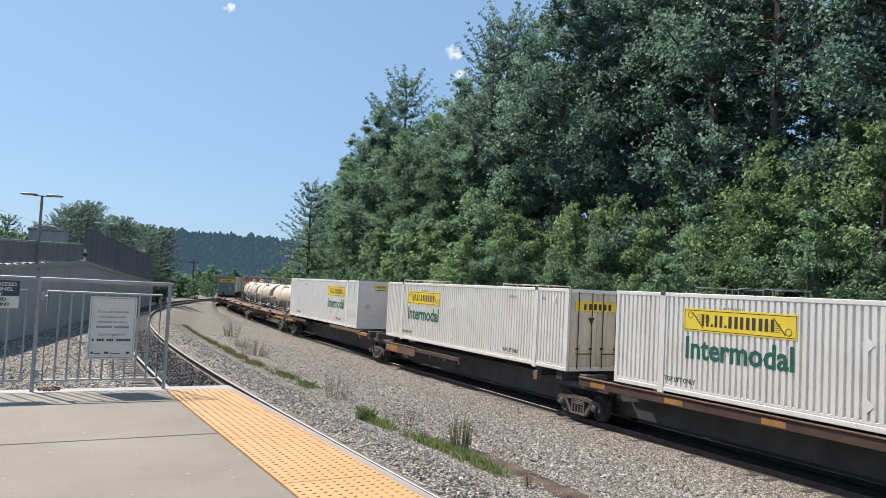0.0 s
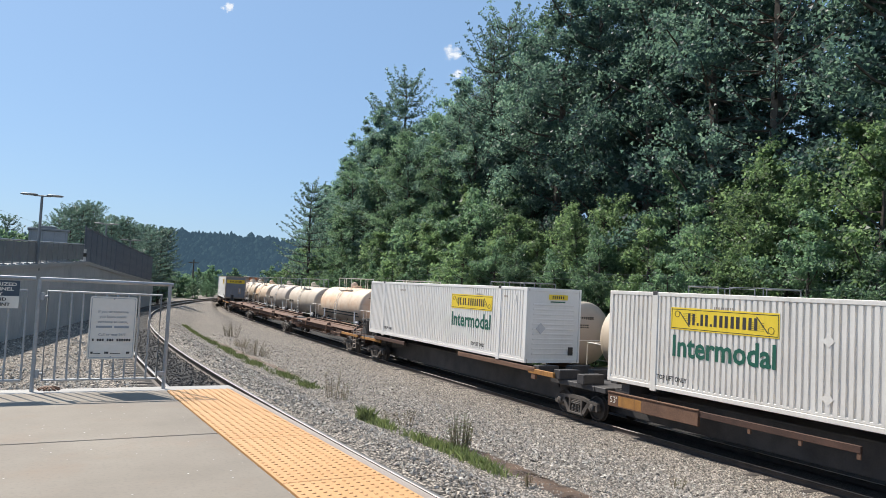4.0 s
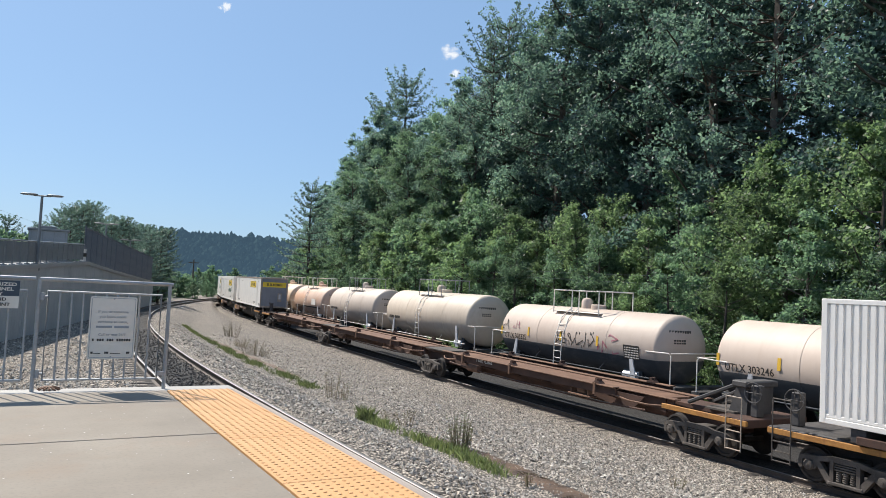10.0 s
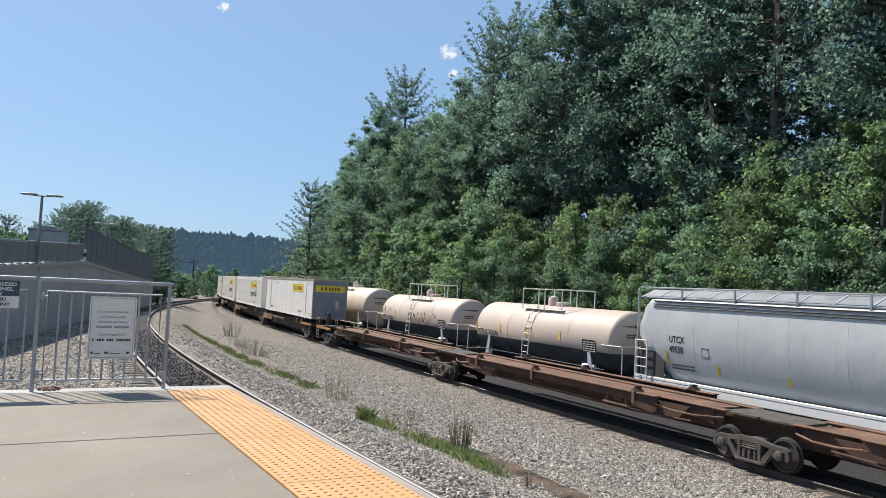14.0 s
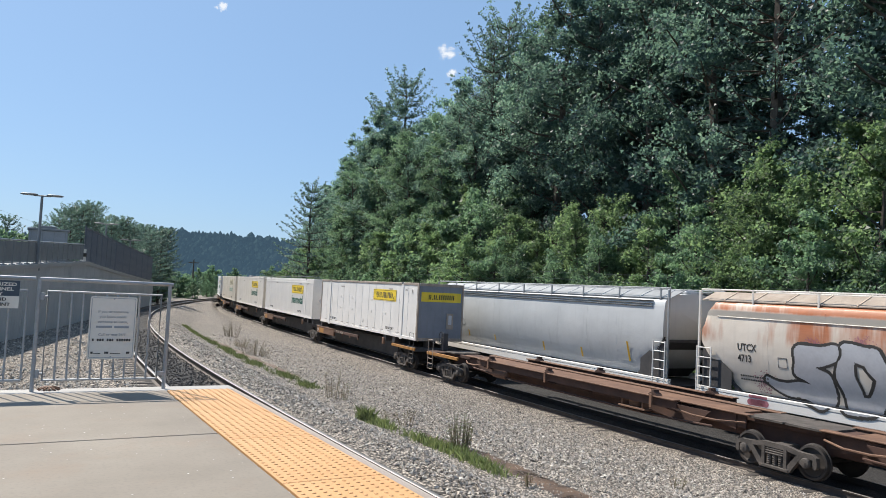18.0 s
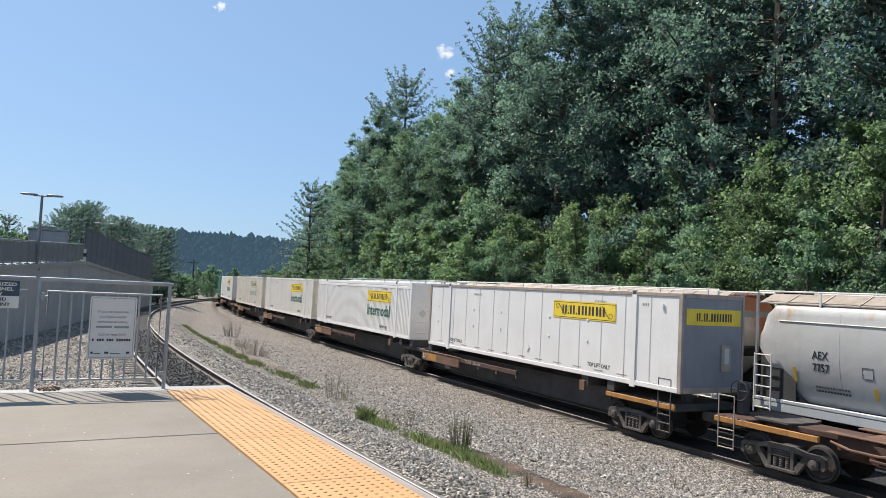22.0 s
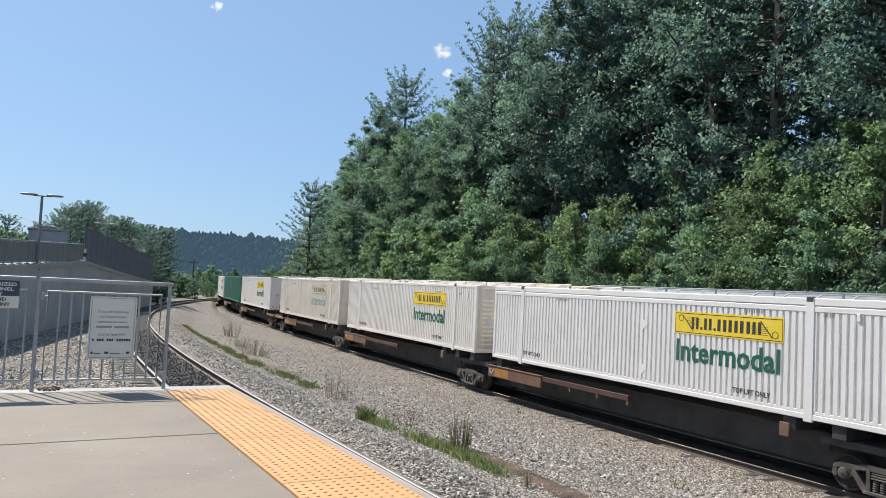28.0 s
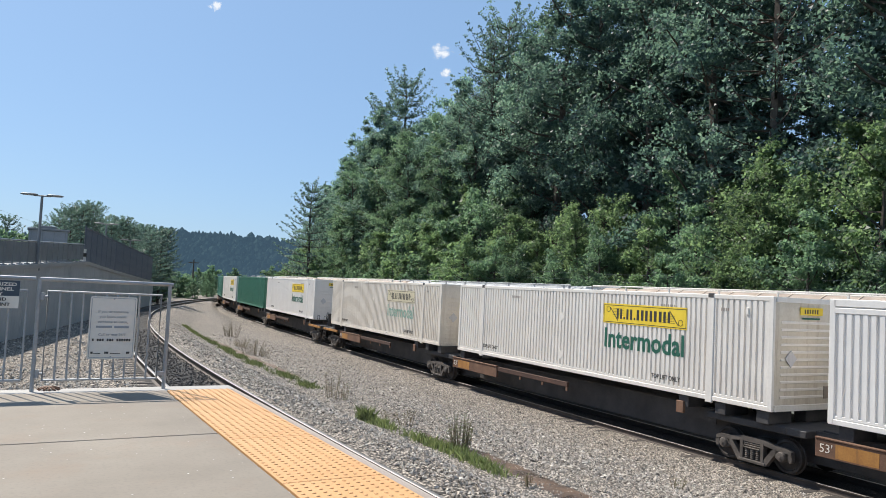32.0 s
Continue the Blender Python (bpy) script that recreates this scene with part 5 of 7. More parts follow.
def hopper_mat(name, c1, c2, rust, amount, bands=False):
    mt, nt, b, tc = base_mat(name, 0.5)
    sep = nt.nodes.new("ShaderNodeSeparateXYZ")
    nt.links.new(tc, sep.inputs[0])
    n1, n2 = tex(nt, "noise", tc, 0.6, 5), tex(nt, "noise", tc, 12, 3)
    c = ramp(nt, n1.outputs[0], [(0.3, c1), (0.7, c2)])
    n3 = tex(nt, "noise", stretch(nt, tc, (0.75, 0.75, 0.55)), 1.0, 7, 0.68)
    n5 = tex(nt, "noise", stretch(nt, tc, (5.0, 5.0, 1.6)), 1.0, 5, 0.7)
    zz = math_node(nt, "MULTIPLY", math_node(nt, "SUBTRACT", sep.outputs[2], 3.3), 0.17)
    f = math_node(nt, "ADD", math_node(nt, "ADD", n3.outputs[0], zz), math_node(nt, "MULTIPLY", math_node(nt, "SUBTRACT", n5.outputs[0], 0.5), 0.35))
    c = mixc(nt, ramp(nt, f, [(0.86 - amount * 0.42, (0, 0, 0)), (1.0 - amount * 0.36, (0.85, 0.85, 0.85))]), c, rust)
    if bands:
        # a rust-stained belt under a grey strip, and a solid rust band along the eave
        zn = math_node(nt, "MULTIPLY", math_node(nt, "ADD", sep.outputs[2], math_node(nt, "MULTIPLY", math_node(nt, "SUBTRACT", n5.outputs[0], 0.5), 0.5)), 0.2)
        zs_ = math_node(nt, "MULTIPLY", math_node(nt, "ADD", sep.outputs[2], math_node(nt, "MULTIPLY", math_node(nt, "SUBTRACT", n2.outputs[0], 0.5), 0.06)), 0.2)
        belt = ramp(nt, zn, [(0.575, (0, 0, 0)), (0.63, (0.9,) * 3), (0.75, (1, 1, 1)), (0.80, (1, 1, 1))])
        n7 = tex(nt, "noise", stretch(nt, tc, (0.62, 0.62, 0.12)), 1.0, 5, 0.62)
        gaps = ramp(nt, n7.outputs[0], [(0.44, (0, 0, 0)), (0.56, (1, 1, 1))])
        n8 = tex(nt, "noise", stretch(nt, tc, (1.2, 1.2, 6.0)), 1.1, 5, 0.7)
        stain = mixc(nt, n8.outputs[0], tuple(q * 0.7 for q in rust), tuple(min(1, q * 1.35 + 0.02) for q in rust))
        c = mixc(nt, mixc(nt, 1.0, belt, gaps, "MULTIPLY"), c, stain)
        strip = ramp(nt, zs_, [(0.752, (0, 0, 0)), (0.754, (1, 1, 1)), (0.79, (1, 1, 1)), (0.80, (0, 0, 0))])
        c = mixc(nt, strip, c, mixc(nt, n3.outputs[0], (0.25, 0.235, 0.21), (0.36, 0.32, 0.27)))
        eave = ramp(nt, zs_, [(0.79, (0, 0, 0)), (0.802, (0.95,) * 3)])
        c = mixc(nt, mixc(nt, 1.0, eave, ramp(nt, n7.outputs[0], [(0.33, (0.15,) * 3), (0.42, (1, 1, 1))]), "MULTIPLY"), c, stain)
    n4 = tex(nt, "noise", stretch(nt, tc, (2.5, 2.5, 0.2)), 1.3, 6)
    c = mixc(nt, ramp(nt, n4.outputs[0], [(0.55, (0, 0, 0)), (0.8, (0.35,) * 3)]), c, tuple(x * 0.5 for x in c1))
    nt.links.new(c, b.inputs["Base Color"])
    r = math_node(nt, "ADD", math_node(nt, "MULTIPLY", n2.outputs[0], 0.3), 0.32)
    nt.links.new(r, b.inputs["Roughness"])
    bump(nt, b, n1.outputs[0], 0.25, 0.12)
    return mt


HOP_GREY = hopper_mat("grey_hopper_paint", (0.45, 0.46, 0.46), (0.54, 0.55, 0.545), (0.35, 0.22, 0.13), 0.05)
HOP_RUST = hopper_mat("rusted_cream_hopper_paint", (0.63, 0.545, 0.45), (0.72, 0.65, 0.56), (0.40, 0.125, 0.042), 0.3, True)
HOP_TAN = hopper_mat("pale_hopper_paint", (0.46, 0.44, 0.41), (0.53, 0.51, 0.48), (0.42, 0.25, 0.14), 0.45)
ROOF_GREY = surface("grey_roof", (0.44, 0.45, 0.46), (0.54, 0.55, 0.56), 0.6, big=1, fine=14, streak=0.3, dirt=(0.14, 0.14, 0.14))
ROOF_TAN = surface("rusty_tan_roof", (0.42, 0.30, 0.22), (0.52, 0.42, 0.33), 0.7, big=0.8, fine=14, streak=0.7, dirt=(0.45, 0.18, 0.07))
SILVER = surface("silver_spray_paint", (0.44, 0.44, 0.46), (0.52, 0.52, 0.54), 0.45, 0.2, big=2, fine=14, bumps=0)
MAGENTA = surface("magenta_spray_paint", (0.30, 0.09, 0.12), (0.42, 0.2, 0.22), 0.6, big=2, fine=14, bumps=0)


def hop_y(z):
    """Half width of the bulging side at a height."""
    return 1.56 - (0.36 * ((3.1 - z) / 1.76) ** 2 if z < 3.1 else 0.08 * ((z - 3.1) / 1.06) ** 2)


def hopper_section(x, zlo, zhi=9.0):
    """Outline of the body in the yz plane, from the lower platform side over the roof."""
    half = [(hop_y(zlo), zlo)] + [(hop_y(z), z) for z in (1.6, 1.9, 2.2, 2.5, 2.8, 3.1, 3.4, 3.7, 3.95, 4.16)] + [(1.42, 4.22), (0.95, 4.42), (0.0, 4.50)]
    pts = [(x, y, min(zhi, max(z, zlo))) for y, z in half] + [(x, -y, min(zhi, max(z, zlo))) for y, z in half[-2::-1]]
    return pts


def hopper_car(s_near, s_far, paint, roof, label, mark=None, far_simple=False):
    s, hl = (s_near + s_far) / 2, (s_far - s_near) / 2
    car = thing("covered_hopper_car", label, "railcar", group="covered hopper cars")
    ends = [(0.28, 2.85, 3.25), (0.31, 2.8, 3.35), (0.5, 2.5, 3.95), (0.72, 2.2, 4.3), (0.9, 1.98, 9.0), (1.25, 1.66, 9.0), (1.75, 1.36, 9.0), (1.78, 1.34, 9.0)]
    rings = [(-hl + q, lo, 9.0) for q, lo, hi in ends] + [(hl - q, lo, hi) for q, lo, hi in ends[::-1]]
    part("body", Geo().loft([hopper_section(*q) for q in rings]), paint, car, smooth=True)
    for k in range(1, 4):
        x = -hl + k * 2 * hl / 4
        part("hopper_bay", Geo().loft([[(x - w, y, z) for w, y, z in ((q, 1.2 * t_, zz), (-q, 1.2 * t_, zz), (-q, -1.2 * t_, zz), (q, -1.2 * t_, zz))] for q, t_, zz in ((1.9, 1.1, 1.36), (0.4, 0.5, 0.5))]), DARK_STEEL, car)
    for sg in (-1, 1):
        y0, y1 = sorted((sg * 1.36, sg * 1.50))
        part("side_sill", Geo().box(-hl, hl, y0, y1, 0.95, 1.22, 0.02).box(-hl, hl, y0, y1 + 0.012 if sg > 0 else y1, 1.225, 1.33, 0.015), WHITE_B if paint is not HOP_TAN else HOP_GREY, car, "white side sill")
        for za in (4.19, 4.07, 3.98) if roof is ROOF_GREY else (3.77,):
            part("roof_edge", Geo().box(-hl + 0.9, hl - 0.9, min(sg * 1.46, sg * 1.56), max(sg * 1.46, sg * 1.56), za - 0.03, za, 0.01), INK if roof is ROOF_GREY else WHITE_C, car)
    # roof walkway, hatches and rails
    for sg in (-1, 1):
        part("roof_walk", Geo().plate([(sg * 1.40, 4.27), (sg * 1.40, 4.30), (sg * 0.72, 4.60), (sg * 0.72, 4.57)], 2 * hl - 0.2, "x", -hl + 0.1), GALV if roof is ROOF_GREY else TAN_FRAME, car, "sloping steel grating walkway")
        br = Geo().plate([(sg * 1.41, 4.27), (sg * 1.41, 4.32), (sg * 0.72, 4.625), (sg * 0.72, 4.57)], 0.04, "x", -0.02).mesh("walk_bracket", roof)
        x = -hl + 0.6
        while x < hl - 0.4:
            part("walk_bracket", br, None, car, at=pose(x, 0, 0))
            x += 1.15
    for sg in (-1, 1):
        g = Geo().tube([(-hl + 0.1, sg * 1.42, 4.66), (hl - 0.1, sg * 1.42, 4.66)], 0.028, 6)
        x = -hl + 0.6
        while x < hl - 0.4:
            g.box(x - 0.03, x + 0.03, sg * 1.42 - 0.02, sg * 1.42 + 0.02, 4.2, 4.66)
            x += 2.3
        part("roof_rail", g, WHITE_A if roof is not ROOF_GREY else GALV, car)
    for k in range(8):
        x = -hl + 1.5 + k * (2 * hl - 3) / 7
        part("hatch", Geo().box(x - (hl - 1.5) / 7 + 0.03, x + (hl - 1.5) / 7 - 0.03, -0.34, 0.34, 4.47, 4.60, 0.04), roof, car)
    for e in (-1, 1):
        # open end with posts, ladder and slope sheet
        x = e * (hl - 0.1)
        for sg in (-1, 1):
            part("corner_post", Geo().box(x - 0.04, x + 0.04, sg * 1.48 - 0.04, sg * 1.48 + 0.04, 1.33, 4.62, 0.01), GALV if paint is not HOP_RUST else WHITE_A, car)
            # Black plate proud of the body stands for the shaded open recess.
            part("recess_plate", Geo().plate([(e * (hl - 1.5), 1.34), (e * (hl - 0.27), 1.34), (e * (hl - 0.27), 2.85), (e * (hl - 1.5), 1.95)], 0.02, "y", sg * 1.47 - 0.01), BLACK_PAINT, car, "black plate for the shaded end recess")
            lad = Geo()
            for xx in (e * (hl - 0.12), e * (hl - 0.72)):
                lad.tube([(xx, sg * 1.60, 0.85), (xx, sg * 1.60, 2.7)], 0.026, 6)
            for k in range(6):
                lad.tube([(e * (hl - 0.12), sg * 1.60, 1.0 + k * 0.33), (e * (hl - 0.72), sg * 1.60, 1.0 + k * 0.33)], 0.02, 5)
            part("ladder", lad, WHITE_B, car, "white steel ladder")
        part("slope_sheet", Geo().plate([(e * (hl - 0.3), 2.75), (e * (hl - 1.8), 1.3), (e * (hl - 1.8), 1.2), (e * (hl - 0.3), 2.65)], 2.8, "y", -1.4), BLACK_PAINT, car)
        part("end_platform", Geo().box(*sorted((e * (hl - 2.3), e * (hl + 0.1))), -1.35, 1.35, 0.95, 1.1, 0.02), BLACK_PAINT, car)
        part("coupler", Geo().box(*sorted((e * (hl + 0.1), e * (hl + 0.75))), -0.13, 0.13, 0.72, 0.98, 0.03), BOGIE_STEEL, car)
        add_bogie(car, e * (hl - 1.6), ("far", s))
    for k in range(1, 9):
        xs_ = -hl + 1.0 + k * (2 * hl - 2.0) / 9
        rings = [[(xs_ + a, hop_y(z) + b_, z) for a, b_ in ((-0.025, -0.01), (-0.012, 0.0025), (0.012, 0.0025), (0.025, -0.01))] for z in np.linspace(1.42, 4.05, 14)]
        part("side_seam", Geo().loft(rings), paint, car)

    def lean(z):
        return Matrix.Rotation(-math.atan((hop_y(z + 0.15) - hop_y(z - 0.15)) / 0.3), 4, "X")
    if mark:
        for k, (x, z, h) in enumerate(((hl - (1.45 if paint is HOP_TAN else 1.6), 1.9, 0.5), (hl - 3.9, 1.72, 0.35), (hl - 6.6, 1.7, 0.3), (-hl + 8, 1.62, 0.42), (-hl + 5.2, 1.62, 0.42), (-hl + 2.2, 1.75, 0.8))):
            if paint is HOP_RUST:
                continue
            part("reflective_strip", Geo().box(x - 0.05, x + 0.05, -0.002, 0.004, 0, h), STRIPE, car, at=pose(0, hop_y(z) + 0.012, z) @ lean(z + 0.2))
        xm = hl - (2.05 if paint is HOP_TAN else 1.75)
        for z, tx in ((2.70, mark[0]), (2.34, mark[1])):
            letters = inked(tx, 0.23, "LEFT", 0.8, 0.006, INK) if tx else glyph_bars([0.13] * 5, 0.22, 0.06).mesh("bars", RUST)
            part("reporting_mark", letters, None, car, at=pose(xm, hop_y(z) + 0.006, z) @ lean(z + 0.1))
        part("stencil_frame", Geo().tube([(xm - 1.5, hop_y(2.3), 2.3), (xm - 1.8, hop_y(2.3), 2.3), (xm - 1.8, hop_y(2.6), 2.6), (xm - 1.5, hop_y(2.6), 2.6)], 0.012, 4, closed=True), INK, car)
        g = Geo()
        for k in range(12):
            g.box(xm - 0.1 - k * 0.09, xm - 0.04 - k * 0.09, hop_y(1.86), hop_y(1.91) + 0.006, 1.86, 1.91).box(xm - 0.1 - k * 0.09, xm - 0.04 - k * 0.09, hop_y(1.74), hop_y(1.79) + 0.006, 1.74, 1.79)
        part("data_bars", g, INK, car)
    MOVERS.append((car, "far", s, hl - 1.6))
    return car


hopper_car(135.0, 152.0, HOP_RUST, ROOF_TAN, "rusty cream covered hopper car", far_simple=True)
hopper_car(-41.75, -22.85, HOP_GREY, ROOF_GREY, "grey covered hopper car with a white side sill", ("UTCX", "49550"))
rusty = hopper_car(-62.0, -43.1, HOP_RUST, ROOF_TAN, "rusted cream covered hopper car with silver spray-painted shapes", ("UTCX", "4713"))
hopper_car(-82.4, -63.5, HOP_TAN, ROOF_TAN, "pale grey covered hopper car with a rusty roof", ("AEX", "7757"))
hopper_car(-102.4, -83.6, HOP_GREY, ROOF_GREY, "grey covered hopper car with a dark roof")
hopper_car(-122.6, -103.8, HOP_TAN, ROOF_TAN, "pale grey covered hopper car with a rusty roof")
hopper_car(-142.8, -124.0, HOP_GREY, ROOF_GREY, "grey covered hopper car with a dark roof")


# ---- spray paint on the rusted hopper and on two tanks ----
def ribbon(g, pts, w, face, off):
    """A flat stroke along (x, z) points that lies on a side; face(z) is the side's y."""
    pts = [Vector((a, c)) for a, c in pts]
    for i in range(len(pts) - 1):
        d = (pts[i + 1] - pts[i]).normalized()
        n = Vector((-d.y, d.x)) * w / 2
        q = [pts[i] + n, pts[i + 1] + n, pts[i + 1] - n, pts[i] - n]
        g.add([(a.x, face(a.y) + off, a.y) for a in q], [(0, 1, 2, 3)])
    for p_ in pts:
        ring = [p_ + Vector((math.cos(k * 0.524), math.sin(k * 0.524))) * w / 2 for k in range(12)]
        g.add([(a.x, face(a.y) + off + 0.001, a.y) for a in ring], [tuple(range(12))])
    return g


def hop_face(z):
    return 1.513 if z < 1.335 else hop_y(z) + 0.004


def sprayed(strokes, x_left, x_right, z0, z1, cell, face):
    """Flat paint on a side, within each stroke's swelling radius: the dark outline and the fill."""
    nx, nz = int((x_left - x_right) / cell), int((z1 - z0) / cell)
    X = x_left - (np.arange(nx) + 0.5) * cell
    Z = z0 + (np.arange(nz) + 0.5) * cell
    gx, gz = np.meshgrid(X, Z)
    gx, gz = gx + 0.05 * np.sin(gz * 5.1 + gx * 1.3), gz + 0.05 * np.sin(gx * 4.3)
    near = np.full(gx.shape, 9.0)
    second = np.full(gx.shape, 9.0)
    for spines in strokes:
        mine = np.full(gx.shape, 9.0)
        for (ax, az, ar), (bx, bz, br) in [q for pts in spines for q in zip(pts[:-1], pts[1:])]:
            dx, dz = bx - ax, bz - az
            t = np.clip(((gx - ax) * dx + (gz - az) * dz) / (dx * dx + dz * dz + 1e-9), 0, 1)
            mine = np.minimum(mine, np.hypot(gx - ax - t * dx, gz - az - t * dz) - (ar + (br - ar) * t))
        second = np.where(mine < near, near, np.minimum(second, mine))
        near = np.minimum(near, mine)
    ink = (near < 0.09) & ((near > 0) | (second < 0.05) & (near - second > -0.09))
    fill = (near < 0.0) & ~ink
    out = []
    for mask in (ink, fill):
        g = Geo()
        for j in range(nz):
            row = np.concatenate([[0], mask[j].astype(int), [0]])
            d = np.diff(row)
            za, zb = z0 + j * cell, z0 + (j + 1) * cell
            for a_, b_ in zip(np.nonzero(d == 1)[0], np.nonzero(d == -1)[0]):
                xa, xb = x_left - a_ * cell, x_left - b_ * cell
                g.add([(xa, face(za) + 0.005, za), (xb, face(za) + 0.005, za), (xb, face(zb) + 0.005, zb), (xa, face(zb) + 0.005, zb)], [(0, 1, 2, 3)])
        out.append(g)
    return out


# fat rounded shapes: (across from the far end, up from the rail, radius) along each one's spine
ART_A = [[[(5.0, 2.9, 0.24), (4.1, 2.7, 0.3), (4.05, 2.3, 0.26), (4.75, 2.1, 0.28), (4.7, 1.6, 0.3), (3.6, 1.65, 0.2), (2.85, 1.85, 0.08)]],
         [[(5.45, 2.95, 0.22), (5.45, 2.25, 0.26), (5.6, 1.5, 0.26)], [(5.45, 2.95, 0.22), (6.15, 2.95, 0.24), (6.6, 2.35, 0.24), (6.2, 1.6, 0.24), (5.6, 1.45, 0.24)]],
         [[(8.1, 3.05, 0.2), (7.35, 2.9, 0.28), (7.2, 2.3, 0.3), (7.45, 1.55, 0.32), (8.25, 1.75, 0.22)], [(7.3, 2.3, 0.24), (7.95, 2.45, 0.16)]]]
ART_B = [[[(8.85, 3.05, 0.26), (8.95, 2.3, 0.3), (8.95, 1.45, 0.34)], [(8.85, 3.05, 0.26), (9.6, 3.1, 0.28), (10.0, 2.7, 0.22), (9.45, 2.25, 0.16), (10.0, 1.95, 0.28), (9.9, 1.3, 0.32)], [(10.0, 2.1, 0.22), (10.5, 2.4, 0.12)]],
         [[(10.95, 3.0, 0.18), (11.2, 2.6, 0.24), (11.45, 2.15, 0.26), (12.0, 2.05, 0.24)], [(12.65, 2.95, 0.14), (11.95, 3.0, 0.24), (12.1, 2.45, 0.28), (12.1, 1.8, 0.32), (12.3, 1.4, 0.2)]],
         [[(13.05, 2.6, 0.1), (12.9, 2.0, 0.2), (13.1, 1.55, 0.28), (13.65, 1.6, 0.28), (13.95, 1.35, 0.18)]]]
X_END = 9.45
X_ART = X_END - 3.0
art = [[[(X_END - u, v, r + 0.02) for u, v, r in sp] for sp in letter] for letter in ART_A + ART_B]
dark, silver = sprayed(art, X_END - 2.4, X_END - 14.5, 0.97, 3.4, 0.022, hop_face)
x0 = X_END - 14.6
rs = random.Random(4)
glow = Geo()
for cx, cz, n, sp in ((X_END - 2.7, 1.75, 260, 0.16), (X_END - 4.4, 3.1, 220, 0.13), (X_END - 5.9, 3.2, 260, 0.13), (X_END - 8.0, 3.3, 220, 0.12), (X_END - 10.5, 2.8, 240, 0.14), (X_END - 13.3, 2.7, 180, 0.13), (X_END - 14.9, 1.65, 600, 0.28)):
    for k in range(n):
        x, z, r_ = rs.gauss(cx, sp), max(1.42, rs.gauss(cz, sp)), rs.uniform(0.006, 0.022)
        ring = [(x + r_ * math.cos(q * 1.047), z + r_ * math.sin(q * 1.047)) for q in range(6)]
        glow.add([(a, hop_face(c) + 0.002 + 0.000005 * k, c) for a, c in ring], [tuple(range(6))])
for k in range(5):
    x = X_ART + 0.75 - k * 0.12
    ribbon(glow, [(x, 1.275), (x - 0.12, 1.275)], 0.09, lambda z: 1.512, 0.003)
    ribbon(glow, [(x, 1.09), (x - 0.12, 1.09)], 0.2, lambda z: 1.50, 0.003)
gr = part("spray_paint", dark, INK, rusty, "dark outline of spray-painted shapes")
part("spray_fill", silver, SILVER, gr, "silver spray-painted shapes")
tagged(part("spray_haze", glow, MAGENTA, rusty, "magenta overspray round the shapes"), kind="stuff")


def scrawl(car, x, z, n, size, mat, face, seed):
    rq = random.Random(seed)
    g = Geo()
    for k in range(n):
        cx = x - k * size * 0.75
        pts = [(cx + size * 0.5 * rq.uniform(-1, 1), z + size * rq.uniform(-0.7, 0.7)) for q in range(5)]
        ribbon(g, pts, size * 0.09, face, 0.012)
    part("scrawl", g, mat, car, "thin spray-painted scrawl")


scrawl(rusty, x0 + 0.35, 2.35, 8, 0.26, INK, hop_face, 3)
scrawl(rusty, x0 - 1.6, 1.95, 6, 0.26, INK, hop_face, 5)
for car in [o for o in scene.objects if o.name.startswith("tank_car")][10:11]:
    def tank_face(z):
        return math.sqrt(max(1.366 ** 2 - (z - 2.30) ** 2, 0.1)) + 0.002
    scrawl(car, 5.2, 2.62, 2, 0.4, INK, tank_face, 7)
    scrawl(car, 4.2, 2.62, 2, 0.32, MAGENTA, tank_face, 8)
    scrawl(car, 0.6, 2.35, 7, 0.5, INK, tank_face, 9)
    scrawl(car, -2.2, 2.3, 3, 0.6, MAGENTA, tank_face, 10)

# ---- trees ----
def leaf_quads(rng, centers, n, spread_r, size, flat=0.6, tri=False):
    """n small bent leaves scattered round the centres; returns vertices and faces."""
    c = centers[rng.integers(0, len(centers), n)]
    p = c[:, :3] + rng.normal(0, 1, (n, 3)) * (c[:, 3:4] * spread_r) * np.array([1, 1, 0.7])
    nrm = rng.normal(0, 1, (n, 3)) + np.array([0, 0, flat])
    nrm /= np.linalg.norm(nrm, axis=1)[:, None]
    u = np.cross(nrm, rng.normal(0, 1, (n, 3)))
    u /= np.linalg.norm(u, axis=1)[:, None]
    w = np.cross(nrm, u)
    s = size * rng.uniform(0.6, 1.35, (n, 1))
    if tri:
        return np.stack([p - u * s * 0.9, p + u * s * 0.55 + w * s * 0.7, p + u * s * 0.7 - w * s * 0.6], 1).reshape(-1, 3)
    v = np.stack([p - u * s, p + w * s * 0.55 + nrm * s * 0.12, p + u * s, p - w * s * 0.55 + nrm * s * 0.12], 1).reshape(-1, 3)
    return v


def quads_mesh(name, v, mat, k=4):
    n = len(v) // k
    me = bpy.data.meshes.new(name)
    me.from_pydata(v.tolist(), [], np.arange(n * k).reshape(n, k).tolist())
    me.materials.append(mat)
    return me


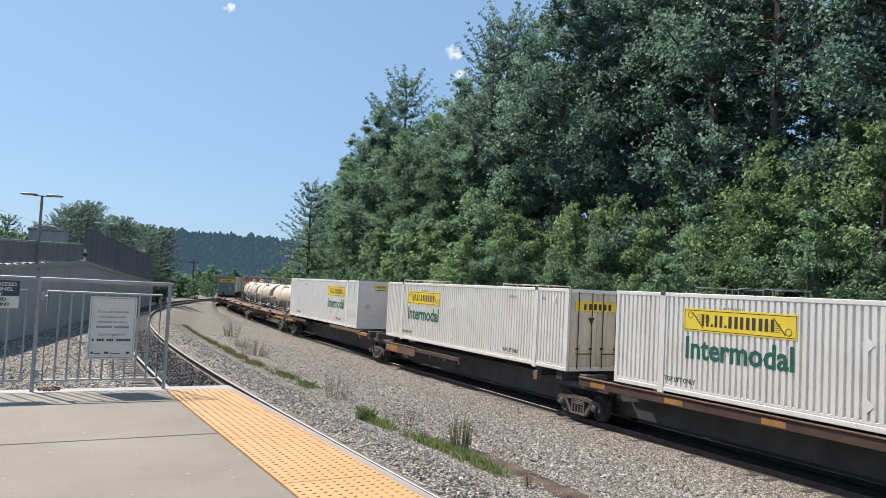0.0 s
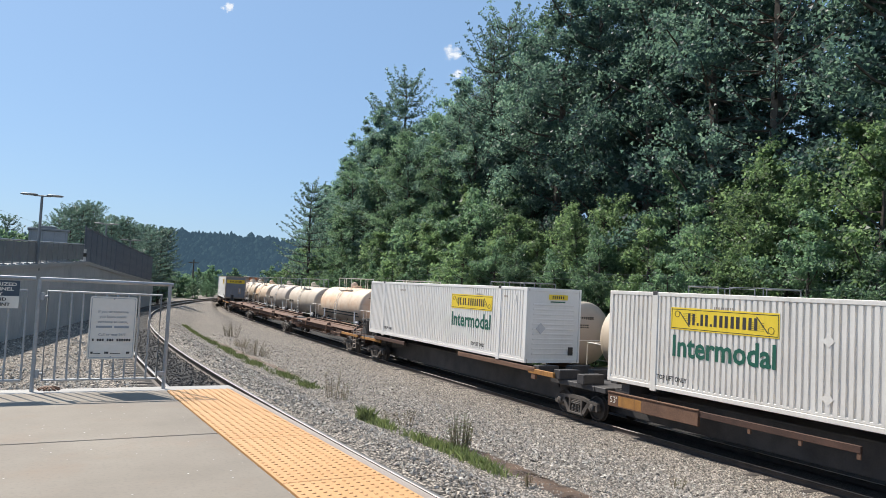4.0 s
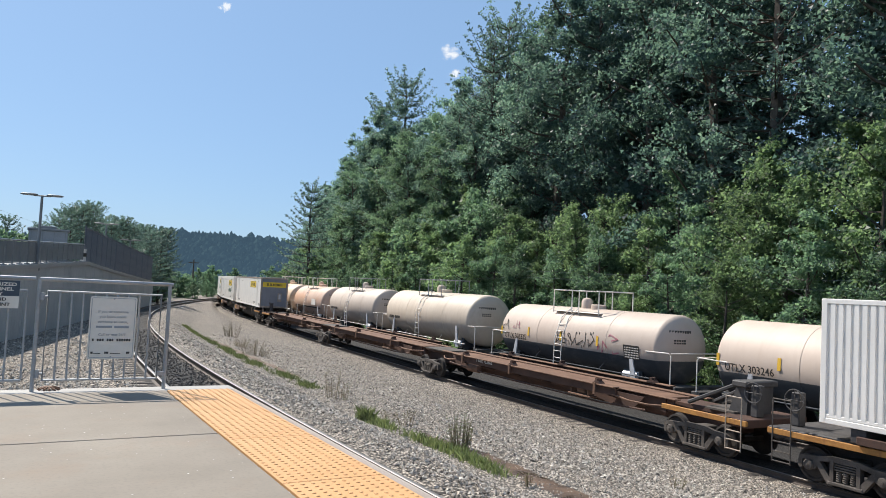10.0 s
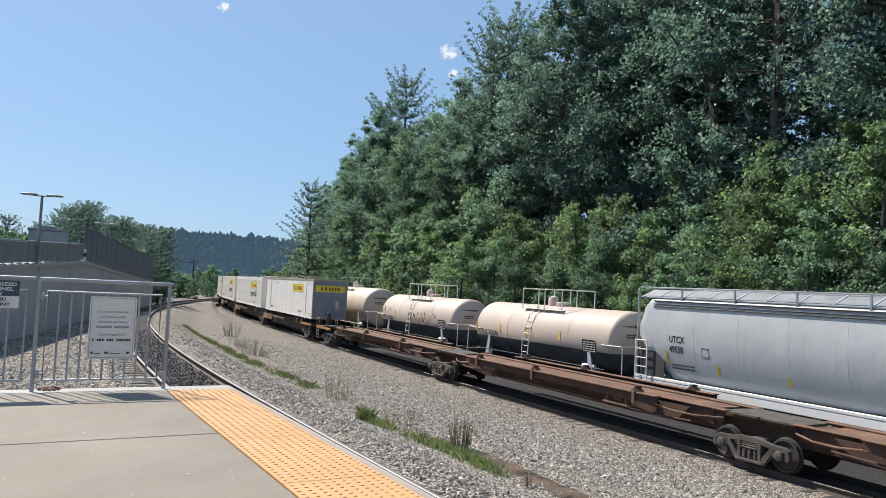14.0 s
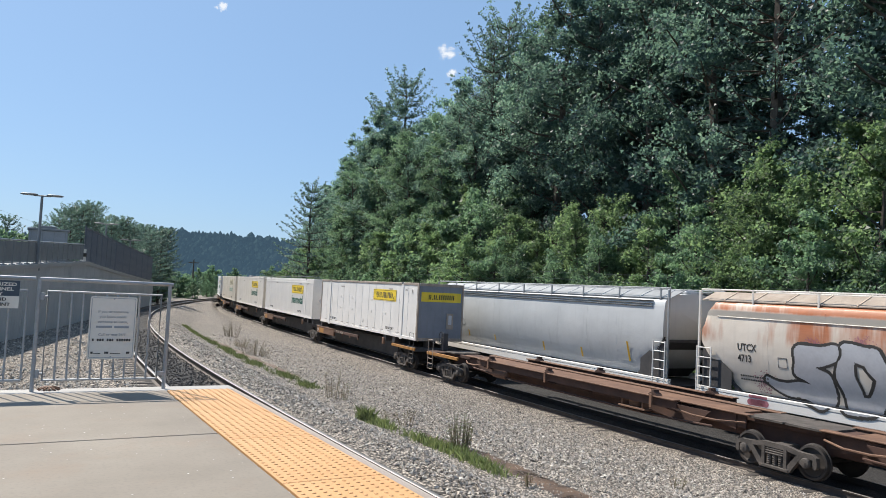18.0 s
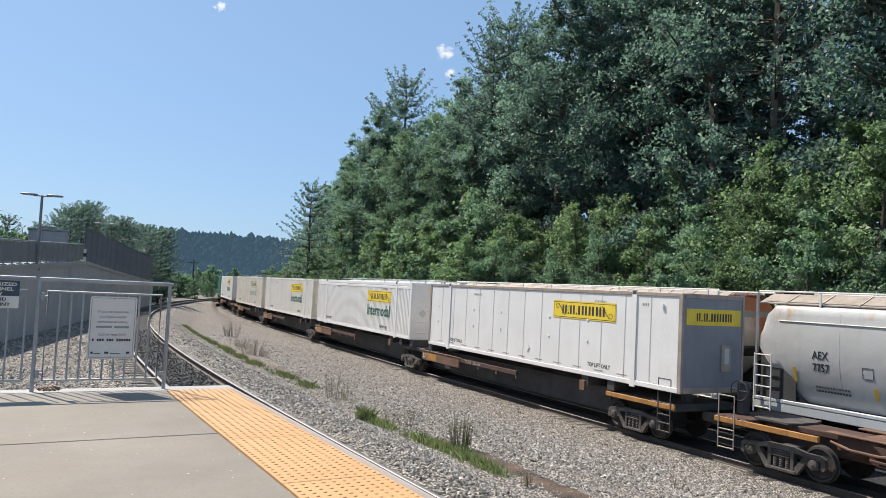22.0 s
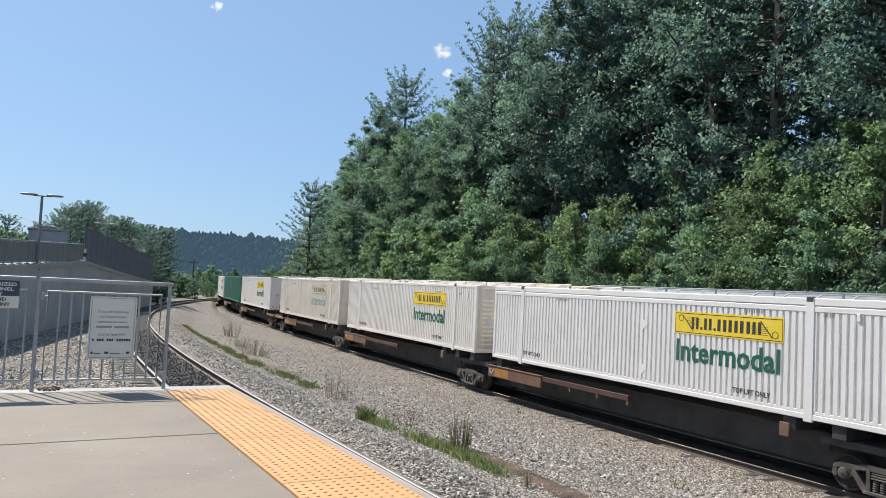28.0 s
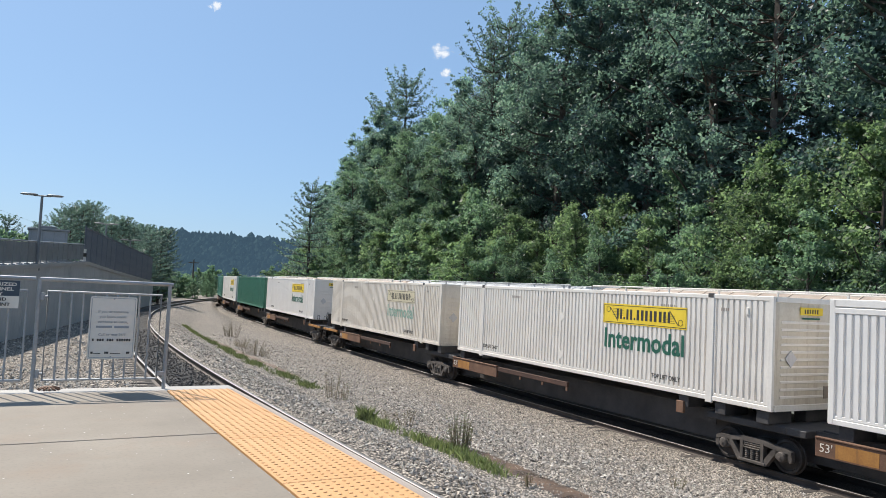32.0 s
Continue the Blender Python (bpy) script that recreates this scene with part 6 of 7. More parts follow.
def broadleaf(seed, H, crown_r, base, n_leaf, size, mat, sides=5):
    rng = np.random.default_rng(seed)
    g = Geo()
    r0 = 0.012 * H + 0.03
    bend = rng.normal(0, 0.02 * H, 2)
    axis = lambda t: Vector((bend[0] * t * t + 0.15 * math.sin(5 * t + seed), bend[1] * t * t, H * t * 0.96))
    g.tube([axis(t) for t in (0, 0.12, 0.3, 0.5, 0.7, 0.88)], [r0 * 1.3, r0, r0 * 0.85, r0 * 0.65, r0 * 0.4, r0 * 0.15], sides + 1)
    cents = []
    nb = int(16 + H * 0.9)
    for k in range(nb):
        t = base + (0.95 - base) * (k + rng.random()) / nb
        env = math.sin(math.pi * min(1, (t - base) / (1 - base) * 0.82 + 0.16)) ** 0.75
        ln = crown_r * env * rng.uniform(0.65, 1.12)
        az = k * 2.4 + rng.normal(0, 0.4)
        st = axis(t * 0.92)
        tip = st + Vector((math.cos(az) * ln, math.sin(az) * ln, ln * rng.uniform(0.1, 0.65)))
        md = (st + tip) / 2 + Vector((0, 0, -0.06 * ln))
        g.tube([st, md, tip], [r0 * 0.28, r0 * 0.18, 0.02], max(3, sides - 1), cap=False)
        for q in range(5):
            u = 0.4 + 0.65 * rng.random()
            p = st.lerp(tip, u) + Vector(rng.normal(0, 0.12 * crown_r, 3))
            cents.append((*p, rng.uniform(0.45, 1.15)))
    top = axis(0.97)
    for q in range(5):
        cents.append((*(top + Vector(rng.normal(0, 0.1 * crown_r, 3))), 0.7))
    v = leaf_quads(rng, np.array(cents), n_leaf, 0.125 * crown_r ** 0.75, size, tri=True)
    return g.mesh("trunk", BARK, True, fix=False), quads_mesh("crown", v, mat, 3)


def pine(seed, H, crown_r, base, n_leaf, size, mat, gap=0.034, top=0.4):
    """White pine: whorls of limbs that turn up towards the tip, needles in flat pads along them."""
    rng = np.random.default_rng(seed)
    g = Geo()
    r0 = 0.012 * H + 0.04
    g.tube([(0, 0, 0), (0.1, 0, H * 0.4), (0, 0.1, H * 0.75), (0, 0, H)], [r0 * 1.2, r0 * 0.8, r0 * 0.45, 0.03], 5)
    cents = []
    z = base * H
    while z < H * 0.97:
        t = (z / H - base) / (1 - base)
        rad = crown_r * min(1.0, 0.5 + 1.4 * t, top + 1.1 * (1 - t))
        turn = rng.uniform(0, 6.283)
        for k in range(7):
            az = turn + k * 0.898 + rng.normal(0, 0.2)
            ln = rad * rng.uniform(0.6, 1.15)
            up = rng.uniform(0.0, 0.2) + 0.9 * t ** 3
            tip = Vector((math.cos(az) * ln, math.sin(az) * ln, min(z + up * ln + 0.1 * ln, H * 1.02)))
            rise = tip.z - z
            g.tube([(0, 0, z), (tip.x * 0.55, tip.y * 0.55, z + 0.25 * rise), tip], [0.055, 0.035, 0.012], 3, cap=False)
            for q in range(8):
                u = 0.28 + 0.76 * q / 7
                side = 0.12 * ln * math.sin(u * 3.0) * rng.uniform(-1, 1)
                cents.append((tip.x * u - math.sin(az) * side, tip.y * u + math.cos(az) * side, z + rise * u ** 1.8 + 0.06, 0.12 + 0.14 * math.sin(u * 2.6)))
        z += H * gap * rng.uniform(0.8, 1.25)
    cents.append((0, 0, H, 0.16))
    v = leaf_quads(rng, np.array(cents), n_leaf, 0.6, size, flat=0.9, tri=True)
    return g.mesh("trunk", BARK, True, fix=False), quads_mesh("crown", v, mat, 3)


def tree_from(kind, meshes, label, m, sc):
    tr = thing(kind, label, "tree", m @ Matrix.Diagonal((sc, sc, sc, 1)), group="trees")
    part("trunk", meshes[0], None, tr)
    part("crown", meshes[1], None, tr)
    return tr


SHADES = (LEAF_DARK, LEAF_DARK, LEAF_MID, LEAF_DARK)
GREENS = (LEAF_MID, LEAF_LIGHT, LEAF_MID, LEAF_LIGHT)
TALL = [broadleaf(11 + k, 24, 4.4, 0.10, 26000, 0.112, SHADES[k]) for k in range(4)]
TALL_FAR = [broadleaf(11 + k, 24, 4.4, 0.10, 8500, 0.2, SHADES[k], 3) for k in range(4)]
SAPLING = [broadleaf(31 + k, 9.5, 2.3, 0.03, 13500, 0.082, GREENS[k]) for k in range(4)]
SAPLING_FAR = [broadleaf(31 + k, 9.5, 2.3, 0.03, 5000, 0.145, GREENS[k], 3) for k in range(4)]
# Darker copies for the wood's right part: its shade painted into the leaves.
TALL_SHADED = []
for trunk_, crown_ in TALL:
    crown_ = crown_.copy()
    crown_.materials[0] = LEAF_SHADED
    TALL_SHADED.append((trunk_, crown_))
PINES = [pine(51, 25, 4.4, 0.2, 14000, 0.12, NEEDLES, 0.044, 0.5), pine(52, 25, 5.4, 0.08, 14000, 0.12, NEEDLES, 0.046, 0.3)]
BUSH = broadleaf(63, 6, 2.4, 0.02, 3000, 0.18, LEAF_MID, 3)
RAMP_PINE = [pine(64 + k, 17, 4.2, 0.1, 6500, 0.17, NEEDLES, 0.05, 0.35) for k in range(2)]


def beside(s, lat):
    x, y, z, h = on_line(LINE_2, s, S_MIN)
    return x - math.cos(h) * lat, y + math.sin(h) * lat


rt = random.Random(8)
# the wood's skyline, and the top of the young growth before it: bearing from the platform against slope
CREST_AT = [-0.238, -0.217, -0.2, -0.196, -0.192, -0.181, -0.155, -0.146, -0.142, -0.114, -0.092, -0.062, -0.039, -0.022, -0.006, 0.011, 0.039, 0.052, 0.08, 0.1, 0.108, 0.15, 0.6]
CREST = [0.025, 0.047, 0.056, 0.085, 0.128, 0.142, 0.145, 0.16, 0.215, 0.247, 0.262, 0.28, 0.268, 0.258, 0.28, 0.325, 0.338, 0.358, 0.374, 0.372, 0.43, 0.6, 0.7]
BELT_AT = [-0.238, -0.217, -0.203, -0.173, -0.143, -0.105, -0.068, -0.03, 0.008, 0.069, 0.086, 0.134, 0.163, 0.201, 0.246, 0.288, 0.331, 0.366, 0.399, 0.444, 0.475, 0.518, 0.6]
BELT = [0.025, 0.045, 0.056, 0.06, 0.068, 0.086, 0.11, 0.133, 0.147, 0.178, 0.148, 0.13, 0.15, 0.14, 0.146, 0.18, 0.168, 0.168, 0.211, 0.232, 0.259, 0.276, 0.3]


def crest_scale(x, y, height, width, at_, line):
    """Greatest scale of a tree at (x, y) whose round crown stays under a line of slopes."""
    d, w, z = math.hypot(x, y), math.atan2(x, y), height_at(x, y)
    return min((float(np.interp(w + e * width / d, at_, line)) * d + 1.08 - z) / (height * (1 - 0.45 * e * e)) for e in (-0.9, -0.6, -0.3, 0, 0.3, 0.6, 0.9))


def plant(kind, meshes, label, x, y, sc, sink=0.15):
    tree_from(kind, meshes, label, pose(x, y, height_at(x, y) - sink, 0, 0, rt.uniform(0, 360)), sc)


# young trees right behind the far track, low in front and rising to the belt's top
s = 4.0
while s < 190:
    for row, share in ((0, 0.72), (1, 0.95), (2, 1.08)):
        x, y = beside(s + 0.9 * row + rt.uniform(-1.0, 1.0), -GAP_3 - 4.8 - 2.5 * row - rt.uniform(0, 1.2))
        k = rt.randrange(4)
        sc = crest_scale(x, y, 9.9, 1.2, BELT_AT, BELT) * share * rt.uniform(0.88, 1.05)
        if sc > 0.15 and math.atan2(x, y) < 0.68:
            plant("young_tree", (SAPLING if s < 58 else SAPLING_FAR)[k], "bushy young tree with lighter green leaves" if k % 2 else "bushy young green tree", x, y, min(sc, 1.75))
    s += 2.9 + 0.016 * s
# tall trees of the wood
s = 0.0
while s < 200:
    for row in (0, 1, 2):
        if row == 2 and s > 130:
            continue
        x, y = beside(s + rt.uniform(-1.6, 1.6), -GAP_3 - 12.5 - 5.0 * row - rt.uniform(0, 2.5))
        big = 1.28 if s < 105 else 1.12
        cap = crest_scale(x, y, 24.3, 4.0, CREST_AT, CREST)
        if cap < 0.25 or math.atan2(x, y) > 0.72:
            continue
        if rt.random() < (0.16 if s < 80 else 0.05):
            plant("pine_tree", PINES[rt.randrange(2)], "tall dark white pine", x, y, min(cap * 0.97, big * rt.uniform(0.92, 1.08)))
        else:
            plant("tall_tree", (TALL_SHADED if math.atan2(x, y) > 0.13 else TALL if s < 100 and row < 1 else TALL_FAR)[rt.randrange(4)], "tall dark green broadleaf tree", x, y, min(cap, big * rt.uniform(0.9, 1.1)))
    s += 5.0 + 0.012 * s

# pines that stand out above the wood, and one at its far edge
for w, d, slope, k in ((-0.061, 98.0, 0.2958, 0), (0.078, 74.0, 0.39, 0)):
    x, y = d * math.sin(w), d * math.cos(w)
    plant("pine_tree", PINES[k], "tall white pine with open tiers of branches", x, y, (slope * d + 1.08 - height_at(x, y)) / 25.1)

x, y = 104.0 * math.sin(-0.182), 104.0 * math.cos(-0.182)
plant("pine_tree", pine(53, 17, 5.0, 0.08, 9000, 0.13, NEEDLES, 0.055, 0.25), "white pine with wide level branches at the wood's end", x, y, (0.142 * 104.0 + 1.08 - height_at(x, y)) / 17.1)
SLIM = broadleaf(17, 24, 2.7, 0.10, 14000, 0.15, LEAF_DARK)
for w, d, slope in ((-0.128, 100.0, 0.222), (-0.118, 97.0, 0.243), (-0.103, 95.0, 0.252), (-0.089, 92.0, 0.262), (-0.14, 103.0, 0.16)):
    x, y = d * math.sin(w), d * math.cos(w)
    plant("tall_tree", SLIM, "slender dark green broadleaf tree", x, y, (slope * d + 1.08 - height_at(x, y)) / 24.3)
# sunlit broadleaf trees along the wood's near face, before the pines
for k in range(12):
    w, d = -0.135 + 0.0155 * k, 92 - 2.3 * k + rt.uniform(-2, 2)
    x, y = d * math.sin(w), d * math.cos(w)
    slope = min(float(np.interp(w + e * 3.4 / d, CREST_AT, CREST)) for e in (-0.6, 0, 0.6)) * rt.uniform(0.72, 0.93)
    # Mostly the lighter crown: sunlight put into its leaf colour.
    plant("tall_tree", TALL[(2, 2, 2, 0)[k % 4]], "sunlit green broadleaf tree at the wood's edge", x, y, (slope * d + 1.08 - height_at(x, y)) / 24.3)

# ---- wooded ridge in the far distance, summer haze put in as a glow ----
FAR_WOOD, nt, b, tc = base_mat("haze_glow_wood", 0.95)
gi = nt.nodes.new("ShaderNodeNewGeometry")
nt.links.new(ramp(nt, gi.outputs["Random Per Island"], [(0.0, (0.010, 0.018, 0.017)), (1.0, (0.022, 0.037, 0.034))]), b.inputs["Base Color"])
# Faint blue emission stands for the haze over the ridge.
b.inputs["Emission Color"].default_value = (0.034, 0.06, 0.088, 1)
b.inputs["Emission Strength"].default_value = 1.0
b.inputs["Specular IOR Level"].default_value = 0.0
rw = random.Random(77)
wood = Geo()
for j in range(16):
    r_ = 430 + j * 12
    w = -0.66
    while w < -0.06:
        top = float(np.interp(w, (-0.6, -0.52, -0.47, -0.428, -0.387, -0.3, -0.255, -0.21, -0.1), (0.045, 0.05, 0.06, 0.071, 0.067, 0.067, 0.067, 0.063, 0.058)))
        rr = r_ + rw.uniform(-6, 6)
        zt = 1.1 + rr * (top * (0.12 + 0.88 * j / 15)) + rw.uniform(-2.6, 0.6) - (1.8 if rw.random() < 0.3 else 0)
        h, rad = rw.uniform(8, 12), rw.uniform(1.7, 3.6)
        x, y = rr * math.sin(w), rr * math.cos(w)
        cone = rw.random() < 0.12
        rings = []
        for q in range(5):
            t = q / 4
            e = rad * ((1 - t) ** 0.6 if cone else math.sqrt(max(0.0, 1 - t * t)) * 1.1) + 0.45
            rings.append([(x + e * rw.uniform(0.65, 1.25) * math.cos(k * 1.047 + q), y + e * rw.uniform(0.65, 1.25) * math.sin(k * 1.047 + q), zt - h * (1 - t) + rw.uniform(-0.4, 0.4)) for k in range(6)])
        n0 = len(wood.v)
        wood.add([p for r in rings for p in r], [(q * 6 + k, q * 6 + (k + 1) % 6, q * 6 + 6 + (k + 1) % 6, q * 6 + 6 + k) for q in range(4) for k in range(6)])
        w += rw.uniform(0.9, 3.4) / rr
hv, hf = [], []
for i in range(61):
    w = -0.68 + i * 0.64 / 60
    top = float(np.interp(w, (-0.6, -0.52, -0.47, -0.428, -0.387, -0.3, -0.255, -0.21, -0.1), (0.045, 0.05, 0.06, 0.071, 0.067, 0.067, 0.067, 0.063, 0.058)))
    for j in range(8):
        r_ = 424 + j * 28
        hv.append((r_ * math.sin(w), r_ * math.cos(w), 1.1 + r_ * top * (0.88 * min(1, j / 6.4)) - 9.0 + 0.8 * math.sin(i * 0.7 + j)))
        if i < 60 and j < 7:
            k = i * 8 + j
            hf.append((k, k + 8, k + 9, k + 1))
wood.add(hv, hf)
tagged(new("backdrop", wood.mesh("backdrop", FAR_WOOD, True)), "blue-green wooded ridge in the far distance, glowing with painted haze", "hill", kind="structure")
# bushes between the tracks and the ridge, and trees behind the ramp
for x, y, sc in ((-36, 93, 0.95), (-39, 99, 0.8), (-45, 112, 0.6), (-44, 125, 0.7), (-52, 138, 0.85), (-48, 150, 0.9), (-60, 150, 0.8), (-55, 165, 1.0), (-66, 170, 1.0), (-74, 176, 1.1), (-50, 176, 1.1), (-58, 184, 1.2), (-36, 178, 1.3), (-44, 188, 1.3),
                 (-26, 44, 0.75), (-29, 49, 0.7), (-25.0, 37.5, 0.7), (-27.5, 41.5, 0.75), (-31.5, 58, 0.75), (-24.5, 33.5, 0.65)):
    plant("bush", BUSH, "bright green bush in the sun", x, y, sc)
for k in range(34):
    w, d = -0.375 + 0.0062 * k + rt.uniform(-0.004, 0.004), 92 + 62 * rt.random()
    x, y = d * math.sin(w), d * math.cos(w)
    if nearest(LINE_1, np.array([x]), np.array([y]))[0][0] < -3.0:
        plant("bush", BUSH, "bright green bush in the sun", x, y, rt.uniform(0.5, 0.85))
# a stand of pines behind the ramp
SKY_AT, SKY = [-0.56, -0.54, -0.525, -0.51, -0.492, -0.482, -0.47, -0.451, -0.444, -0.428, -0.418, -0.405, -0.387, -0.36], [0.05, 0.066, 0.056, 0.058, 0.0665, 0.081, 0.088, 0.088, 0.079, 0.0735, 0.077, 0.0705, 0.0676, 0.067]
for k in range(20):
    w, d = -0.488 + k * 0.0066, 78 + (k * 17) % 30
    x, y = d * math.sin(w), d * math.cos(w)
    plant("pine_tree", RAMP_PINE[k % 2], "dark pine behind the ramp", x, y, (float(np.interp(w, SKY_AT, SKY)) * d + 1.08 - height_at(x, y)) / 17 * rt.uniform(0.93, 1.02))
for w, d in ((-0.54, 92.0), (-0.505, 88.0)):
    x, y = d * math.sin(w), d * math.cos(w)
    plant("pine_tree", RAMP_PINE[0], "dark pine behind the ramp", x, y, (float(np.interp(w, SKY_AT, SKY)) * d + 1.08 - height_at(x, y)) / 17)
for k in range(10):
    w, d = -0.60 + 0.012 * k, 66 + 14 * rt.random()
    x, y = d * math.sin(w), d * math.cos(w)
    plant("bush", BUSH, "bright green bush in the sun", x, y, (rt.uniform(0.043, 0.052) * d + 1.08 - height_at(x, y)) / 6.1)

# ---- ramp at the left, with its wall, railings and lamps ----
PLAN = [(-11.9, 10.0, 0.75), (-16.4, 26.5, 1.25), (-21.55, 44.2, 1.93), (-24.6, 55.2, 1.52), (-28.0, 71.0, 0.80)]
FENCE_GREY = surface("grey_mesh_fence", (0.085, 0.095, 0.11), (0.12, 0.13, 0.15), 0.6, 0.2, big=2, fine=25)
RAMP_GREY = surface("grey_railing_paint", (0.16, 0.17, 0.18), (0.21, 0.22, 0.23), 0.6, 0.2, big=2, fine=25)
HUT_GREY = surface("grey_panel", (0.22, 0.23, 0.25), (0.28, 0.29, 0.31), 0.6, big=1, fine=12)


def on_ramp(seg, u, back=0.2):
    (x0, y0, za), (x1, y1, zb) = PLAN[seg], PLAN[seg + 1]
    n = Vector((-(y1 - y0), x1 - x0, 0)).normalized()
    return Vector((x0 + (x1 - x0) * u + n.x * back, y0 + (y1 - y0) * u + n.y * back, za + (zb - za) * u))


def ramp_left():
    box_f = [(0, 1, 2, 3), (4, 5, 6, 7), (0, 1, 5, 4), (1, 2, 6, 5), (2, 3, 7, 6), (3, 0, 4, 7)]
    wall = thing("ramp_wall", "grey concrete ramp wall with a pale coping", "wall", kind="structure")
    def slab(name, seg, u0, u1, b0, b1, d0, d1, mat, label=""):
        v = []
        for d in (d0, d1):
            for u, b_ in ((u0, b0), (u1, b0), (u1, b1), (u0, b1)):
                q = on_ramp(seg, u, b_)
                v.append((q.x, q.y, q.z + d if d > -50 else -2.4))
        return part(name, Geo().add(v, box_f), mat, wall, label)
    for seg in range(4):
        n = 4 if seg < 3 else 3
        for k in range(n):
            slab("wall_panel", seg, k / n + 0.0015, (k + 1) / n - 0.0015, 0.0, 0.35, -99, -0.2, CONCRETE_WALL)
        slab("coping", seg, 0, 1, -0.06, 0.42, -0.197, 0.0, CONCRETE_PALE, "pale concrete coping")
        slab("ramp_deck", seg, 0, 1, 0.43, 2.6, -0.5, -0.16, CONCRETE_WALL)
        slab("wall_back", seg, 0, 1, 2.61, 2.9, -99, 0.0, CONCRETE_WALL)
    slab("end_wall", 3, 0.985, 1.0, 0.36, 2.6, -99, -0.2, CONCRETE_WALL)
    for back in (0.2, 2.75):
        rail = thing("ramp_railing", "grey steel railing with infill panels along the ramp", "railing")
        for seg in (0, 1):
            a, b_ = on_ramp(seg, 0, back), on_ramp(seg, 1, back)
            part("top_rail", Geo().tube([a + Vector((0, 0, 1.02)), b_ + Vector((0, 0, 1.02))], 0.035, 8), GALV, rail, "pale galvanised top rail", smooth=True)
            part("bottom_rail", Geo().tube([a + Vector((0, 0, 0.1)), b_ + Vector((0, 0, 0.1))], 0.02, 6), RAMP_GREY, rail)
            n = int((b_ - a).length / 1.1)
            for k in range(n):
                p, q = a.lerp(b_, k / n), a.lerp(b_, (k + 1) / n)
                part("post", Geo().tube([p, p + Vector((0, 0, 1.0))], 0.035, 6).box(p.x - 0.09, p.x + 0.09, p.y - 0.09, p.y + 0.09, p.z, p.z + 0.04), RAMP_GREY, rail)
                d = (q - p).normalized()
                if back < 1:
                    v = [p + d * 0.06 + Vector((0, 0, 0.14)), q - d * 0.06 + Vector((0, 0, 0.14)), q - d * 0.06 + Vector((0, 0, 0.96)), p + d * 0.06 + Vector((0, 0, 0.96))]
                    off = Vector((-d.y, d.x, 0)) * 0.012
                    part("infill_panel", Geo().add([w - off for w in v] + [w + off for w in v], box_f), RAMP_GREY, rail)
    fence = thing("ramp_fence", "tall grey slatted metal fence along the ramp", "fence")
    for seg in (2, 3):
        a, b_ = on_ramp(seg, 0.01, 0.2), on_ramp(seg, 1, 0.2)
        L = (b_ - a).length
        ha, hb = (2.1, 2.3) if seg == 2 else (2.3, 2.35)
        n = int(L / 0.21)
        for k in range(n):
            u = (k + 0.5) / n
            p = a.lerp(b_, u)
            h = ha + (hb - ha) * u
            ang = math.atan2(b_.y - a.y, b_.x - a.x)
            part("slat", Geo().box(-0.05, 0.05, -0.012, 0.012, 0, h), FENCE_GREY, fence, at=Matrix.Translation(p) @ Matrix.Rotation(ang, 4, "Z"))
        for f_ in (0.04, 0.97):
            part("fence_rail", Geo().tube([a + Vector((0, 0, ha * f_)), b_ + Vector((0, 0, hb * f_))], 0.04, 6), FENCE_GREY, fence)
        for k in range(6):
            p = a.lerp(b_, k / 6)
            h = ha + (hb - ha) * k / 6
            part("post", Geo().tube([p, p + Vector((0, 0, h + 0.08))], 0.05, 6), FENCE_GREY, fence)
    hut = thing("elevator_hut", "grey panelled hut with a flat roof behind the ramp", "building", pose(-28.0, 51.6, 0, 0, 0, 28))
    part("wall", Geo().box(-1.2, 1.2, -1.2, 1.2, -1.6, 4.05, 0.02), HUT_GREY, hut)
    part("roof", Geo().box(-1.3, 1.3, -1.3, 1.3, 4.05, 4.2, 0.02), RAMP_GREY, hut)
    part("roof_unit", Geo().box(-0.7, 0.5, -0.6, 0.4, 4.2, 4.42, 0.03), RAMP_GREY, hut)
    for k in range(4):
        part("seam", Geo().box(-1.05 + k * 0.7 - 0.012, -1.05 + k * 0.7 + 0.012, -1.212, -1.2, -1.6, 4.0), RAMP_GREY, hut)
    box = thing("signal_box", "small white and dark equipment box on the coping", "box", Matrix.Translation(on_ramp(2, 0.0, 0.25)))
    part("body", Geo().box(-0.16, 0.16, -0.12, 0.12, 0.0, 0.75, 0.02), WHITE_B, box)
    part("panel", Geo().box(-0.18, 0.18, -0.14, 0.14, 0.28, 0.5, 0.02), INK, box)
    for (x, y, z0, z1) in ((-18.45, 33.2, 1.3, 4.64), (-27.2, 58.6, 1.3, 5.3), (-29.0, 67.5, 0.6, 4.55), (-33.0, 81.0, -1.4, 3.95)):
        lamp = thing("platform_lamp", "grey double-headed lamp post", "street lamp", pose(x, y, z0, 0, 0, 20), group="lamp posts")
        h = z1 - z0
        part("pole", Geo().tube([(0, 0, -0.1), (0, 0, h)], [0.075, 0.055], 10), RAMP_GREY, lamp, smooth=True)
        part("base", Geo().lathe([(-0.1, 0.14), (0.12, 0.14), (0.2, 0.08)], "z", 12), RAMP_GREY, lamp)
        part("arm", Geo().tube([(-0.35, 0, h - 0.02), (0.35, 0, h - 0.02)], 0.035, 6), RAMP_GREY, lamp)
